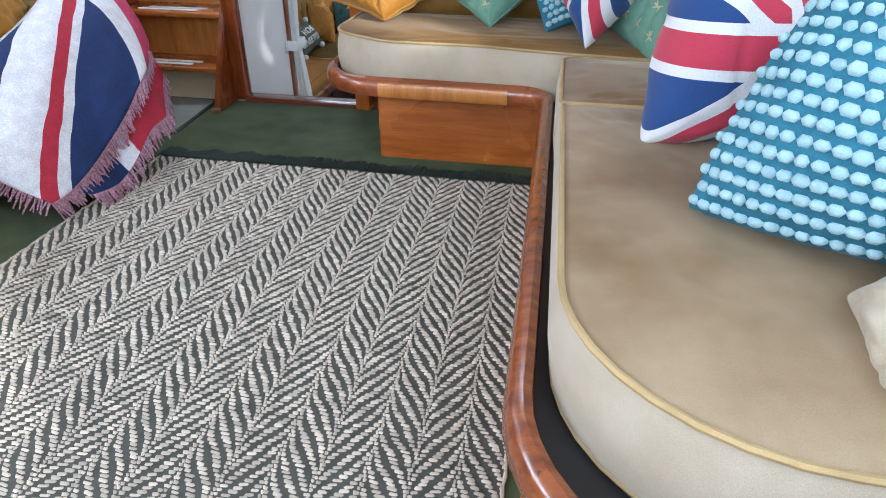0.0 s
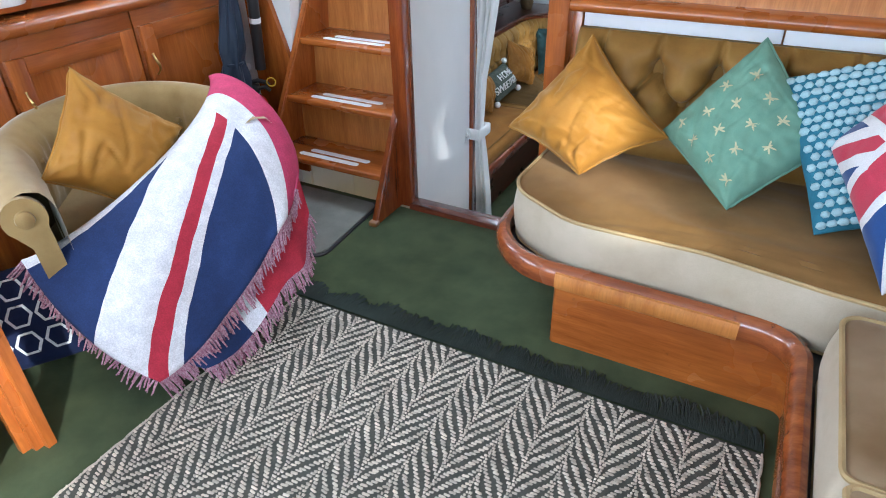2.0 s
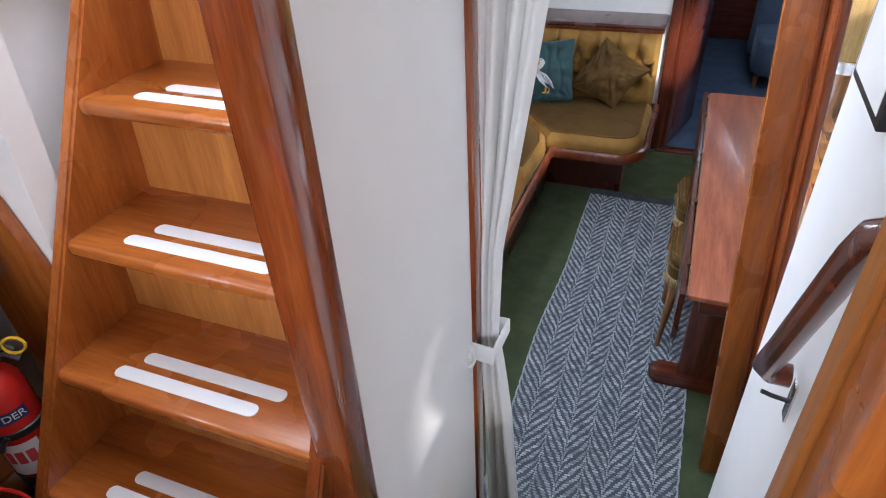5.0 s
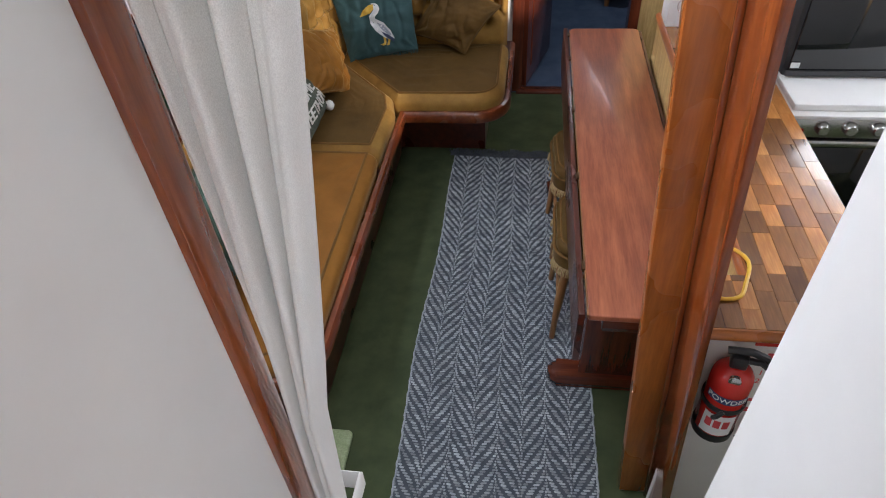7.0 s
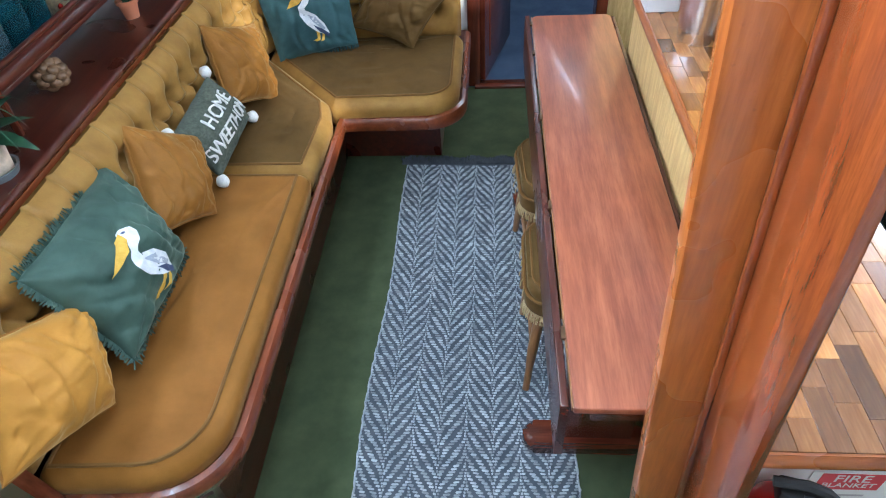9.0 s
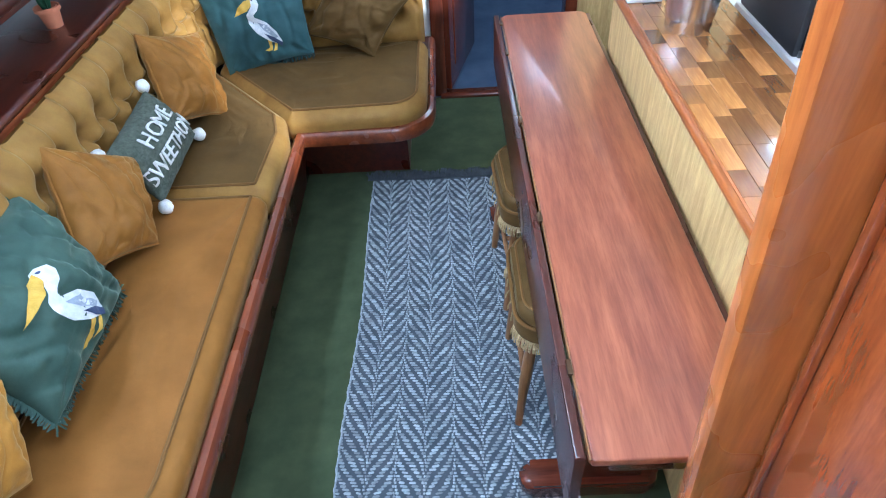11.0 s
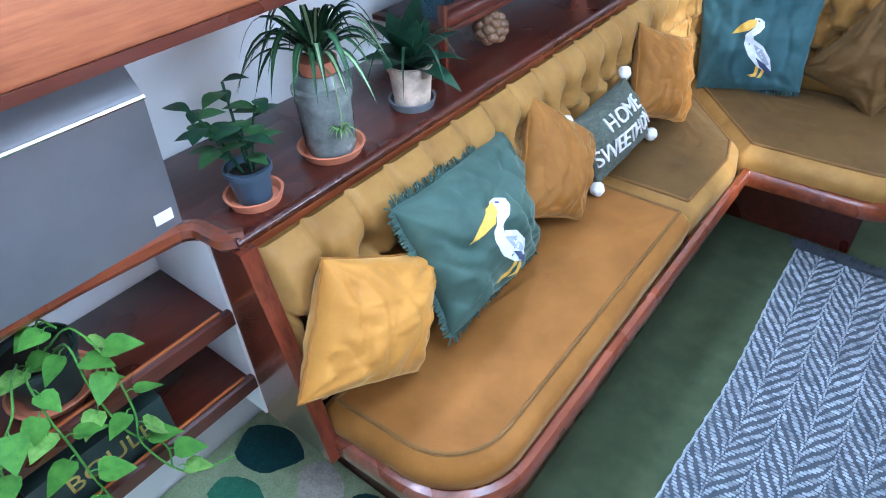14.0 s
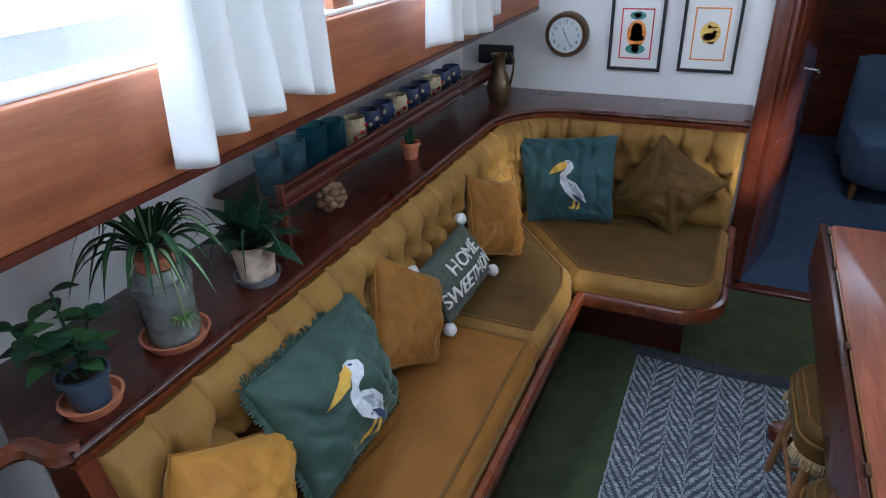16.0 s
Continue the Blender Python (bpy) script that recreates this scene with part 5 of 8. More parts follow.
# ---- stools ----
def stool():
    st = thing("padded_stool", (0, 0, 0), "small wooden stool with a fringed olive velvet seat", "stool", "stools at the table")
    seat = prism(fillet([(-0.15, -0.17), (0.15, -0.17), (0.15, 0.17), (-0.15, 0.17)], [0.07] * 4, 7), 0.44, 0.50, 0.024, 4)
    part("seat", seat, M_OLIVE, st)
    part("skirt", prism(fillet([(-0.157, -0.177), (0.157, -0.177), (0.157, 0.177), (-0.157, 0.177)], [0.075] * 4, 7), 0.395, 0.452, 0.006), M_OLIVE, st, "gathered olive velvet skirt")
    ring = fillet([(-0.157, -0.177), (0.157, -0.177), (0.157, 0.177), (-0.157, 0.177)], [0.075] * 4, 7)
    part("piping", tube([(x, y, 0.455) for x, y in ring], 0.005, 6, closed=True), M_PIPE_BROWN, st, "brown corded piping")
    part("piping", tube([(x, y, 0.50) for x, y in fillet([(-0.135, -0.155), (0.135, -0.155), (0.135, 0.155), (-0.135, 0.155)], [0.06] * 4, 7)], 0.004, 6, closed=True), M_PIPE_BROWN, st, "brown corded piping")
    rs = np.random.RandomState(2)
    bm = bmesh.new()
    for i in range(150):
        t = i / 150 * len(ring)
        a, b = ring[int(t) % len(ring)], ring[(int(t) + 1) % len(ring)]
        f = t % 1
        x, y = a[0] + (b[0] - a[0]) * f, a[1] + (b[1] - a[1]) * f
        o = rs.uniform(-0.005, 0.005)
        tube([(x, y, 0.40), (x * 1.03 + o, y * 1.03 + o, 0.385), (x * 1.04 + o, y * 1.04, 0.365)], 0.0022, 3, bm, caps=False)
    tagged(part("fringe", bm, M_PIPE, st, "short gold fringe"), kind="stuff")
    for sx in (-1, 1):
        for sy in (-1, 1):
            part("leg", tube([(sx * 0.10, sy * 0.12, 0.42), (sx * 0.125, sy * 0.15, 0.2), (sx * 0.14, sy * 0.17, 0.0095)], [0.017, 0.017, 0.012], 10), M_BEECH, st)
    part("stretcher", tube([(-0.125, -0.15, 0.2), (-0.125, 0.15, 0.2)], 0.009, 8), M_BEECH, st)
    part("stretcher", tube([(0.125, -0.15, 0.2), (0.125, 0.15, 0.2)], 0.009, 8), M_BEECH, st)
    part("stretcher", tube([(-0.125, 0.0, 0.2), (0.125, 0.0, 0.2)], 0.009, 8), M_BEECH, st)
    return st
s1 = stool()
s1.matrix_basis = pose(0.975, 1.47, 0, 0, 0, 0)
copy_thing(s1, pose(0.97, 1.95, 0, 0, 0, 3))

# ---- galley peninsula ----
cn = thing("galley_counter", (1.35, 1.3, 0.0), "galley peninsula with a white end panel and pale rush side", "counter")
part("end_panel", box(1.125, 0.595, 0.0, 1.53, 0.615, 0.905, 0.003), M_WHITE, cn, "white painted end panel")
part("side_panel", box(1.236, 0.70, 0.0, 1.262, 2.35, 0.905, 0.003), M_BAMBOO, cn, "pale rush-textured side panel")
part("inner_panel", box(1.50, 0.62, 0.0, 1.52, 2.1, 0.905), M_MAHOG, cn)
wt = thing("worktop", (1.35, 1.3, 0.905), "glossy wood-block worktop with a rounded edge", "worktop")
part("core", prism([(1.105, 0.575), (1.545, 0.575), (1.545, 2.33), (1.232, 2.33), (1.232, 0.75), (1.105, 0.75)], 0.905, 0.936), M_TEAK, wt)
part("edge_strip", sweep([(1.232, 2.33, 0.907), (1.232, 0.75, 0.907)], round_profile(0.012, 0.036)), M_TEAK, wt, "rounded wooden edging")
part("edge_strip", sweep([(1.105, 0.572, 0.907), (1.545, 0.572, 0.907)], round_profile(0.012, 0.034)), M_TEAK_X, wt, "rounded wooden edging")

# ---- stove, microwave, white counter ----
stv = thing("cooker", (1.85, 1.85, 0.0), "white and steel electric cooker with a black oven door", "cooker")
part("body", box(1.585, 1.62, 0.0, 2.15, 2.2, 0.89, 0.004), M_BLACK, stv)
part("control_panel", box(1.585, 1.595, 0.80, 2.15, 1.625, 0.885, 0.004), M_CHROME, stv, "brushed steel control panel")
part("door_trim", box(1.60, 1.59, 0.765, 2.15, 1.62, 0.79, 0.004), M_CHROME, stv, "steel door handle bar")
part("oven_door", box(1.60, 1.598, 0.12, 2.15, 1.622, 0.76, 0.006), paint("black glass", (0.006, 0.006, 0.007), 0.08, 0.1, coat=0.5), stv, "black glass oven door")
for k in range(5):
    kb = part("knob", lathe([(0, 0), (0.024, 0), (0.022, 0.02), (0.016, 0.026), (0, 0.026)], 20), M_CHROME, stv, "round steel knob")
    kb.matrix_basis = Matrix.Translation((1.69 + 0.088 * k, 1.595, 0.842)) @ Matrix.Rotation(radians(90), 4, "X")
part("indicator", disc_y(1.63, 0.83, 0.005, 1.592, 1.595, 12), M_RED, stv, "small red indicator")
part("hob", box(1.58, 1.60, 0.90, 2.15, 2.2, 0.925, 0.006), M_WHITE, stv, "white enamel hob")
mw = thing("microwave", (1.85, 2.1, 0.94), "black microwave oven with a glossy dark door", "microwave")
part("casing", box(1.585, 1.80, 0.926, 2.08, 2.18, 1.22, 0.008), M_BLACK, mw)
part("door", box(1.60, 1.785, 0.945, 1.96, 1.80, 1.205, 0.004), paint("dark door glass", (0.01, 0.011, 0.013), 0.06, 0.1, coat=0.6), mw, "glossy dark glass door")
part("door_grip", box(1.59, 1.778, 0.935, 2.07, 1.786, 0.955, 0.003), M_DARKGREY, mw)
part("badge", box(1.60, 1.782, 0.965, 1.63, 1.785, 0.985), M_CHROME, mw, "small pale badge")
solid("white_counter", box(1.55, 1.57, 0.885, 2.6, 2.36, 0.899, 0.003), M_WHITE, "plain white counter beside the cooker", "counter")
solid("galley_lockers", box(1.53, 2.2, 0.0, 2.6, 2.9, 0.88, 0.004), M_MAHOG_Z, "dark galley lockers behind the cooker", "cabinet")
bk = thing("steel_pail", (1.363, 1.99, 0.94), "shiny steel pail with bail handles on the worktop", "pail")
part("shell", lathe([(0, 0), (0.062, 0), (0.064, 0.006), (0.066, 0.03), (0.068, 0.034), (0.068, 0.04), (0.085, 0.19), (0.088, 0.195), (0.083, 0.195), (0.064, 0.02), (0, 0.012)], 32, 1.363, 1.99, 0.9425), M_CHROME, bk)
part("handle", tube([(1.448, 1.99, 1.09), (1.475, 1.99, 1.085), (1.475, 1.99, 1.05), (1.445, 1.99, 1.04)], 0.005, 8), M_CHROME, bk)
wb = thing("white_canister", (1.29, 2.24, 0.94), "white square canister with a wire ring", "canister")
part("box", box(1.235, 2.18, 0.9425, 1.345, 2.30, 1.12, 0.004), M_WHITE, wb)
part("ring", tube([(1.29 + 0.022 * math.cos(a), 2.176, 1.03 + 0.026 * math.sin(a)) for a in [6.2832 * i / 20 for i in range(20)]], 0.002, 6, closed=True), M_CHROME, wb, "thin wire ring")
solid("yellow_cord", tube([(1.165 + 0.075 * math.cos(a) * (1 + 0.15 * math.sin(3 * a)), 0.76 + 0.10 * math.sin(a), 0.9475) for a in [6.2832 * i / 30 - 2.4 for i in range(26)]], 0.005, 8), paint("yellow plastic", (0.75, 0.42, 0.03), 0.4, 0.1), "loop of yellow cord on the worktop", "cord")

# ---- fire extinguishers and blanket ----
M_NAVY = paint("navy label", (0.02, 0.03, 0.12), 0.4, 0.1)
def extinguisher(x, y, z, h, rz, label):
    """Local front faces -y."""
    e = thing("fire_extinguisher", (0, 0, 0), label, "extinguisher", "fire extinguishers")
    r = 0.047
    part("cylinder", lathe([(0, 0.012), (r - 0.006, 0.012), (r, 0.02), (r, h * 0.68), (r * 0.93, h * 0.74), (r * 0.7, h * 0.79), (0.016, h * 0.82), (0.014, h * 0.86), (0, h * 0.86)], 28), M_RED, e)
    part("base_ring", lathe([(r * 0.9, 0), (r + 0.002, 0), (r + 0.003, 0.024), (r * 0.95, 0.026)], 28), M_BLACK, e, "black rubber base")
    part("strap", lathe([(r + 0.001, h * 0.40), (r + 0.004, h * 0.405), (r + 0.004, h * 0.45), (r + 0.001, h * 0.455)], 28), M_BLACK, e, "black strap")
    part("strap_clip", tube([(0.0, -r - 0.004, h * 0.44), (-0.012, -r - 0.012, h * 0.40), (-0.018, -r - 0.008, h * 0.36)], 0.006, 8), M_BLACK, e)
    part("valve", box(-0.018, -0.016, h * 0.83, 0.018, 0.02, h * 0.95, 0.005), M_BLACK, e, "black valve head")
    part("lever", tube([(-0.03, 0, h * 0.97), (0.02, 0, h * 1.0), (0.05, 0, h * 0.97), (0.062, 0, h * 0.93)], 0.009, 8), M_BLACK, e, "black squeeze lever")
    part("lower_lever", tube([(0.015, 0, h * 0.90), (0.045, 0, h * 0.91), (0.064, 0, h * 0.86)], 0.008, 8), M_BLACK, e)
    part("safety_pin", tube([(0.075 + 0.018 * math.cos(a), -0.015, h * 0.985 + 0.018 * math.sin(a)) for a in [6.2832 * i / 14 for i in range(14)]], 0.0028, 6, closed=True), paint("yellow pin", (0.8, 0.5, 0.02), 0.4), e, "yellow safety pin")
    gm = Matrix.Rotation(radians(90), 4, "X")
    part("gauge", lathe([(0, 0), (0.014, 0), (0.014, 0.008), (0.011, 0.01), (0, 0.01)], 18), M_CHROME, e, "small pressure gauge").matrix_basis = Matrix.Translation((0, -0.03, h * 0.775)) @ gm
    def band(z0, z1, a0, a1, m, nm, off=0.0012):
        bm = grid_surface(lambda u, v: ((r + off) * math.sin(a0 + (a1 - a0) * u), -(r + off) * math.cos(a0 + (a1 - a0) * u), z0 + (z1 - z0) * v), 14, 1)
        part(nm, bm, m, e)
    band(h * 0.52, h * 0.60, -1.05, 1.05, M_NAVY, "name_band")
    band(h * 0.10, h * 0.36, -0.8, 0.8, M_STRIP, "instruction_label")
    for k in range(3):
        band(h * 0.20, h * 0.30, -0.62 + 0.42 * k, -0.30 + 0.42 * k, M_REDINK, "pictogram", 0.0018)
    t = text_mesh("POWDER", 0.022, M_PAPER, Matrix(), e, "lettering", 0.0004)
    for v in t.data.vertices:
        a = v.co.x / r
        v.co = Vector(((r + 0.002 + v.co.z) * math.sin(a), -(r + 0.002 + v.co.z) * math.cos(a), h * 0.56 + v.co.y))
    e.matrix_basis = pose(x, y, z, 0, 0, rz)
    return e
extinguisher(1.188, 0.541, 0.612, 0.30, -14, "red powder fire extinguisher strapped to the white panel")
extinguisher(-0.335, -0.59, 1.055, 0.335, 35, "red powder fire extinguisher beside the ladder")
fb = thing("fire_blanket", (1.32, 0.595, 0.45), "recessed red fire blanket with a printed notice", "fire blanket")
YB = 0.594
part("slot", prism(fillet([(1.235, YB - 0.004), (1.40, YB - 0.004), (1.40, YB), (1.235, YB)], [0] * 4), 0.872, 0.897), M_RED, fb, "red rounded slot")
part("notice_sheet", box(1.255, YB - 0.0016, 0.60, 1.385, YB - 0.0004, 0.85), M_PAPER, fb, "white notice sheet")
part("notice_header", box(1.272, YB - 0.0026, 0.79, 1.378, YB - 0.0016, 0.845), M_REDINK, fb, "red heading")
RX = Matrix.Rotation(radians(90), 4, "X")
text_mesh("FIRE", 0.034, M_PAPER, Matrix.Translation((1.325, YB - 0.003, 0.829)) @ RX, fb, "lettering", 0.0003)
text_mesh("BLANKET", 0.021, M_PAPER, Matrix.Translation((1.325, YB - 0.003, 0.806)) @ RX, fb, "lettering", 0.0003)
for i, s in enumerate("12"):
    text_mesh(s, 0.026, M_REDINK, Matrix.Translation((1.275, YB - 0.002, 0.770 - 0.032 * i)) @ RX, fb, "lettering", 0.0003)
for i in range(6):
    part("notice_line", box(1.295 + 0.012 * (i % 2), YB - 0.0022, 0.765 - 0.017 * i, 1.365 - 0.018 * (i % 3), YB - 0.0016, 0.771 - 0.017 * i), paint("grey print", (0.45, 0.42, 0.42), 0.6), fb)
part("notice_mark", box(1.275, YB - 0.0022, 0.655, 1.31, YB - 0.0016, 0.667), M_REDINK, fb)
part("notice_mark", box(1.335, YB - 0.0022, 0.655, 1.37, YB - 0.0016, 0.667), M_REDINK, fb)
part("notice_footer", box(1.275, YB - 0.0024, 0.61, 1.36, YB - 0.0016, 0.628), M_REDINK, fb)
for x in (1.285, 1.345):
    part("pull_tab", prism([(x, YB - 0.005), (x + 0.032, YB - 0.005), (x + 0.032, YB - 0.0005), (x, YB - 0.0005)], 0.50, 0.598), paint("dark red webbing", (0.30, 0.03, 0.04), 0.8, 0.1), fb, "dark red pull tape")
    part("pull_ring", tube([(x + 0.016 + 0.02 * math.cos(a), YB - 0.006, 0.498 + 0.009 * math.sin(a)) for a in [6.2832 * i / 14 for i in range(14)]], 0.002, 6, closed=True), M_BLACK, fb)

# ---- cushions ----
def pillow(name, label, centre, yaw, lean, spin, w, h, thick, material, piping=None, group="", pin=0.10, seed=1, wr=0.006, corners=None):
    """A stuffed cushion: in its own axes x is its width, z its height and -y its front.
    It is placed by its centre and turns, or by its four corners (upper left, upper right, lower right, lower left)."""
    c = thing(name, (0, 0, 0), label, "cushion", group)
    if corners:
        tl, tr, br, bl = (Vector(p) for p in corners)
        ax = (tr - tl + br - bl).normalized()
        az = (tl - bl + tr - br)
        az = (az - ax * az.dot(ax)).normalized()
        ay = az.cross(ax)
        mid = (tl + tr + br + bl) / 4
        place = Matrix((ax, ay, az)).transposed().to_4x4()
        place.translation = mid
        q = [place.inverted() @ p for p in (tl, tr, br, bl)]
    else:
        place = Matrix.Translation(centre) @ Euler((0, 0, radians(yaw))).to_matrix().to_4x4() @ Euler((radians(lean), 0, 0)).to_matrix().to_4x4() @ Euler((0, radians(spin), 0)).to_matrix().to_4x4()
        q = [Vector((sx * w / 2, 0, sz * h / 2)) for sx, sz in ((-1, 1), (1, 1), (1, -1), (-1, -1))]
    def surf(u, v, side=-1, lift=0.0):
        nip = 1 - 0.75 * pin * (1 - v ** 2) + 0.012 * noise.noise((v * 3, seed, u))
        nap = 1 - 0.75 * pin * (1 - u ** 2) + 0.012 * noise.noise((u * 3, seed + 9, v))
        a, b_ = u * nip, v * nap
        flat = (q[0] * (1 - a) * (1 + b_) + q[1] * (1 + a) * (1 + b_) + q[2] * (1 + a) * (1 - b_) + q[3] * (1 - a) * (1 - b_)) / 4
        b = max(0.0, (1 - u * u) * (1 - v * v))
        t = thick * 0.62 * b ** 0.46
        e = min(1, b * 3)
        ex = max(abs(u), abs(v))
        t += wr * 1.3 * e * noise.noise((u * 2.2 + seed * 3.7, v * 2.2, seed + side))
        t += wr * 1.0 * e * ex ** 2 * math.sin((math.atan2(v, u) * 9 + seed) + 2 * noise.noise((u * 3, v * 3, seed)))
        # long soft creases, drawn out along a slanting way
        k1 = noise.noise((u * 2.6 + v * 1.1 + seed, v * 0.9 - u * 0.5, seed * 1.3 + side))
        t -= wr * 1.2 * e * math.exp(-(k1 / 0.12) ** 2)
        k2 = noise.noise((v * 3.4 - u * 0.8 + seed * 2, u * 0.8 + v * 0.3, seed * 2.1 + side))
        t -= wr * 0.45 * e * math.exp(-(k2 / 0.10) ** 2)
        for m_, c_ in ((u, v), (v, u)):
            pu = math.exp(-((1 - abs(m_) - 0.11) / 0.12) ** 2)
            gate = 0.5 + 0.5 * noise.noise((c_ * 2.5, m_ * 2, seed + 3))
            t += wr * 1.0 * pu * e * gate * math.sin(c_ * 19 + seed + m_ * 2 + 3 * noise.noise((u * 2, v * 2, seed)))
        for cu, cv in ((-1, -1), (1, -1), (1, 1), (-1, 1)):
            du, dv = u - cu, v - cv
            r = math.hypot(du, dv)
            if r < 1.3:
                t += wr * 1.4 * e * math.exp(-(r / 0.5) ** 2) * math.sin(math.atan2(dv, du) * 11 + seed + 1.5 * noise.noise((u * 2, v * 2, seed + 5)))
        rim = 0.006 * noise.noise((u * 4, v * 4, seed + 7)) * ex ** 6
        return flat + Vector((0, side * (t + lift) + rim, 0))
    n = 64
    bm = bmesh.new()
    for side in (-1, 1):
        grid_surface(lambda a, b: surf(math.sin((a - 0.5) * math.pi), math.sin((b - 0.5) * math.pi), side), n, n, bm)
    bmesh.ops.remove_doubles(bm, verts=bm.verts, dist=0.0004)
    bmesh.ops.recalc_face_normals(bm, faces=bm.faces)
    part("cover", bm, material, c, "", "all")
    if piping:
        k = 24
        ring = [(-1 + 2 * i / k, -1) for i in range(k)] + [(1, -1 + 2 * i / k) for i in range(k)] + [(1 - 2 * i / k, 1) for i in range(k)] + [(-1, 1 - 2 * i / k) for i in range(k)]
        part("piping", tube([surf(u, v, -1) for u, v in ring], 0.0045, 6, closed=True), piping, c, "corded piping")
    c.matrix_basis = place
    return c, surf

def lpart(name, bm, material, parent, label="", smooth=True):
    o = part(name, bm, material, parent, label, smooth)
    o.matrix_parent_inverse = Matrix()
    return o

def applique(c, surf, name, pts, material, lift=0.0022, label=""):
    """A thin patch sewn on a cushion's front, following its bulge."""
    bm = bmesh.new()
    f = bm.faces.new([bm.verts.new((x, y, 0)) for x, y in pts])
    bmesh.ops.triangulate(bm, faces=[f])
    for _ in range(2):
        bmesh.ops.subdivide_edges(bm, edges=[e for e in bm.edges if e.calc_length() > 0.07], cuts=1, use_grid_fill=False)
        bmesh.ops.triangulate(bm, faces=bm.faces)
    for v in bm.verts:
        v.co = surf(v.co.x, v.co.y, -1, lift)
    return lpart(name, bm, material, c, label)

def ell(cx, cy, rx, ry, rot=0, n=16):
    a = radians(rot)
    return [(cx + rx * math.cos(t) * math.cos(a) - ry * math.sin(t) * math.sin(a), cy + rx * math.cos(t) * math.sin(a) + ry * math.sin(t) * math.cos(a)) for t in [6.2832 * i / n for i in range(n)]]

M_EMBW = cloth("white embroidery", (0.72, 0.73, 0.74), (0.55, 0.58, 0.62), 500, 0.6, 0.2, 0.3, 60)
M_EMBY = cloth("yellow embroidery", (0.66, 0.42, 0.09), (0.55, 0.33, 0.05), 500, 0.6, 0.2, 0.3, 60)
M_EMBB = cloth("navy embroidery", (0.06, 0.08, 0.16), None, 500, 0.6, 0.2, 0.3, 60)
M_EMBG = cloth("grey embroidery", (0.38, 0.42, 0.5), None, 500, 0.6, 0.2, 0.3, 60)
M_GREENVEL = cloth("dark green velvet", (0.062, 0.105, 0.082), (0.032, 0.06, 0.047), 600, 0.5, 0.5, 0.2, 10, (0.5, 0.68, 0.58))
M_TEALVEL = cloth("teal velvet", (0.045, 0.10, 0.105), (0.028, 0.066, 0.072), 600, 0.55, 0.45, 0.2, 10, (0.4, 0.62, 0.64))

def pelican(c, surf, head, ax, ay):
    """An embroidered pelican; head is its place on the cover, ax and ay its own two axes there."""
    def P(pts):
        return [(head[0] + (x - 0.1) * ax[0] + (y - 0.4) * ay[0], head[1] + (x - 0.1) * ax[1] + (y - 0.4) * ay[1]) for x, y in pts]
    applique(c, surf, "pelican_neck", P([(0.02, 0.40), (0.10, 0.44), (0.17, 0.42), (0.20, 0.34), (0.17, 0.22), (0.10, 0.10), (0.14, 0.0), (0.02, -0.08), (-0.02, 0.06), (0.04, 0.18), (0.08, 0.28), (0.03, 0.32)]), M_EMBW)
    applique(c, surf, "pelican_body", P([(-0.02, 0.04), (0.10, 0.06), (0.28, 0.04), (0.44, -0.08), (0.52, -0.26), (0.46, -0.34), (0.30, -0.33), (0.12, -0.24), (0.0, -0.10)]), M_EMBW)
    applique(c, surf, "pelican_wing", P([(0.12, -0.02), (0.30, -0.02), (0.46, -0.18), (0.42, -0.24), (0.24, -0.14)]), M_EMBG, 0.003)
    applique(c, surf, "pelican_wing_tip", P([(0.24, -0.20), (0.40, -0.22), (0.52, -0.28), (0.50, -0.36), (0.34, -0.31)]), M_EMBB, 0.0034)
    applique(c, surf, "pelican_beak", P([(0.06, 0.40), (0.08, 0.28), (0.0, 0.14), (-0.22, -0.06), (-0.16, 0.12), (-0.04, 0.32)]), M_EMBY, 0.003)
    applique(c, surf, "pelican_eye", P(ell(0.09, 0.385, 0.016, 0.016, 0, 8)), M_EMBB, 0.004)
    applique(c, surf, "pelican_leg", P([(0.28, -0.32), (0.33, -0.33), (0.33, -0.50), (0.26, -0.56), (0.20, -0.56), (0.28, -0.48)]), M_EMBY)
    applique(c, surf, "pelican_leg", P([(0.38, -0.32), (0.42, -0.33), (0.40, -0.48), (0.34, -0.52), (0.36, -0.46)]), M_EMBY)

def edge_fringe(c, surf, edges, material, length, seed, n=150):
    rs = np.random.RandomState(seed)
    bm = bmesh.new()
    for (a, b) in edges:
        for i in range(n):
            f = (i + rs.rand()) / n
            u, v = a[0] + (b[0] - a[0]) * f, a[1] + (b[1] - a[1]) * f
            p = surf(u, v)
            d = Vector((u if abs(u) > 0.99 else 0, 0, v if abs(v) > 0.99 else 0)).normalized()
            q = p + d * length * rs.uniform(0.7, 1.1) + Vector((rs.uniform(-1, 1), rs.uniform(-1, 1), rs.uniform(-1, 1))) * 0.006
            tube([p, (p + q) / 2 + Vector((0, rs.uniform(-0.004, 0.002), 0)), q], 0.0022, 3, bm, caps=False)
    tagged(lpart("fringe", bm, material, c, "thick eyelash fringe"), kind="stuff")
ALL4 = [((-1, -1), (1, -1)), ((1, -1), (1, 1)), ((1, 1), (-1, 1)), ((-1, 1), (-1, -1))]

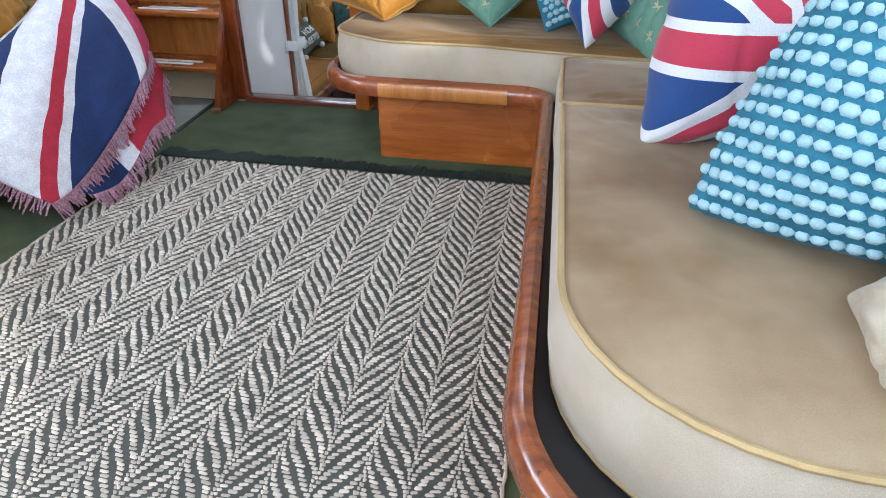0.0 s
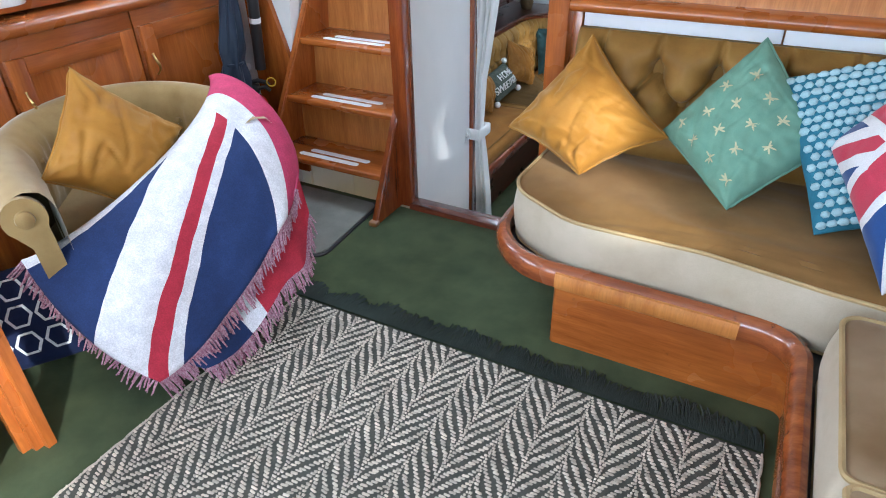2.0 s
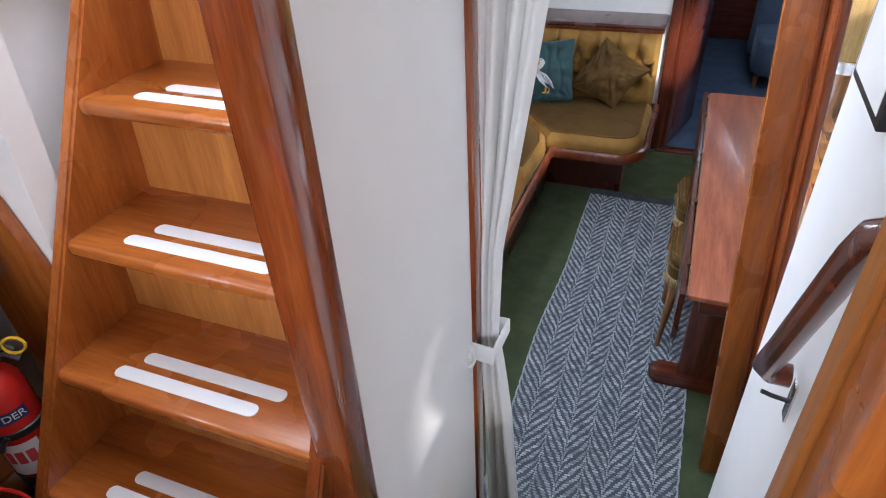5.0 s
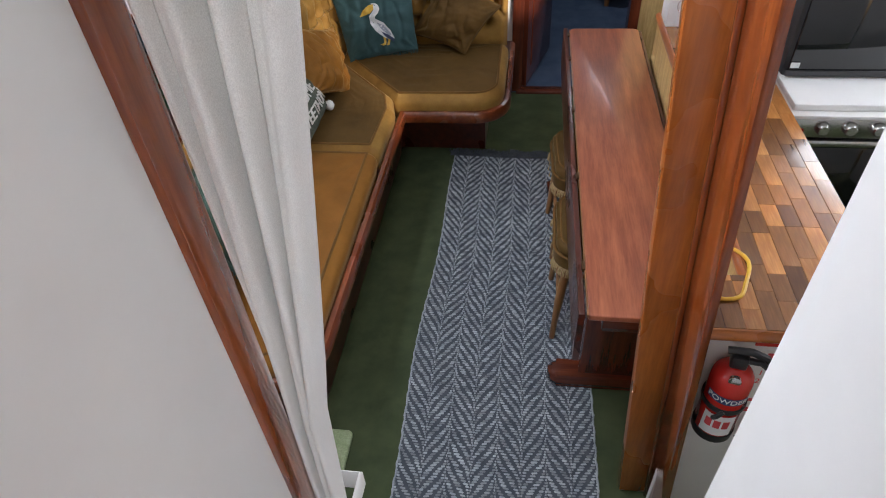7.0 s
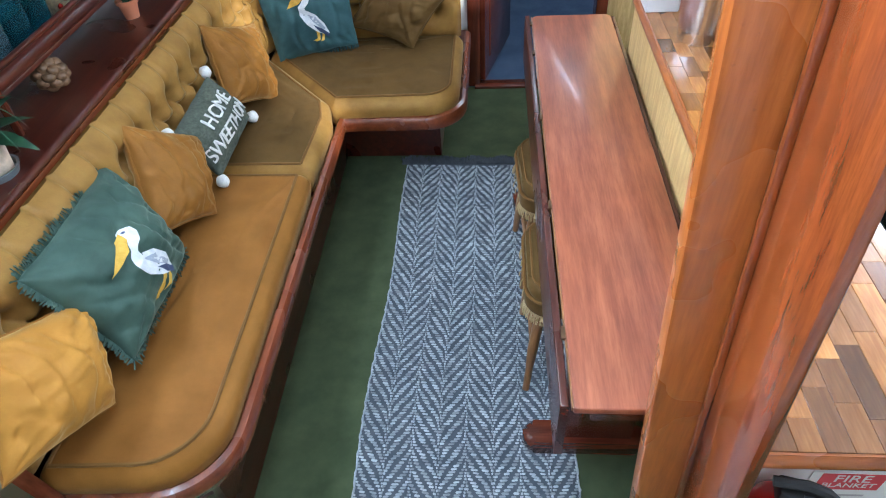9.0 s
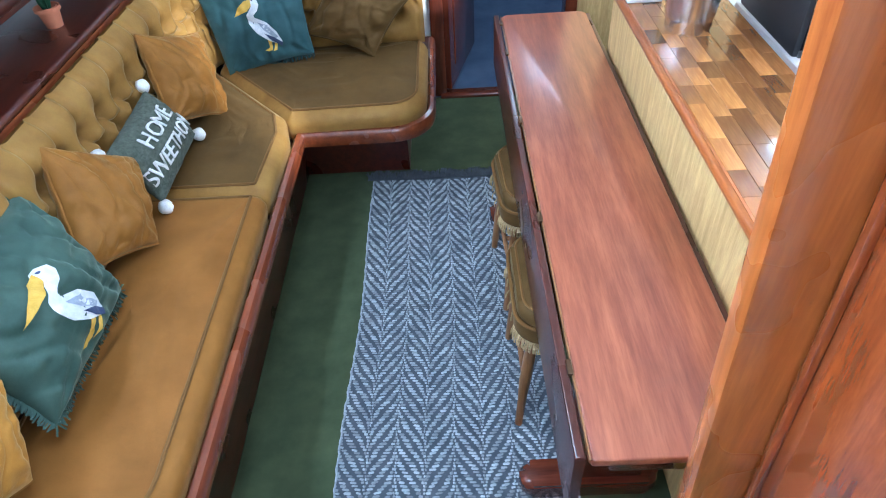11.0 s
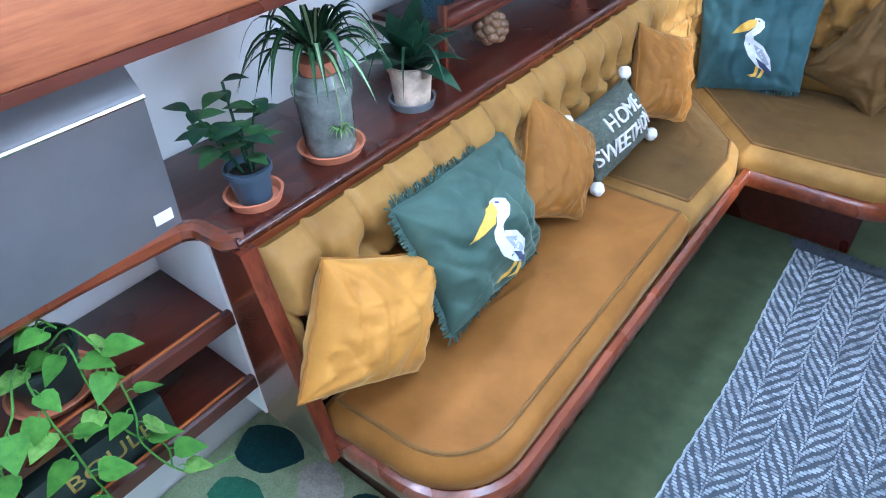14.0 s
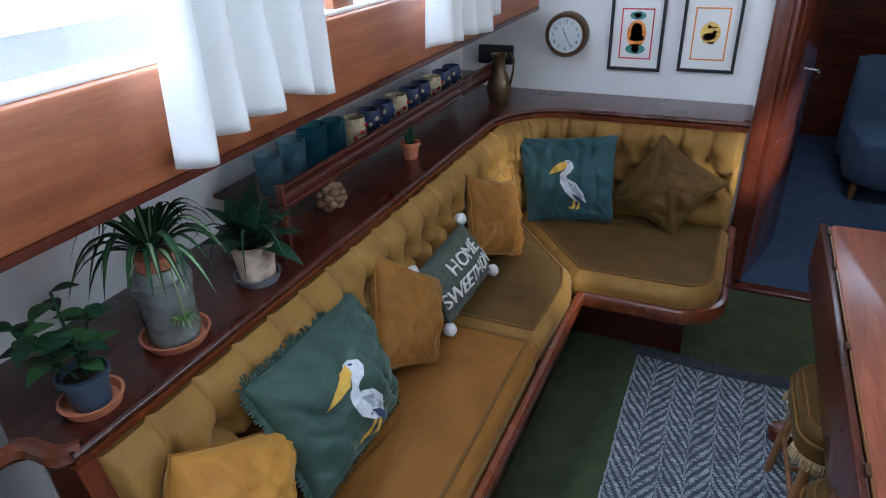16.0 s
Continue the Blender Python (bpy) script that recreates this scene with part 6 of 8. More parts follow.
# settee cushions in the cabin
pillow("throw_cushion", "bright gold velvet cushion with corded edges on the settee", (-0.30, 0.84, 0.668), 84, -26, 15, 0.32, 0.30, 0.17, M_GOLD, M_BROWN, "settee throw cushions", 0.07, 2, 0.0075, corners=((-0.378, 0.79, 0.877), (-0.333, 1.078, 0.726), (-0.235, 0.885, 0.54), (-0.3, 0.606, 0.665)))
c, sf = pillow("pelican_cushion", "dark green velvet cushion with an embroidered pelican and fringe", (-0.335, 1.25, 0.665), 92, -22, -4, 0.38, 0.385, 0.19, M_GREENVEL, None, "pelican cushions", 0.07, 3, 0.010, corners=((-0.376, 0.995, 0.875), (-0.425, 1.5, 0.835), (-0.268, 1.455, 0.515), (-0.224, 1.0, 0.565)))
pelican(c, sf, (-0.04, 0.40), (1.25, -0.72), (0.42, 1.12))
edge_fringe(c, sf, ALL4, M_GREENVEL, 0.022, 5)
pillow("throw_cushion", "brown gold velvet cushion leaning on the backrest", (-0.335, 1.70, 0.665), 88, -22, 33, 0.32, 0.32, 0.13, M_BROWN, M_BROWN, "settee throw cushions", 0.10, 4, 0.007, corners=((-0.425, 1.645, 0.88), (-0.33, 1.9, 0.66), (-0.226, 1.65, 0.515), (-0.31, 1.415, 0.615)))
M_KNIT = cloth("dark grey green knit", (0.10, 0.115, 0.09), (0.06, 0.07, 0.055), 120, 0.95, 0.3, 1.0, 60)
M_WOOL = cloth("white wool", (0.75, 0.74, 0.71), (0.62, 0.61, 0.58), 200, 0.95, 0.4, 0.9, 60)
c, sf = pillow("knitted_cushion", "dark knitted cushion with white woollen letters and pompoms", (-0.325, 2.03, 0.622), 88, -32, -3, 0.38, 0.22, 0.12, M_KNIT, None, "", 0.05, 5, 0.005)
def pillow_text(body, size, u0, v0, hx, hz):
    t = text_mesh(body, size, M_WOOL, Matrix(), c, "lettering", 0.004)
    t.matrix_parent_inverse = Matrix()
    for v in t.data.vertices:
        u, w = u0 + v.co.x / hx, v0 + v.co.y / hz
        v.co = sf(max(-0.97, min(0.97, u)), max(-0.97, min(0.97, w)), -1, 0.003 + (v.co.z + 0.004) * 0.6)
pillow_text("HOME", 0.078, 0.03, 0.36, 0.19, 0.11)
pillow_text("SWEETHOME", 0.078, 0.0, -0.34, 0.225, 0.11)
for u, v in ((-1, -1), (1, -1), (1, 1), (-1, 1)):
    bm = bmesh.new()
    bmesh.ops.create_icosphere(bm, subdivisions=3, radius=0.024)
    for vt in bm.verts:
        vt.co *= 1 + 0.16 * noise.noise(vt.co * 160)
    p = sf(u, v)
    bmesh.ops.translate(bm, verts=bm.verts, vec=p + Vector((u * 0.012, 0, v * 0.012)))
    lpart("pompom", bm, M_WOOL, c, "white woollen pompom")
pillow("throw_cushion", "brown gold velvet cushion in the settee corner", (-0.31, 2.40, 0.675), 78, -22, 24, 0.32, 0.32, 0.13, M_BROWN, M_BROWN, "settee throw cushions", 0.11, 6, 0.007)
c, sf = pillow("pelican_cushion", "teal cushion with an embroidered pelican", (-0.145, 2.93, 0.665), 14, -18, 2, 0.41, 0.40, 0.14, M_TEALVEL, None, "pelican cushions", 0.06, 7, 0.008, corners=((-0.4, 2.95, 0.83), (0.05, 3.0, 0.875), (0.085, 2.86, 0.53), (-0.3, 2.82, 0.455)))
pelican(c, sf, (0.10, 0.40), (1.15, -0.7), (0.2, 1.06))
edge_fringe(c, sf, ALL4[:1], M_TEALVEL, 0.018, 6, 90)
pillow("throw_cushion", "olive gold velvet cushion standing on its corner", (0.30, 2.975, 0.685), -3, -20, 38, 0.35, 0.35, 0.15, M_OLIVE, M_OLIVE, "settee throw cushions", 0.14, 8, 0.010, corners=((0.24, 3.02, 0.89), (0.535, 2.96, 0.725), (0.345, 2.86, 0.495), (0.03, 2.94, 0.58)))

# saloon cushions
pillow("throw_cushion", "gold velvet cushion standing on its corner on the sofa", (1.12, -0.755, 1.53), -6, -22, 40, 0.335, 0.335, 0.20, M_GOLD, M_GOLD, "sofa throw cushions", 0.13, 9, 0.009, corners=((1.1, -0.66, 1.735), (1.365, -0.735, 1.495), (1.165, -0.885, 1.405), (0.878, -0.72, 1.44)))
M_SAGE = cloth("sage green cotton", (0.19, 0.36, 0.27), (0.15, 0.30, 0.225), 700, 0.9, 0.2, 0.2, 20)
M_BEE = cloth("cream embroidery", (0.62, 0.60, 0.38), None, 600, 0.7, 0.2)
def bees(c, sf, n, seed):
    rs = random.Random(seed)
    k = 0
    for i in range(4):
        for j in range(4):
            u, v = -0.66 + 0.44 * i + (0.2 if j % 2 else 0), -0.66 + 0.44 * j
            if abs(u) > 0.85:
                continue
            rot = rs.uniform(0, 360)
            def loc(pts):
                a = radians(rot)
                return [(u + x * math.cos(a) - y * math.sin(a), v + x * math.sin(a) + y * math.cos(a)) for x, y in pts]
            applique(c, sf, "bee", loc(ell(0, 0, 0.022, 0.085, 0, 10)), M_BEE)
            for r in (38, -38, 128, -128):
                applique(c, sf, "bee_wing", loc(ell(0.06 * math.cos(radians(r)), 0.02 + 0.06 * math.sin(radians(r)), 0.055, 0.016, r, 8)), M_BEE, 0.0016)
c, sf = pillow("bee_cushion", "sage green cushion embroidered with cream bees", (1.53, -0.80, 1.54), -4, -24, 52, 0.35, 0.35, 0.17, M_SAGE, M_SAGE, "bee cushions", 0.03, 10, 0.007, corners=((1.553, -0.675, 1.775), (1.75, -0.8, 1.56), (1.565, -0.915, 1.405), (1.345, -0.7, 1.5)))
bees(c, sf, 12, 1)
c, sf = pillow("bee_cushion", "sage green cushion with bees behind the others", (2.17, -1.12, 1.53), -50, -30, 20, 0.36, 0.36, 0.13, M_SAGE, M_SAGE, "bee cushions", 0.09, 11, 0.008)
bees(c, sf, 12, 2)

M_TEALCLOTH = cloth("teal cotton ground", (0.05, 0.20, 0.28), (0.035, 0.15, 0.22), 400, 0.95, 0.2, 0.4, 30)
M_BOBBLE = cloth("pale aqua bobble", (0.42, 0.60, 0.64), (0.33, 0.50, 0.56), 500, 0.9, 0.3, 0.4, 40)
def bobbles(c, sf, w, h, seed, rows=17):
    """Rows of raised oval tufts over the cushion's front."""
    rs = np.random.RandomState(seed)
    V, F = [], []
    ring = 6
    for i in range(rows):
        for j in range(rows):
            u = -0.97 + 1.94 * (i + 0.5 + (0.5 if j % 2 else 0)) / (rows + 0.5)
            v = -0.97 + 1.94 * (j + 0.5) / rows
            if abs(u) > 0.985:
                continue
            p = sf(u, v)
            nrm = (sf(u + 0.01, v) - p).cross(sf(u, v + 0.01) - p).normalized()
            if nrm.y > 0:
                nrm = -nrm
            tx = (sf(u + 0.01, v) - p).normalized()
            tz = nrm.cross(tx)
            a, b_, hh = 0.0128 * rs.uniform(0.85, 1.1), 0.0098 * rs.uniform(0.85, 1.1), 0.010
            base = len(V)
            for lv, (sc, up_) in enumerate(((1.0, 0.0), (1.0, 0.45), (0.6, 0.9))):
                for k in range(ring):
                    an = 6.2832 * k / ring
                    V.append(tuple(p + tx * a * sc * math.cos(an) + tz * b_ * sc * math.sin(an) + nrm * hh * up_))
            V.append(tuple(p + nrm * hh))
            for lv in range(2):
                for k in range(ring):
                    F.append((base + lv * ring + k, base + lv * ring + (k + 1) % ring, base + (lv + 1) * ring + (k + 1) % ring, base + (lv + 1) * ring + k))
            for k in range(ring):
                F.append((base + 2 * ring + k, base + 2 * ring + (k + 1) % ring, base + 3 * ring))
    me = bpy.data.meshes.new("tufting")
    me.from_pydata(V, [], F)
    me.materials.append(M_BOBBLE)
    me.polygons.foreach_set("use_smooth", [True] * len(me.polygons))
    o = new("tufting", me)
    o.parent = c
    tagged(o, "rows of pale aqua tufts", kind="stuff")
c, sf = pillow("bobble_cushion", "teal cushion covered in pale aqua tufts", (1.87, -0.80, 1.575), -14, -22, -24, 0.44, 0.42, 0.13, M_TEALCLOTH, None, "bobble cushions", 0.05, 12, 0.005, corners=((1.605, -0.718, 1.69), (2.01, -0.68, 1.83), (2.15, -0.9, 1.53), (1.765, -0.962, 1.405)))
bobbles(c, sf, 0.44, 0.42, 1)
c, sf = pillow("bobble_cushion", "teal cushion covered in pale aqua tufts", (2.245, -2.24, 1.565), -70, -36, 54, 0.46, 0.46, 0.27, M_TEALCLOTH, None, "bobble cushions", -0.07, 13, 0.006, corners=((2.23, -2.13, 1.79), (2.52, -2.44, 1.72), (2.37, -2.43, 1.42), (2.05, -2.25, 1.405)))
bobbles(c, sf, 0.46, 0.46, 2, 16)

def jack_material(name, hx, hz):
    """Crossed red and white bands on blue, in the cushion's own axes."""
    m, n, l, b = mat(name)
    tc = n.new("ShaderNodeTexCoord")
    sx = n.new("ShaderNodeSeparateXYZ")
    l.new(tc.outputs["Object"], sx.inputs[0])
    def mth(op, a, bb=None):
        q = n.new("ShaderNodeMath")
        q.operation = op
        for i, v in enumerate((a, bb)):
            if v is None:
                continue
            if isinstance(v, float):
                q.inputs[i].default_value = v
            else:
                l.new(v, q.inputs[i])
        return q.outputs[0]
    u, v = mth("DIVIDE", sx.outputs[0], hx), mth("DIVIDE", sx.outputs[2], hz)
    au, av = mth("ABSOLUTE", u), mth("ABSOLUTE", v)
    d = mth("MINIMUM", mth("ABSOLUTE", mth("SUBTRACT", u, v)), mth("ABSOLUTE", mth("ADD", u, v)))
    cross = mth("MINIMUM", au, av)
    white_d, red_d = mth("LESS_THAN", d, 0.30), mth("LESS_THAN", d, 0.12)
    white_c, red_c = mth("LESS_THAN", cross, 0.25), mth("LESS_THAN", cross, 0.15)
    blue, white, red = (0.012, 0.055, 0.20), (0.72, 0.72, 0.74), (0.50, 0.035, 0.075)
    col = mixrgb(n, l, blue, white, white_d)
    col = mixrgb(n, l, col, red, red_d)
    col = mixrgb(n, l, col, white, white_c)
    col = mixrgb(n, l, col, red, red_c)
    t = noise_tex(n, l, coords(n, l, (1, 1, 1)), 420, 2)
    rf = ramp(n, [(0.3, (0.82, 0.82, 0.82)), (0.7, (1.08, 1.08, 1.08))])
    l.new(t.outputs["Fac"], rf.inputs[0])
    l.new(mixrgb(n, l, col, rf.outputs[0], 0.8, "MULTIPLY"), b.inputs["Base Color"])
    b.inputs["Roughness"].default_value = 0.85
    b.inputs["Sheen Weight"].default_value = 0.2
    bump(n, l, b, t.outputs["Fac"], 0.25, 0.001)
    return m
MJ = jack_material("union flag print", 0.21, 0.21)
pillow("flag_cushion", "union flag printed cushion on the sofa", (1.985, -1.12, 1.575), -28, -28, -36, 0.40, 0.37, 0.19, MJ, None, "flag cushions", 0.04, 14, 0.006, corners=((1.745, -0.87, 1.595), (1.985, -0.79, 1.86), (2.13, -1.06, 1.68), (1.898, -1.155, 1.4)))
pillow("flag_cushion", "union flag printed cushion lying against the backrest", (2.17, -1.86, 1.555), -58, -26, 14, 0.40, 0.40, 0.26, MJ, None, "flag cushions", 0.0, 15, 0.006, corners=((2.06, -1.88, 1.79), (2.41, -1.70, 1.79), (2.35, -1.77, 1.39), (2.0, -1.945, 1.395)))
pillow("throw_cushion", "pale gold striped cushion on the sofa side", (2.30, -2.68, 1.475), -80, -30, 20, 0.34, 0.30, 0.14, M_VELVET_LIT, M_PIPE, "sofa throw cushions", 0.1, 16, 0.012)

# ---- armchair with cushion and throw ----
CH = Vector((-0.035, -1.40, ZS))
PHI = radians(-115)
RZ = Matrix.Translation(CH) @ Matrix.Rotation(PHI, 4, "Z")
arm = thing("tub_chair", (0, 0, 0), "buttoned gold velvet tub armchair with rolled arms", "armchair")
M_CHAIR = cloth("pale gold velvet", (0.42, 0.29, 0.125), (0.29, 0.19, 0.075), 600, 0.6, 0.8, 0.15, 8, (1, 0.92, 0.78))
upath = [(0.335, 0.27), (0.345, 0.10), (0.345, -0.05)] + [(0.345 * math.cos(a), -0.05 - 0.31 * math.sin(a)) for a in [math.pi * i / 18 for i in range(1, 18)]] + [(-0.345, -0.05), (-0.345, 0.10), (-0.335, 0.16)]
def shell(u, v):
    t = u * (len(upath) - 1)
    i = min(len(upath) - 2, int(t))
    a, b = Vector(upath[i]), Vector(upath[i + 1])
    p = a.lerp(b, t - i)
    a2, b2 = Vector(upath[max(0, i - 1)]), Vector(upath[min(len(upath) - 1, i + 2)])
    d = (b2 - a2).normalized()
    out = Vector((d.y, -d.x))
    if out.dot(p - Vector((0, -0.05))) < 0:
        out = -out
    H = 0.56 + 0.03 * math.sin(math.pi * u) ** 2
    prof = [(-0.055, 0.30), (-0.055, 0.36), (-0.06, H - 0.10), (-0.055, H - 0.05), (-0.035, H - 0.012), (0.0, H), (0.04, H - 0.008), (0.066, H - 0.035), (0.066, H - 0.065), (0.045, H - 0.09), (0.022, H - 0.105), (0.015, H - 0.2), (0.005, 0.14)]
    k = v * (len(prof) - 1)
    j = min(len(prof) - 2, int(k))
    o = prof[j][0] + (prof[j + 1][0] - prof[j][0]) * (k - j)
    z = prof[j][1] + (prof[j + 1][1] - prof[j][1]) * (k - j)
    q = p + out * o
    if o < -0.03:
        z += 0.0
        q -= out * 0.012 * abs(math.sin(u * 22)) * (1 if 0.33 < z < H - 0.06 else 0.3)
    return (q.x, q.y, z)
lpart("shell", grid_surface(shell, 90, 26), M_CHAIR, arm, "", "all")
for sx in (-1, 1):
    bm = bmesh.new()
    x0 = sx * 0.345
    prof = [(x0 - sx * 0.05, 0.13), (x0 + sx * 0.005, 0.13), (x0 + sx * 0.02, 0.42)] + [(x0 + sx * (0.012 + (0.054 if sx > 0 else 0.035) * math.cos(a)), (0.50 if sx > 0 else 0.46) + (0.054 if sx > 0 else 0.035) * math.sin(a)) for a in [-0.9 + 4.6 * i / 12 for i in range(13)]]
    lpart("scroll_front", slab_y(prof, 0.265, 0.285) if sx > 0 else slab_y(prof, 0.15, 0.17), M_CHAIR, arm)
    if sx > 0:
        lpart("scroll_rose", lathe([(0, 0), (0.024, 0), (0.022, 0.008), (0.012, 0.012), (0, 0.016)], 18), M_CHAIR, arm).matrix_basis = Matrix.Translation((x0 + sx * 0.012, 0.285, 0.50)) @ Matrix.Rotation(radians(-90), 4, "X")
for i in range(7):
    a = math.pi * (0.12 + 0.76 * i / 6)
    bm = bmesh.new()
    bmesh.ops.create_icosphere(bm, subdivisions=1, radius=0.012)
    bmesh.ops.translate(bm, verts=bm.verts, vec=(0.278 * math.cos(a), -0.05 - 0.245 * math.sin(a), 0.475))
    lpart("button", bm, M_CHAIR, arm, "", "all")
lpart("seat", prism(fillet([(-0.285, 0.30), (0.285, 0.30), (0.285, -0.05), (0.15, -0.3), (-0.15, -0.3), (-0.285, -0.05)], [0.05, 0.05, 0.1, 0.1, 0.1, 0.1], 6), 0.24, 0.345, 0.035, 4), M_CHAIR, arm)
lpart("base", prism(fillet([(-0.32, 0.275), (0.32, 0.275), (0.33, -0.08), (0.16, -0.33), (-0.16, -0.33), (-0.33, -0.08)], [0.04, 0.04, 0.1, 0.1, 0.1, 0.1], 6), 0.115, 0.28, 0.012), M_CHAIR, arm)
for x, y in ((0.27, 0.22), (-0.27, 0.22), (0.2, -0.25), (-0.2, -0.25)):
    lpart("leg", lathe([(0, 0), (0.014, 0), (0.022, 0.02), (0.013, 0.04), (0.02, 0.07), (0.026, 0.12)], 14, x, y, 0), M_MAHOG_Z, arm, "turned dark wooden leg")
arm.matrix_basis = RZ @ Matrix.Diagonal((0.93, 1, 1.03, 1))
pillow("throw_cushion", "gold velvet cushion on the armchair", (-0.055, -1.475, 1.485), 68, -26, 32, 0.345, 0.345, 0.19, M_GOLD, M_GOLD, "", 0.11, 17, 0.007, corners=((-0.148, -1.452, 1.7), (-0.005, -1.25, 1.475), (0.035, -1.46, 1.285), (-0.085, -1.668, 1.46)))

# throw draped over the chair
def flag_stripes(name):
    m, n, l, b = mat(name)
    uv = n.new("ShaderNodeUVMap")
    uv.uv_map = "UVMap"
    sx = n.new("ShaderNodeSeparateXYZ")
    l.new(uv.outputs[0], sx.inputs[0])
    blue, white, red, pink = (0.014, 0.032, 0.11), (0.66, 0.65, 0.68), (0.42, 0.025, 0.05), (0.50, 0.045, 0.12)
    def mth(op, a, bb):
        q = n.new("ShaderNodeMath")
        q.operation = op
        for i, v in enumerate((a, bb)):
            if isinstance(v, float):
                q.inputs[i].default_value = v
            else:
                l.new(v, q.inputs[i])
        return q.outputs[0]
    wob = noise_tex(n, l, coords(n, l, (1, 1, 1)), 5, 2)
    u = sx.outputs[0]
    v = mth("ADD", sx.outputs[1], mth("MULTIPLY", mth("SUBTRACT", wob.outputs["Fac"], 0.5), 0.09))
    t = mth("ADD", u, v)
    col = mixrgb(n, l, blue, white, mth("GREATER_THAN", t, 0.60))
    col = mixrgb(n, l, col, red, mth("GREATER_THAN", t, 0.935))
    col = mixrgb(n, l, col, white, mth("GREATER_THAN", t, 1.045))
    col = mixrgb(n, l, col, blue, mth("GREATER_THAN", t, 1.12))
    col = mixrgb(n, l, col, white, mth("LESS_THAN", v, 0.055))
    far = mth("ADD", u, mth("MULTIPLY", v, 0.03))
    col = mixrgb(n, l, col, white, mth("GREATER_THAN", far, 0.74))
    col = mixrgb(n, l, col, pink, mth("GREATER_THAN", far, 0.83))
    blot = noise_tex(n, l, coords(n, l, (1, 1, 1)), 24, 5, 0.7)
    rbl = ramp(n, [(0.42, (1, 1, 1)), (0.75, (1.5, 1.5, 1.5))])
    l.new(blot.outputs["Fac"], rbl.inputs[0])
    t = noise_tex(n, l, coords(n, l, (1, 1, 1)), 260, 3, 0.7)
    rf = ramp(n, [(0.3, (0.72, 0.72, 0.72)), (0.7, (1.15, 1.15, 1.15))])
    l.new(t.outputs["Fac"], rf.inputs[0])
    col = mixrgb(n, l, col, rbl.outputs[0], 0.6, "MULTIPLY")
    l.new(mixrgb(n, l, col, rf.outputs[0], 0.9, "MULTIPLY"), b.inputs["Base Color"])
    b.inputs["Roughness"].default_value = 0.95
    bump(n, l, b, t.outputs["Fac"], 0.5, 0.0015)
    return m
CTRL = [[(0.0, -1.83, 1.325), (0.07, -1.60, 1.385), (0.06, -1.28, 1.49), (-0.05, -1.06, 1.575)],
        [(0.12, -1.845, 1.215), (0.215, -1.655, 1.335), (0.20, -1.30, 1.50), (0.10, -1.05, 1.555)],
        [(0.225, -1.83, 1.11), (0.325, -1.655, 1.23), (0.32, -1.32, 1.40), (0.24, -1.06, 1.43)],
        [(0.335, -1.785, 1.01), (0.405, -1.60, 1.105), (0.42, -1.38, 1.24), (0.39, -1.21, 1.33)]]
def lagrange(t):
    out = []
    for i in range(4):
        w = 1.0
        for j in range(4):
            if j != i:
                w *= (t - j / 3) / (i / 3 - j / 3)
        out.append(w)
    return out
def throw_at(u, v):
    bu, bv = lagrange(u), lagrange(v)
    p = Vector((0, 0, 0))
    for j in range(4):
        for i in range(4):
            p += Vector(CTRL[j][i]) * bv[j] * bu[i]
    fold = 0.011 * math.sin((u + v) * 9 + 1.3 * math.sin(v * 4)) * min(1, v * 2) + 0.009 * noise.noise((u * 4, v * 4, 2.2)) + 0.004 * noise.noise((u * 11, v * 11, 5.2))
    fold += 0.010 * math.sin(u * 24 + 2 * v) * max(0, v - 0.75) * 4 * 0.6 + 0.016 * max(0, u - 0.4)
    return p + Vector((0.75, -0.4, 0.5)).normalized() * fold
thr = thing("flag_throw", (0.3, -1.5, 1.03), "woven union flag throw with a fringed edge over the chair", "throw")
bm = grid_surface(lambda a, b: throw_at(a, b), 44, 36)
uvl = bm.loops.layers.uv.new("UVMap")
bm.verts.index_update()
for f in bm.faces:
    for lp in f.loops:
        i, j = divmod(lp.vert.index, 37)
        lp[uvl].uv = (i / 44, j / 36)
cl = part("cloth", bm, flag_stripes("woven flag stripes"), thr, "", "all")
so = cl.modifiers.new("thick", "SOLIDIFY")
so.thickness = 0.006
def under_at(u, v):
    """The cloth's turned-under end, hanging below the front edge."""
    s = 0.12 + 0.86 * u
    q = throw_at(s, 0.86) + Vector((-0.02, 0.016, -0.02))
    p = throw_at(s, 1.0)
    sag = math.sin(math.pi * min(1, 0.12 + 0.88 * (1 - u) ** 0.8))
    low = p + Vector((0.028 + 0.012 * math.sin(u * 13), 0.045 - 0.03 * u, -0.03 - 0.15 * sag * (0.75 + 0.25 * math.sin(u * 9))))
    return q.lerp(low, v) + Vector((0.012, -0.006, 0)) * math.sin(u * 15 + v * 2) * v
bm = grid_surface(under_at, 30, 10)
uvl = bm.loops.layers.uv.new("UVMap")
bm.verts.index_update()
for f in bm.faces:
    for lp in f.loops:
        i, j = divmod(lp.vert.index, 11)
        lp[uvl].uv = ((0.5, 0.5) if i > 12 else ((0.1, 0.2) if i < 10 else (0.1, 0.7)))
part("under_fold", bm, cl.data.materials[0], thr, "", "all")
M_TASSEL = cloth("mixed tassel yarn", (0.55, 0.38, 0.44), (0.25, 0.06, 0.12), 300, 0.95, 0.2, 0.5, 180)
rs = np.random.RandomState(12)
bm = bmesh.new()
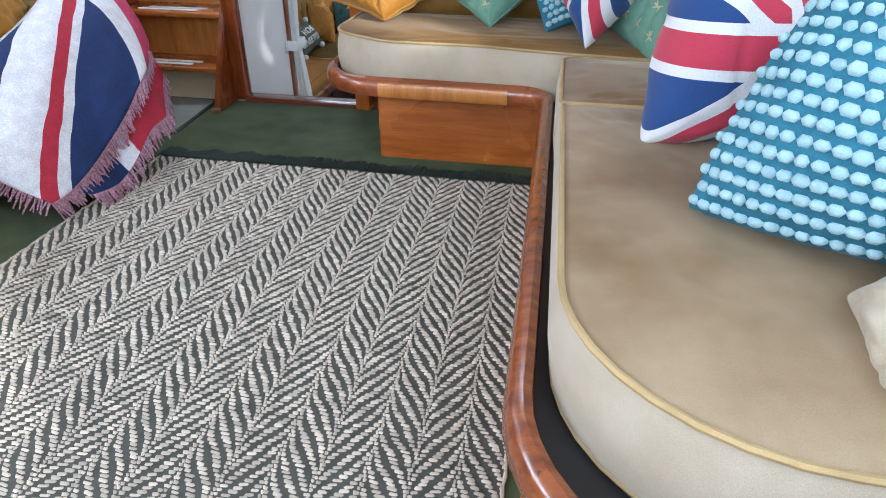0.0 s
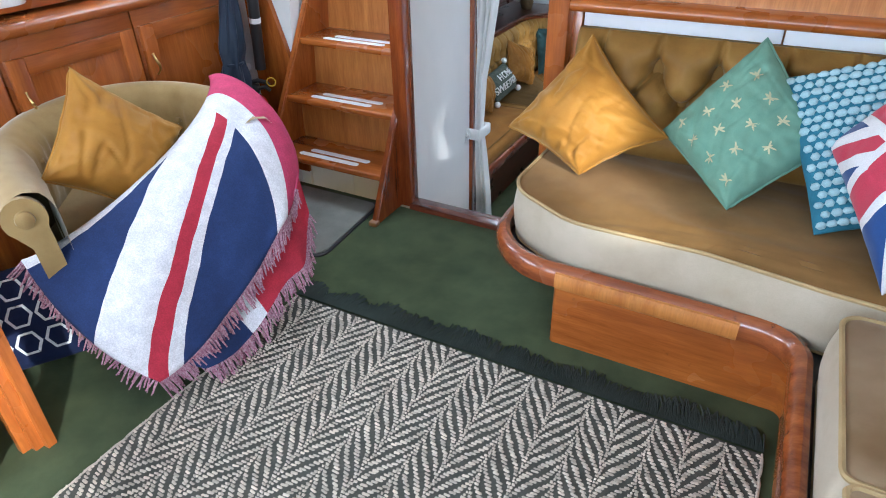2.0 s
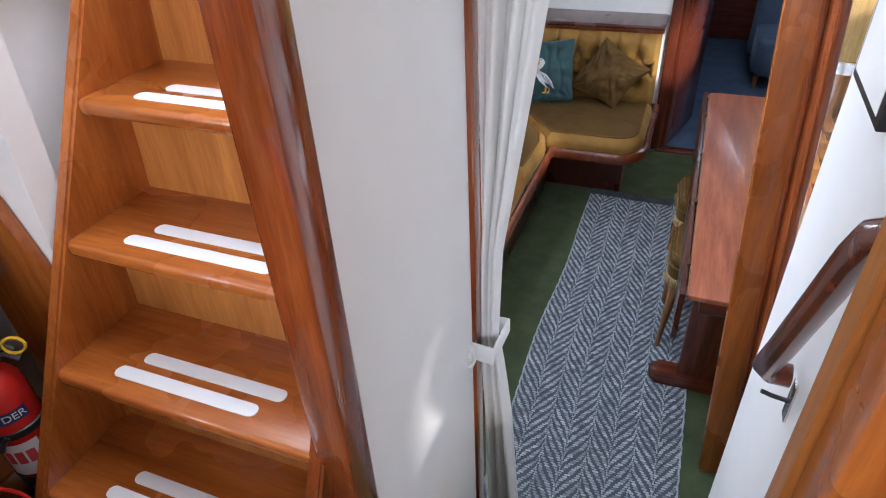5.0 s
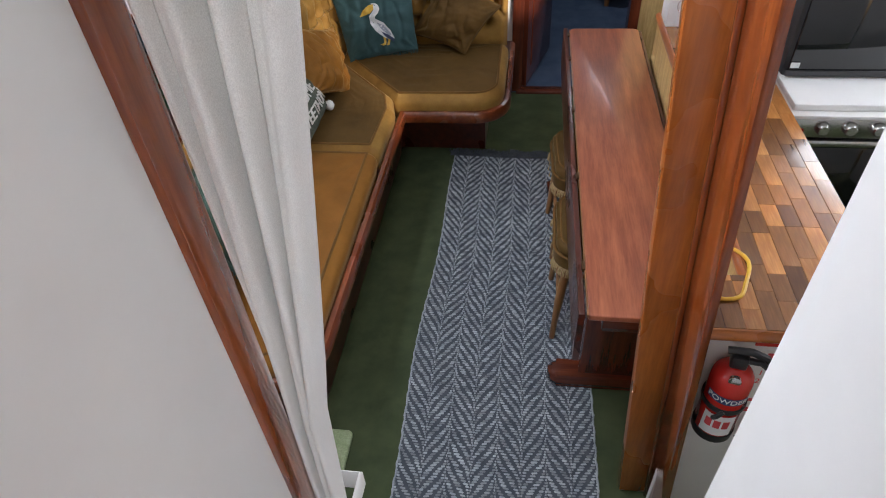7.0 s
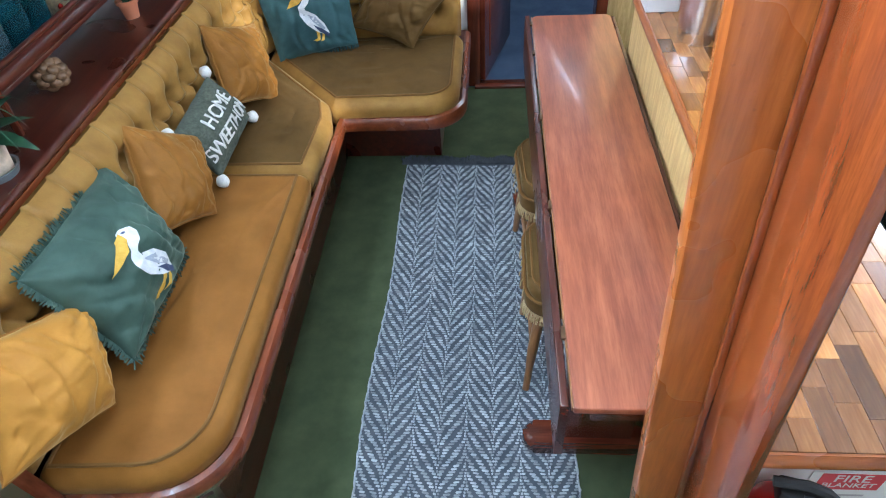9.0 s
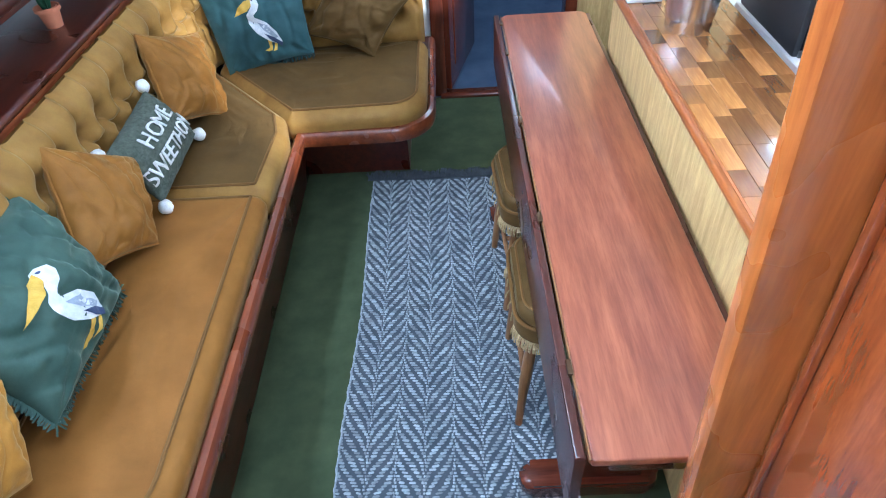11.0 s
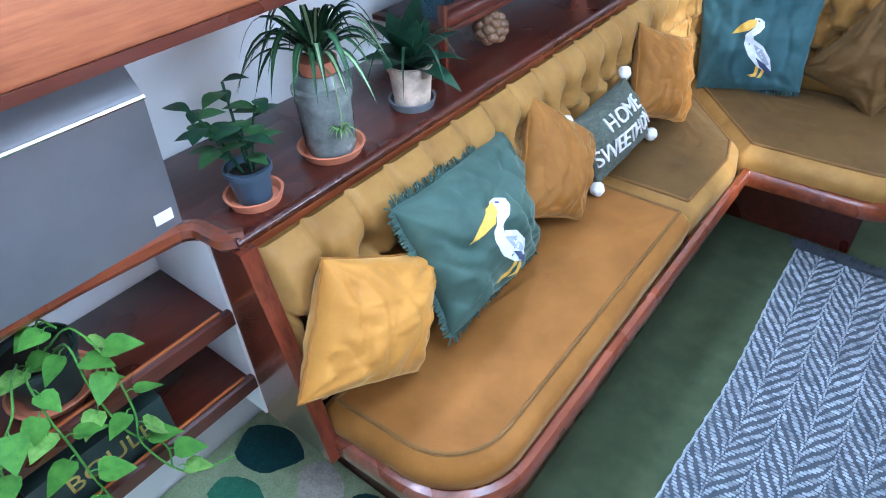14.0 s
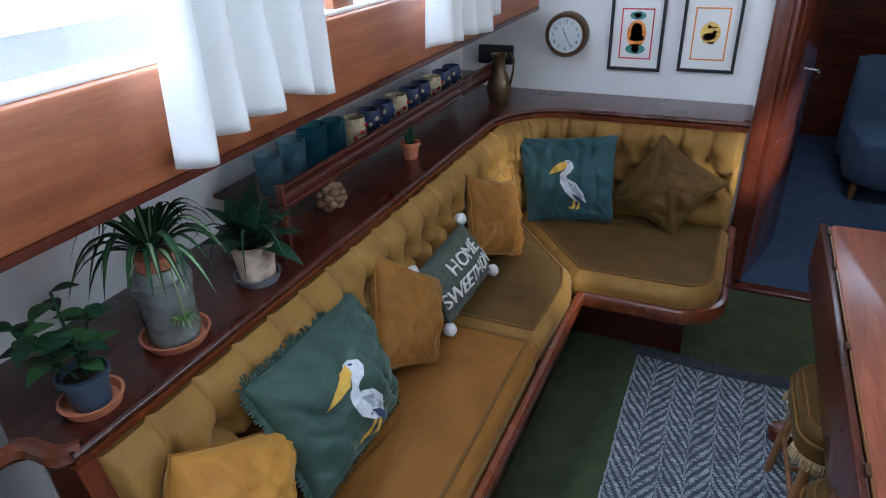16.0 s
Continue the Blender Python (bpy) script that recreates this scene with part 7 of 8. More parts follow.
for (a, b, n) in (((0, 1), (1, 1), 170), ((0, 0.0), (0, 1), 70)):
    for i in range(n):
        f = (i + rs.rand()) / n
        u, v = a[0] + (b[0] - a[0]) * f, a[1] + (b[1] - a[1]) * f
        p = throw_at(u, v)
        q0 = throw_at(u + (0.02 if u < 0.5 else -0.02) * (1 if a[0] == b[0] else 0), v - (0.02 if a[1] == b[1] else 0))
        d = (p - q0).normalized() * 0.6 + Vector((0, 0, -0.7))
        d.normalize()
        L = 0.055 * rs.uniform(0.75, 1.1)
        w = Vector((rs.uniform(-1, 1), rs.uniform(-1, 1), rs.uniform(-1, 1))) * 0.012
        tube([p, p + d * L * 0.5 + w * 0.4, p + d * L + w], [0.0035, 0.003, 0.002], 4, bm, caps=False)
for i in range(110):
    u = (i + rs.rand()) / 110
    p = under_at(u, 1.0)
    w = Vector((rs.uniform(-1, 1), rs.uniform(-1, 1), rs.uniform(-1, 1))) * 0.012
    L = 0.05 * rs.uniform(0.75, 1.1)
    tube([p, p + Vector((0.012, 0, -L * 0.5)) + w * 0.4, p + Vector((0.02, 0, -L)) + w], [0.0035, 0.003, 0.002], 4, bm, caps=False)
tagged(part("fringe", bm, M_TASSEL, thr, "pink, white and blue mixed fringe"), kind="stuff")
part("edge_band", tube([throw_at(i / 40, 1.0) for i in range(41)], 0.006, 6), M_TASSEL, thr)

# navy patterned cushion behind the chair
M_NAVYCLOTH = cloth("navy cotton", (0.015, 0.022, 0.06), None, 500, 0.9, 0.2)
c, sf = pillow("geometric_cushion", "navy floor cushion with white geometric lines", (-0.16, -1.86, ZS + 0.14), 60, -35, 0, 0.34, 0.30, 0.12, M_NAVYCLOTH, None, "", 0.06, 18, 0.005)
for i in range(4):
    for j in range(3):
        u, v = -0.66 + 0.44 * i, -0.55 + 0.55 * j
        hexo = [(u + 0.21 * math.cos(a), v + 0.25 * math.sin(a)) for a in [6.2832 * k / 6 for k in range(6)]]
        hexi = [(u + 0.16 * math.cos(a), v + 0.20 * math.sin(a)) for a in [6.2832 * k / 6 for k in range(6)]]
        for k in range(6):
            applique(c, sf, "printed_line", [hexo[k], hexo[(k + 1) % 6], hexi[(k + 1) % 6], hexi[k]], M_EMBW, 0.0015)

# ---- nest of tables ----
nest = thing("nest_of_tables", (0.0, -2.2, ZS), "nest of three glossy reddish wooden tables", "table")
for i, (zt, dx, dy) in enumerate(((0.455, 0.0, 0.0), (0.385, -0.02, 0.02), (0.315, -0.04, 0.04))):
    x1, y1 = 0.20 + dx, -2.0 - dy
    x0, y0 = -0.28 - dx * 0.5, -2.50 + dy
    for a in ((x0, y0, x1, y0 + 0.04), (x0, y1 - 0.04, x1, y1), (x0, y0 + 0.04, x0 + 0.04, y1 - 0.04), (x1 - 0.04, y0 + 0.04, x1, y1 - 0.04)):
        part("top_frame", box(a[0], a[1], ZS + zt - 0.034, a[2], a[3], ZS + zt, 0.006), M_TEAK_X, nest)
    part("top_panel", box(x0 + 0.04, y0 + 0.04, ZS + zt - 0.02, x1 - 0.04, y1 - 0.04, ZS + zt - 0.004), M_TEAK, nest)
    for lx, ly in ((x0 + 0.02, y0 + 0.02), (x1 - 0.02, y0 + 0.02), (x0 + 0.02, y1 - 0.02), (x1 - 0.02, y1 - 0.02)):
        sx_ = 1 if lx > 0 else -1
        part("leg", tube([(lx, ly, ZS + zt - 0.034), (lx + 0.02 * sx_, ly - 0.01, ZS)], [0.019, 0.016], 4), M_TEAK_Z, nest)
solid("paper_coaster", box(-0.12, -2.24, ZS + 0.4555, 0.06, -2.09, ZS + 0.46, 0.001), M_PAPER, "pale square mat on the table", "mat")
bas = thing("wicker_basket", (0.09, -2.25, ZS), "round woven straw basket holding a blue bowl", "basket")
M_STRAW = cloth("woven straw", (0.42, 0.30, 0.15), (0.30, 0.20, 0.09), 300, 0.8, 0.1, 0.6, 40)
for i in range(8):
    r = 0.10 + 0.05 * math.sin(0.25 + i * 0.19)
    part("coil", tube([((0.09 + (r + 0.004 * math.sin(17 * a + i)) * math.cos(a)), -2.25 + (r + 0.004 * math.sin(17 * a + i)) * math.sin(a), ZS + 0.01 + 0.016 * i) for a in [6.2832 * k / 40 for k in range(40)]], 0.0095, 7, closed=True), M_STRAW, bas)
part("bottom", lathe([(0, 0), (0.10, 0), (0.10, 0.008), (0, 0.008)], 20, 0.09, -2.25, ZS), M_STRAW, bas)
solid("blue_bowl", lathe([(0, 0.02), (0.07, 0.02), (0.13, 0.10), (0.137, 0.135), (0.13, 0.135), (0.12, 0.10), (0.06, 0.035), (0, 0.035)], 28, 0.09, -2.25, ZS), paint("pale blue plastic", (0.35, 0.50, 0.58), 0.45, 0.06), "pale blue bowl inside the basket", "bowl")

# ---- umbrella, tube, bucket ----
um = thing("folded_umbrella", (-0.27, -0.80, ZS + 0.03), "folded black umbrella standing in the red bucket", "umbrella")
def umf(u, v):
    z = 1.0 + 0.80 * v
    cx, cy = -0.265 - 0.075 * v, -0.825 + 0.20 * v
    r = (0.02 + 0.034 * math.sin(math.pi * min(1, v * 1.05)) ** 0.8 - 0.014 * math.exp(-((v - 0.62) / 0.05) ** 2) - 0.012 * math.exp(-((v - 0.24) / 0.05) ** 2))
    a = 6.2832 * u
    rr = r * (1 + 0.22 * math.sin(5 * a + 6 * v) + 0.1 * math.sin(9 * a - 11 * v))
    return (cx + rr * math.cos(a), cy + rr * math.sin(a), z)
part("canopy", grid_surface(umf, 40, 40), M_NAVYNYLON, um, "", "all")
part("strap", tube([(-0.3115 + 0.036 * math.cos(a), -0.70 + 0.036 * math.sin(a), 1.495) for a in [6.2832 * i / 16 for i in range(16)]], 0.006, 6, closed=True), M_NAVYNYLON, um)
part("shaft", tube([(-0.262, -0.832, 0.97), (-0.34, -0.625, 1.84)], 0.006, 8), M_BLACK, um)
tb2 = thing("black_tube", (-0.325, -0.545, 1.43), "black cylindrical case with a white band hung by the lockers", "case")
part("body", tube([(-0.325, -0.545, 1.43), (-0.283, -0.56, 1.80)], 0.022, 16), M_BLACK, tb2)
part("band", tube([(-0.3034, -0.5527, 1.62), (-0.3011, -0.5535, 1.64)], 0.0235, 16), M_STRIP, tb2, "white paper band")
bu = thing("red_bucket", (-0.25, -0.85, ZS), "red enamel bucket with a wire handle", "bucket")
part("shell", lathe([(0, 0.004), (0.085, 0.004), (0.088, 0.0), (0.092, 0.01), (0.122, 0.25), (0.127, 0.255), (0.122, 0.26), (0.117, 0.25), (0.085, 0.015), (0, 0.015)], 36, -0.25, -0.85, ZS), M_RED, bu)
part("handle", tube([(-0.25 + 0.125 * math.cos(a), -0.85 + 0.03 + 0.135 * math.sin(a), ZS + 0.245 - 0.06 * math.sin(a)) for a in [-0.15 + 3.44 * i / 20 for i in range(21)]], 0.004, 6), M_RED, bu, "thin red wire handle")
part("ear", box(-0.128, -0.865, ZS + 0.215, -0.12, -0.835, ZS + 0.25, 0.003), M_RED, bu)

# ---- plants and shelf ornaments ----
M_LEAF = cloth("leaf green", (0.045, 0.11, 0.035), (0.025, 0.07, 0.022), 60, 0.4, 0.0, 0.2, 40)
M_LEAFDARK = cloth("dark leaf", (0.02, 0.06, 0.028), (0.012, 0.035, 0.018), 60, 0.4, 0.0, 0.2, 40)
M_LEAFBRIGHT = cloth("bright pothos leaf", (0.12, 0.30, 0.05), (0.07, 0.20, 0.035), 60, 0.35, 0.0, 0.2, 40)
M_LEAFPALE = cloth("pale pothos leaf", (0.26, 0.44, 0.11), (0.12, 0.28, 0.05), 60, 0.35, 0.0, 0.2, 55)
M_STRIPE = cloth("pale leaf edge", (0.30, 0.40, 0.20), None, 60, 0.45, 0.0, 0.2)
M_SOIL = paint("potting soil", (0.03, 0.022, 0.016), 0.95, 0.3, scale=60, bumpy=1.0)
M_BLUEPOT = paint("blue glazed pot", (0.045, 0.07, 0.10), 0.4, 0.12)
M_OLDPOT = paint("mottled old pot", (0.46, 0.36, 0.27), 0.8, 0.75, scale=14, bumpy=0.5)
M_GLASSPOT = paint("cloudy pot", (0.17, 0.185, 0.17), 0.25, 0.45, scale=26)
M_GREYDISH = paint("grey saucer", (0.16, 0.18, 0.19), 0.4, 0.1)
M_DARKPOT = paint("dark green pot", (0.02, 0.035, 0.03), 0.35, 0.2)
ZSH = 0.9505
def pot(parent, x, y, z, r, h, m, taper=0.8, rim=0.004):
    part("pot", lathe([(0, 0), (r * taper, 0), (r, h), (r + rim, h), (r + rim, h - 0.012), (r - 0.004, h - 0.012), (r - 0.006, h), (r - 0.008, h - 0.015), (0, h - 0.02)], 24, x, y, z), m, parent)
    part("soil", lathe([(0, h - 0.012), (r - 0.006, h - 0.014)], 20, x, y, z), M_SOIL, parent)
def saucer(parent, x, y, z, r, m):
    part("saucer", lathe([(0, 0), (r * 0.85, 0), (r, 0.022), (r - 0.006, 0.022), (r * 0.8, 0.006), (0, 0.006)], 28, x, y, z), m, parent)
def oval_leaf(base, direction, length, width, droop=0.3, cup=0.15, tip=1.0, seg=6):
    """A single leaf blade as a small curved sheet."""
    d = Vector(direction).normalized()
    s = d.cross(Vector((0, 0, 1)))
    if s.length < 0.05:
        s = Vector((1, 0, 0))
    s.normalize()
    upv = s.cross(d)
    bm = bmesh.new()
    rows = []
    for i in range(seg + 1):
        t = i / seg
        c = Vector(base) + d * length * t + Vector((0, 0, -droop * length * t * t))
        w = width * math.sin(math.pi * min(0.98, (t * 0.97 + 0.03)) ** tip)
        rows.append([bm.verts.new(c + s * w * k + upv * cup * w * abs(k)) for k in (-1, 0, 1)])
    for A, B in zip(rows, rows[1:]):
        for k in range(2):
            bm.faces.new((A[k], A[k + 1], B[k + 1], B[k]))
    return bm
rp = random.Random(3)
# small leafy plant in a blue pot
p1 = thing("potted_plant", (-0.555, 0.79, ZSH), "small leafy plant in a blue pot on a terracotta saucer", "plant", "plants on the shelf")
saucer(p1, -0.555, 0.79, ZSH, 0.062, M_TERRA)
pot(p1, -0.555, 0.79, ZSH + 0.007, 0.045, 0.075, M_BLUEPOT)
for k in range(5):
    a = 6.28 * k / 5
    tip = Vector((-0.555 + 0.05 * math.cos(a), 0.79 + 0.07 * math.sin(a) - 0.02, ZSH + rp.uniform(0.17, 0.25)))
    root = Vector((-0.555 + 0.01 * math.cos(a), 0.79 + 0.01 * math.sin(a), ZSH + 0.06))
    part("stem", tube([root, (root + tip) / 2 + Vector((0, 0, 0.02)), tip], 0.003, 6), M_LEAFDARK, p1)
    for j in range(6):
        f = 0.45 + 0.11 * j
        b = root.lerp(tip, f)
        aa = a + j * 2.2
        part("leaf", oval_leaf(b, (math.cos(aa), math.sin(aa), 0.35), rp.uniform(0.05, 0.075), rp.uniform(0.015, 0.021), 0.35), M_LEAFDARK if j % 2 else M_LEAF, p1)
# spider plant in a cloudy pot
p2 = thing("spider_plant", (-0.565, 1.02, ZSH), "spider plant with long arching leaves in a cloudy pot", "plant", "plants on the shelf")
saucer(p2, -0.565, 1.02, ZSH, 0.078, M_TERRA)
part("pot", lathe([(0, 0), (0.052, 0), (0.058, 0.02), (0.06, 0.12), (0.066, 0.145), (0.066, 0.155), (0.055, 0.16), (0.045, 0.185), (0.04, 0.185), (0.05, 0.15), (0, 0.14)], 26, -0.565, 1.02, ZSH + 0.007), M_GLASSPOT, p2)
part("inner_pot", lathe([(0, 0), (0.036, 0), (0.042, 0.06), (0.038, 0.06), (0, 0.05)], 20, -0.565, 1.02, ZSH + 0.16), M_TERRA, p2)
def strap_leaf(base, a, length, width, rise, seed):
    """A long grass-like blade that rises and arches over."""
    bm = bmesh.new()
    d = Vector((math.cos(a), math.sin(a), 0))
    s = Vector((-d.y, d.x, 0))
    rows = []
    for i in range(11):
        t = i / 10
        c = Vector(base) + d * length * (t * 0.9) + Vector((0, 0, rise * math.sin(t * 2.3) - length * 0.45 * t ** 3))
        w = width * (1 - t ** 2.5) * (0.5 + min(1, t * 4) * 0.5)
        rows.append([bm.verts.new(c + s * w * k + Vector((0, 0, 0.35 * w * abs(k)))) for k in (-1, -0.4, 0.4, 1)])
    for A, B in zip(rows, rows[1:]):
        for k in range(3):
            f = bm.faces.new((A[k], A[k + 1], B[k + 1], B[k]))
            f.material_index = 1 if k == 1 else 0
    return bm
for k in range(44):
    a = 6.2832 * k / 44 + rp.uniform(-0.1, 0.1)
    o = part("leaf", strap_leaf((-0.565, 1.02, ZSH + 0.215), a, rp.uniform(0.12, 0.21), rp.uniform(0.007, 0.011), rp.uniform(0.05, 0.12), k), [M_LEAFDARK, M_LEAF if k % 3 else M_STRIPE], p2)
for k in range(16):
    a = 6.2832 * k / 16
    part("plantlet_leaf", strap_leaf((-0.50, 1.0, ZSH + 0.07), a, rp.uniform(0.03, 0.05), 0.003, 0.025, k), [M_LEAFBRIGHT, M_STRIPE], p2)
part("runner", tube([(-0.555, 1.015, ZSH + 0.22), (-0.50, 1.0, ZSH + 0.2), (-0.495, 1.0, ZSH + 0.12), (-0.50, 1.0, ZSH + 0.07)], 0.002, 5), M_STRIPE, p2)
# broad dark rosette in an old pot
p3 = thing("rosette_plant", (-0.56, 1.30, ZSH), "dark broad-leaved rosette plant in a mottled clay pot", "plant", "plants on the shelf")
saucer(p3, -0.56, 1.30, ZSH, 0.062, M_GREYDISH)
pot(p3, -0.56, 1.30, ZSH + 0.007, 0.056, 0.105, M_OLDPOT, 0.8)
for k in range(15):
    a = 6.2832 * k / 15 * 2.4
    el = 0.3 + 1.1 * (k / 15)
    part("leaf", oval_leaf((-0.56, 1.30, ZSH + 0.10), (math.cos(a) * math.cos(el), math.sin(a) * math.cos(el), math.sin(el)), rp.uniform(0.14, 0.20), rp.uniform(0.026, 0.04), 0.45 - 0.35 * k / 15, 0.25, 0.9, 8), M_LEAFDARK, p3)
for k in range(10):
    part("thin_leaf", strap_leaf((-0.56, 1.30, ZSH + 0.11), 6.2832 * k / 10 + 0.3, rp.uniform(0.12, 0.2), 0.005, 0.09, k), [M_LEAFDARK, M_LEAFDARK], p3)
# cactus and carved ball
p4 = thing("small_cactus", (-0.60, 2.25, ZSH), "small cactus in a terracotta pot", "plant", "plants on the shelf")
pot(p4, -0.60, 2.25, ZSH, 0.036, 0.065, M_TERRA, 0.7)
def cact(u, v):
    a = 6.2832 * u
    r = 0.02 * (0.75 + 0.25 * math.cos(8 * a)) * math.sin(math.pi * (0.12 + 0.88 * v)) ** 0.6
    return (-0.60 + r * math.cos(a), 2.25 + r * math.sin(a), ZSH + 0.055 + 0.075 * v)
part("stem", grid_surface(cact, 48, 12), M_LEAFDARK, p4)
bl = thing("carved_ball", (-0.617, 1.73, ZSH), "knobbly brown carved wooden ball", "ornament")
M_NUT = paint("brown carved wood", (0.16, 0.085, 0.04), 0.5, 0.3, scale=30)
for k in range(26):
    zf = 1 - 2 * (k + 0.5) / 26
    rr = math.sqrt(1 - zf * zf)
    a = k * 2.399963
    bm = bmesh.new()
    bmesh.ops.create_icosphere(bm, subdivisions=2, radius=0.021)
    bmesh.ops.scale(bm, verts=bm.verts, vec=(1, 1, 0.8))
    bmesh.ops.translate(bm, verts=bm.verts, vec=(-0.617 + 0.036 * rr * math.cos(a), 1.73 + 0.036 * rr * math.sin(a), ZSH + 0.053 + 0.036 * zf))
    part("knob", bm, M_NUT, bl)
# trailing pothos on the open shelf
p5 = thing("pothos_plant", (-0.70, 0.33, 0.694), "trailing pothos with heart-shaped leaves in a dark pot", "plant")
saucer(p5, -0.70, 0.33, 0.694, 0.088, M_TERRA)
pot(p5, -0.70, 0.33, 0.701, 0.075, 0.105, M_DARKPOT, 0.75)
def heart_leaf(base, direction, length, roll):
    d = Vector(direction).normalized()
    s = d.cross(Vector((0.3 * roll, 0.2, 1))).normalized()
    upv = s.cross(d)
    bm = bmesh.new()
    prof = [(-0.10, 0.0), (-0.13, 0.28), (0.05, 0.46), (0.35, 0.42), (0.68, 0.22), (1.0, 0.0)]
    mid = [bm.verts.new(Vector(base) + d * length * t - upv * 0.08 * length * (t * t)) for t, w in prof]
    for sg in (-1, 1):
        side = [bm.verts.new(Vector(base) + d * length * t + s * sg * w * length + upv * length * (0.16 * w - 0.08 * t * t)) for t, w in prof]
        for i in range(len(prof) - 1):
            vs = [mid[i], side[i], side[i + 1], mid[i + 1]]
            if i == 0:
                vs = [mid[0], side[1], mid[1]]
            if i == len(prof) - 2:
                vs = [mid[i], side[i], mid[i + 1]]
            bm.faces.new(vs)
    bmesh.ops.recalc_face_normals(bm, faces=bm.faces)
    return bm
vines = [[(-0.69, 0.35, 0.80), (-0.62, 0.39, 0.87), (-0.56, 0.405, 0.82), (-0.555, 0.405, 0.74), (-0.55, 0.40, 0.66), (-0.55, 0.385, 0.57), (-0.53, 0.43, 0.43), (-0.52, 0.53, 0.375)],
         [(-0.68, 0.32, 0.80), (-0.60, 0.29, 0.84), (-0.55, 0.28, 0.78), (-0.55, 0.282, 0.70), (-0.545, 0.283, 0.58), (-0.54, 0.29, 0.48)],
         [(-0.70, 0.30, 0.80), (-0.60, 0.27, 0.85), (-0.56, 0.24, 0.82), (-0.55, 0.19, 0.77), (-0.55, 0.17, 0.68)],
         [(-0.68, 0.36, 0.80), (-0.60, 0.37, 0.85), (-0.565, 0.36, 0.76), (-0.56, 0.375, 0.62), (-0.55, 0.42, 0.53), (-0.54, 0.41, 0.47)],
         [(-0.70, 0.34, 0.80), (-0.66, 0.36, 0.89), (-0.60, 0.37, 0.90)]]
def smooth_path(pts, k=5):
    """Points along a soft curve through the given ones."""
    P = [Vector(p) for p in pts]
    P = [2 * P[0] - P[1]] + P + [2 * P[-1] - P[-2]]
    out = []
    for i in range(1, len(P) - 2):
        for j in range(k):
            t = j / k
            out.append(0.5 * (2 * P[i] + (P[i + 1] - P[i - 1]) * t + (2 * P[i - 1] - 5 * P[i] + 4 * P[i + 1] - P[i + 2]) * t * t + (3 * P[i] - P[i - 1] - 3 * P[i + 1] + P[i + 2]) * t ** 3))
    return out + [P[-2]]
for vi, pts in enumerate(vines):
    part("vine", tube(smooth_path(pts), 0.0022, 6), M_LEAFBRIGHT, p5)
    for i in range(len(pts) - 1):
        for f in (0.25, 0.75):
            b = Vector(pts[i]).lerp(Vector(pts[i + 1]), f)
            an = rp.uniform(0, 6.28)
            dr = Vector((0.45 + 0.25 * math.cos(an), math.sin(an), rp.uniform(-0.75, 0.15)))
            if rp.random() < 0.25:
                continue
            foot = b + dr.normalized() * 0.022
            part("leaf_stalk", tube([b, (b + foot) / 2 + Vector((0, 0, 0.006)), foot], 0.0014, 5), M_LEAFBRIGHT, p5)
            part("leaf", heart_leaf(foot, dr, rp.uniform(0.042, 0.068), rp.uniform(-1, 1)), M_LEAFBRIGHT if rp.random() < 0.7 else M_LEAFPALE, p5)
# boules box on the lower shelf
bx = thing("boules_box", (-0.64, 0.33, 0.474), "dark green box with gold lettering", "box")
part("case", box(-0.76, 0.18, 0.474, -0.606, 0.47, 0.60, 0.003), M_DARKPOT, bx)
text_mesh("BOULE", 0.062, M_BRASS, Matrix.Translation((-0.6055, 0.335, 0.54)) @ Matrix.Rotation(radians(90), 4, "Z") @ Matrix.Rotation(radians(90), 4, "X"), bx, "lettering", 0.0006)

# ---- tufted leaf mat on the cabin floor ----
M_PILE = cloth("pale green pile", (0.42, 0.50, 0.30), (0.32, 0.40, 0.22), 160, 0.95, 0.3, 1.0, 40)
M_PILE2 = cloth("dark teal pile", (0.02, 0.075, 0.075), (0.012, 0.05, 0.05), 160, 0.95, 0.3, 1.0, 40)
M_PILE3 = cloth("mid green pile", (0.06, 0.22, 0.13), None, 160, 0.95, 0.3, 1.0, 40)
M_PILE4 = cloth("cream grey pile", (0.55, 0.52, 0.44), None, 160, 0.95, 0.3, 1.0, 40)
lm = thing("leaf_mat", (-0.3, 0.5, 0.0), "shaggy green mat with tufted leaf shapes", "mat")
part("ground", prism(fillet([(-0.848, 0.10), (0.115, 0.10), (0.115, 0.797), (-0.848, 0.797)], [0.02] * 4, 3), 0.0, 0.018, 0.006), M_PILE, lm)
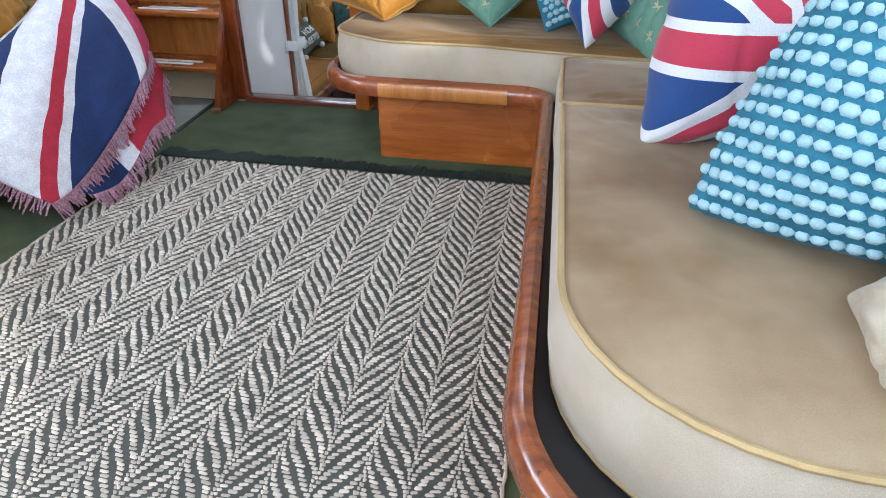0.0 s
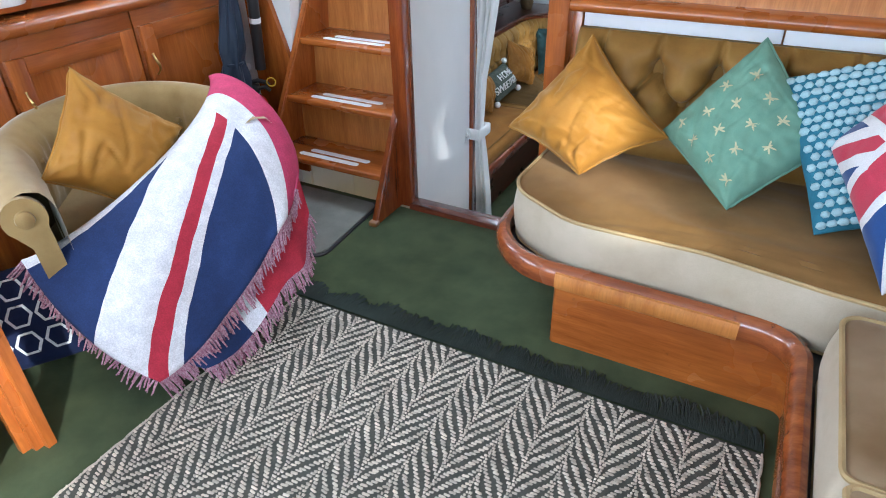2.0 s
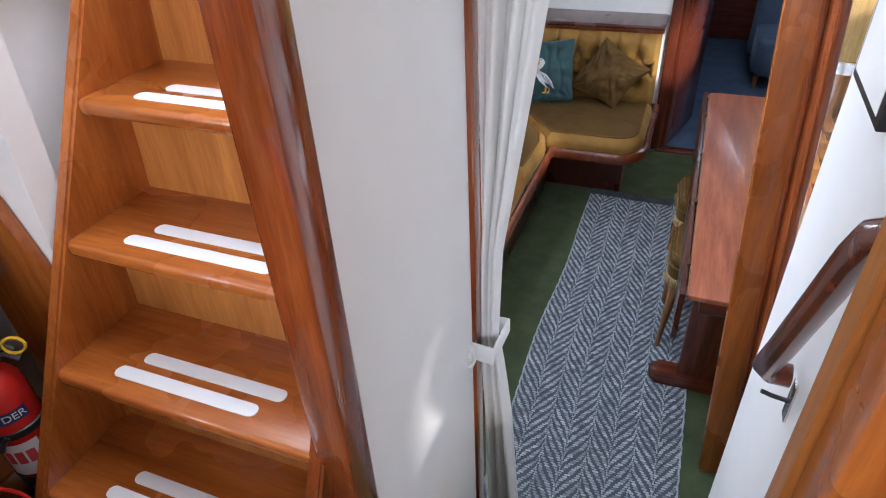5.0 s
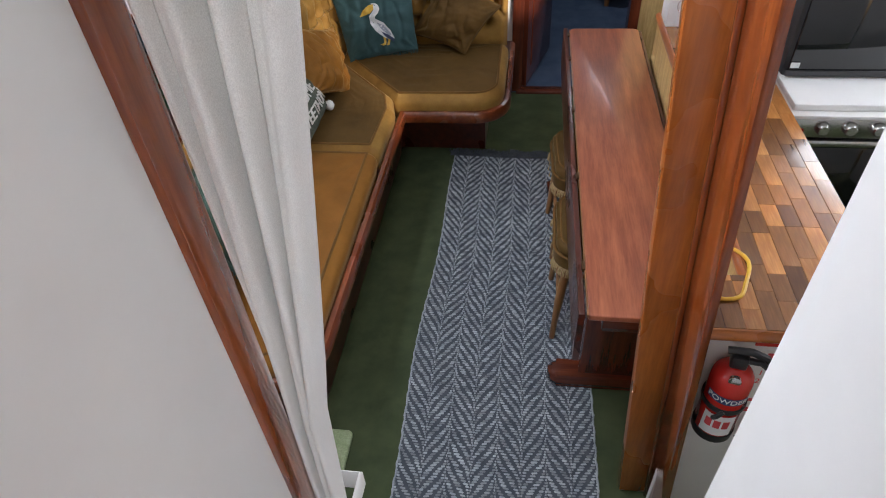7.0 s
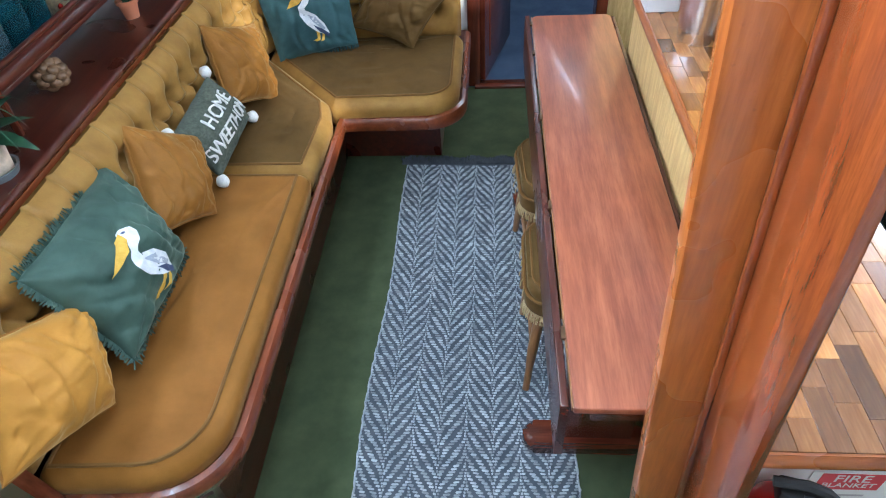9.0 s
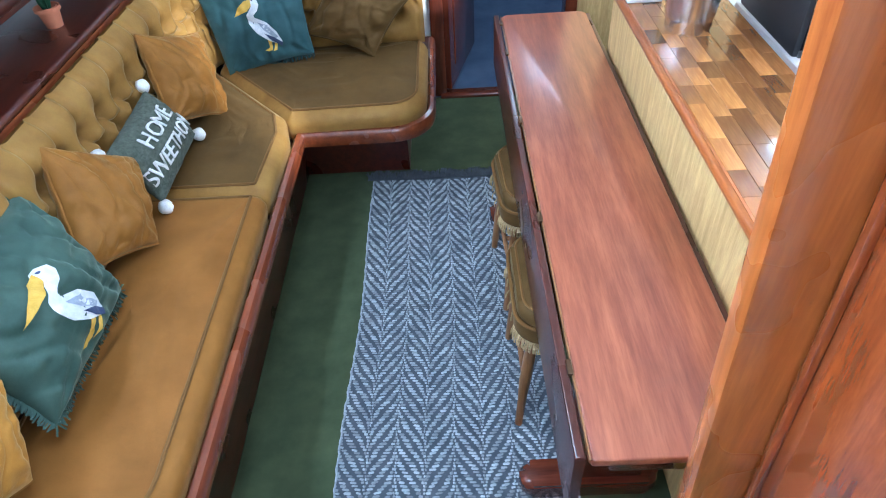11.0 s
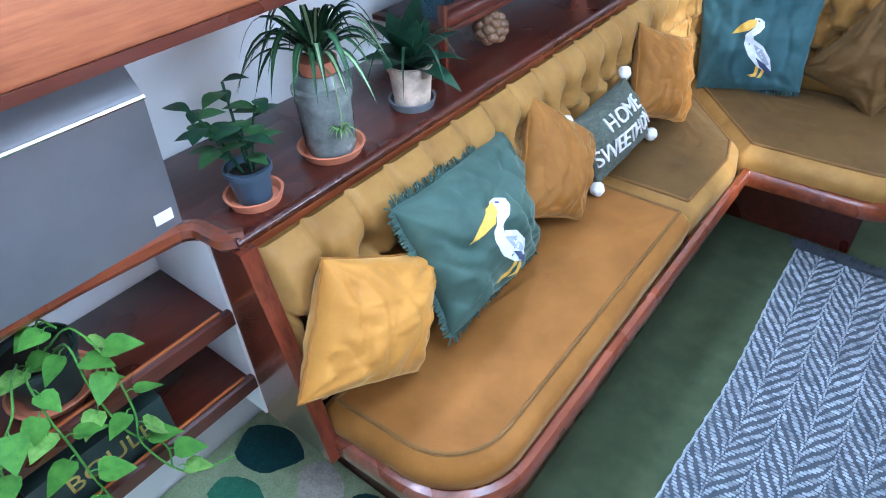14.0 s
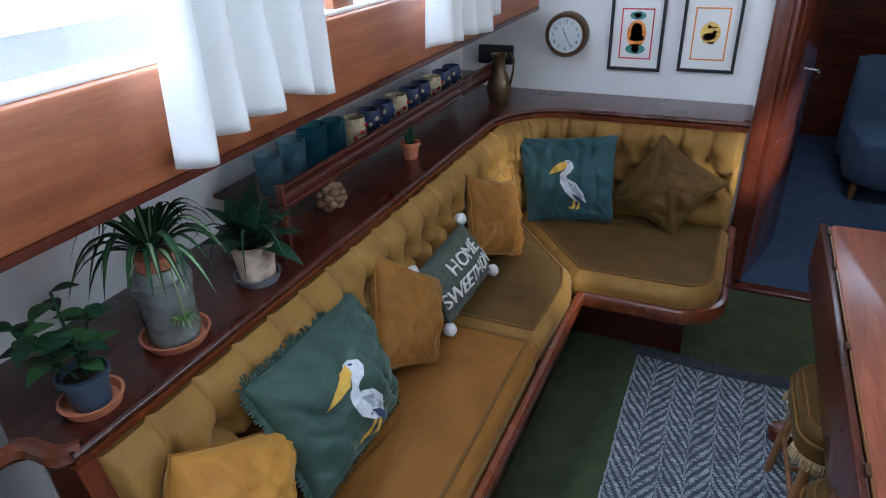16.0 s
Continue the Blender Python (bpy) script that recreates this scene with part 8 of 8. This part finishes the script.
for (x, y, rx, ry, rot, m) in ((-0.715, 0.70, 0.115, 0.085, 20, M_PILE2), (-0.665, 0.545, 0.10, 0.055, 15, M_PILE3), (-0.49, 0.70, 0.10, 0.07, -35, M_PILE4), (-0.335, 0.725, 0.07, 0.06, 15, M_PILE2), (-0.33, 0.55, 0.09, 0.05, 60, M_PILE3), (-0.20, 0.66, 0.07, 0.045, 10, M_PILE4), (-0.05, 0.70, 0.09, 0.05, -30, M_PILE2), (-0.42, 0.38, 0.09, 0.05, -20, M_PILE2), (-0.12, 0.46, 0.08, 0.05, 40, M_PILE3), (0.04, 0.58, 0.06, 0.04, 80, M_PILE4), (-0.24, 0.30, 0.09, 0.05, 10, M_PILE4), (0.02, 0.33, 0.08, 0.05, -50, M_PILE2)):
    pts = []
    for t in [6.2832 * i / 22 for i in range(22)]:
        rr = 1 - 0.12 * abs(math.sin(2.5 * t))
        a = radians(rot)
        rr += 0.05 * math.sin(3 * t + rot)
        px, py = rx * rr * math.cos(t), ry * rr * math.sin(t)
        pts.append((x + px * math.cos(a) - py * math.sin(a), y + px * math.sin(a) + py * math.cos(a)))
    part("leaf_tuft", prism(pts, 0.012, 0.026, 0.004, 2), m, lm)

# ---- wood blocks of the worktop ----
meshes = {}
def block_mesh(L, w):
    key = (round(L, 3), round(w, 3))
    if key not in meshes:
        bm = box(-w / 2, -L / 2, 0, w / 2, L / 2, 0.006, 0.0008, 1)
        me = bpy.data.meshes.new("wood_block")
        bm.to_mesh(me)
        bm.free()
        me.materials.append(M_STAVE)
        meshes[key] = me
    return meshes[key]
rb = random.Random(9)
for i in range(10):
    x = 1.129 + 0.0437 * i
    y = 0.578 - rb.choice((0.0, 0.03, 0.06, 0.09))
    while y < 2.33:
        L = rb.choice((0.09, 0.12, 0.15))
        a, b = max(y, 0.578), min(y + L, 2.328 if x > 1.24 else 0.748)
        if b - a > 0.012 and (x > 1.235 or a < 0.74):
            o = new("wood_block", block_mesh(b - a, 0.043))
            o.location = (x, (a + b) / 2, 0.936)
            o.parent = wt
            o.matrix_parent_inverse = Matrix.Translation(-wt.location)
        y += L
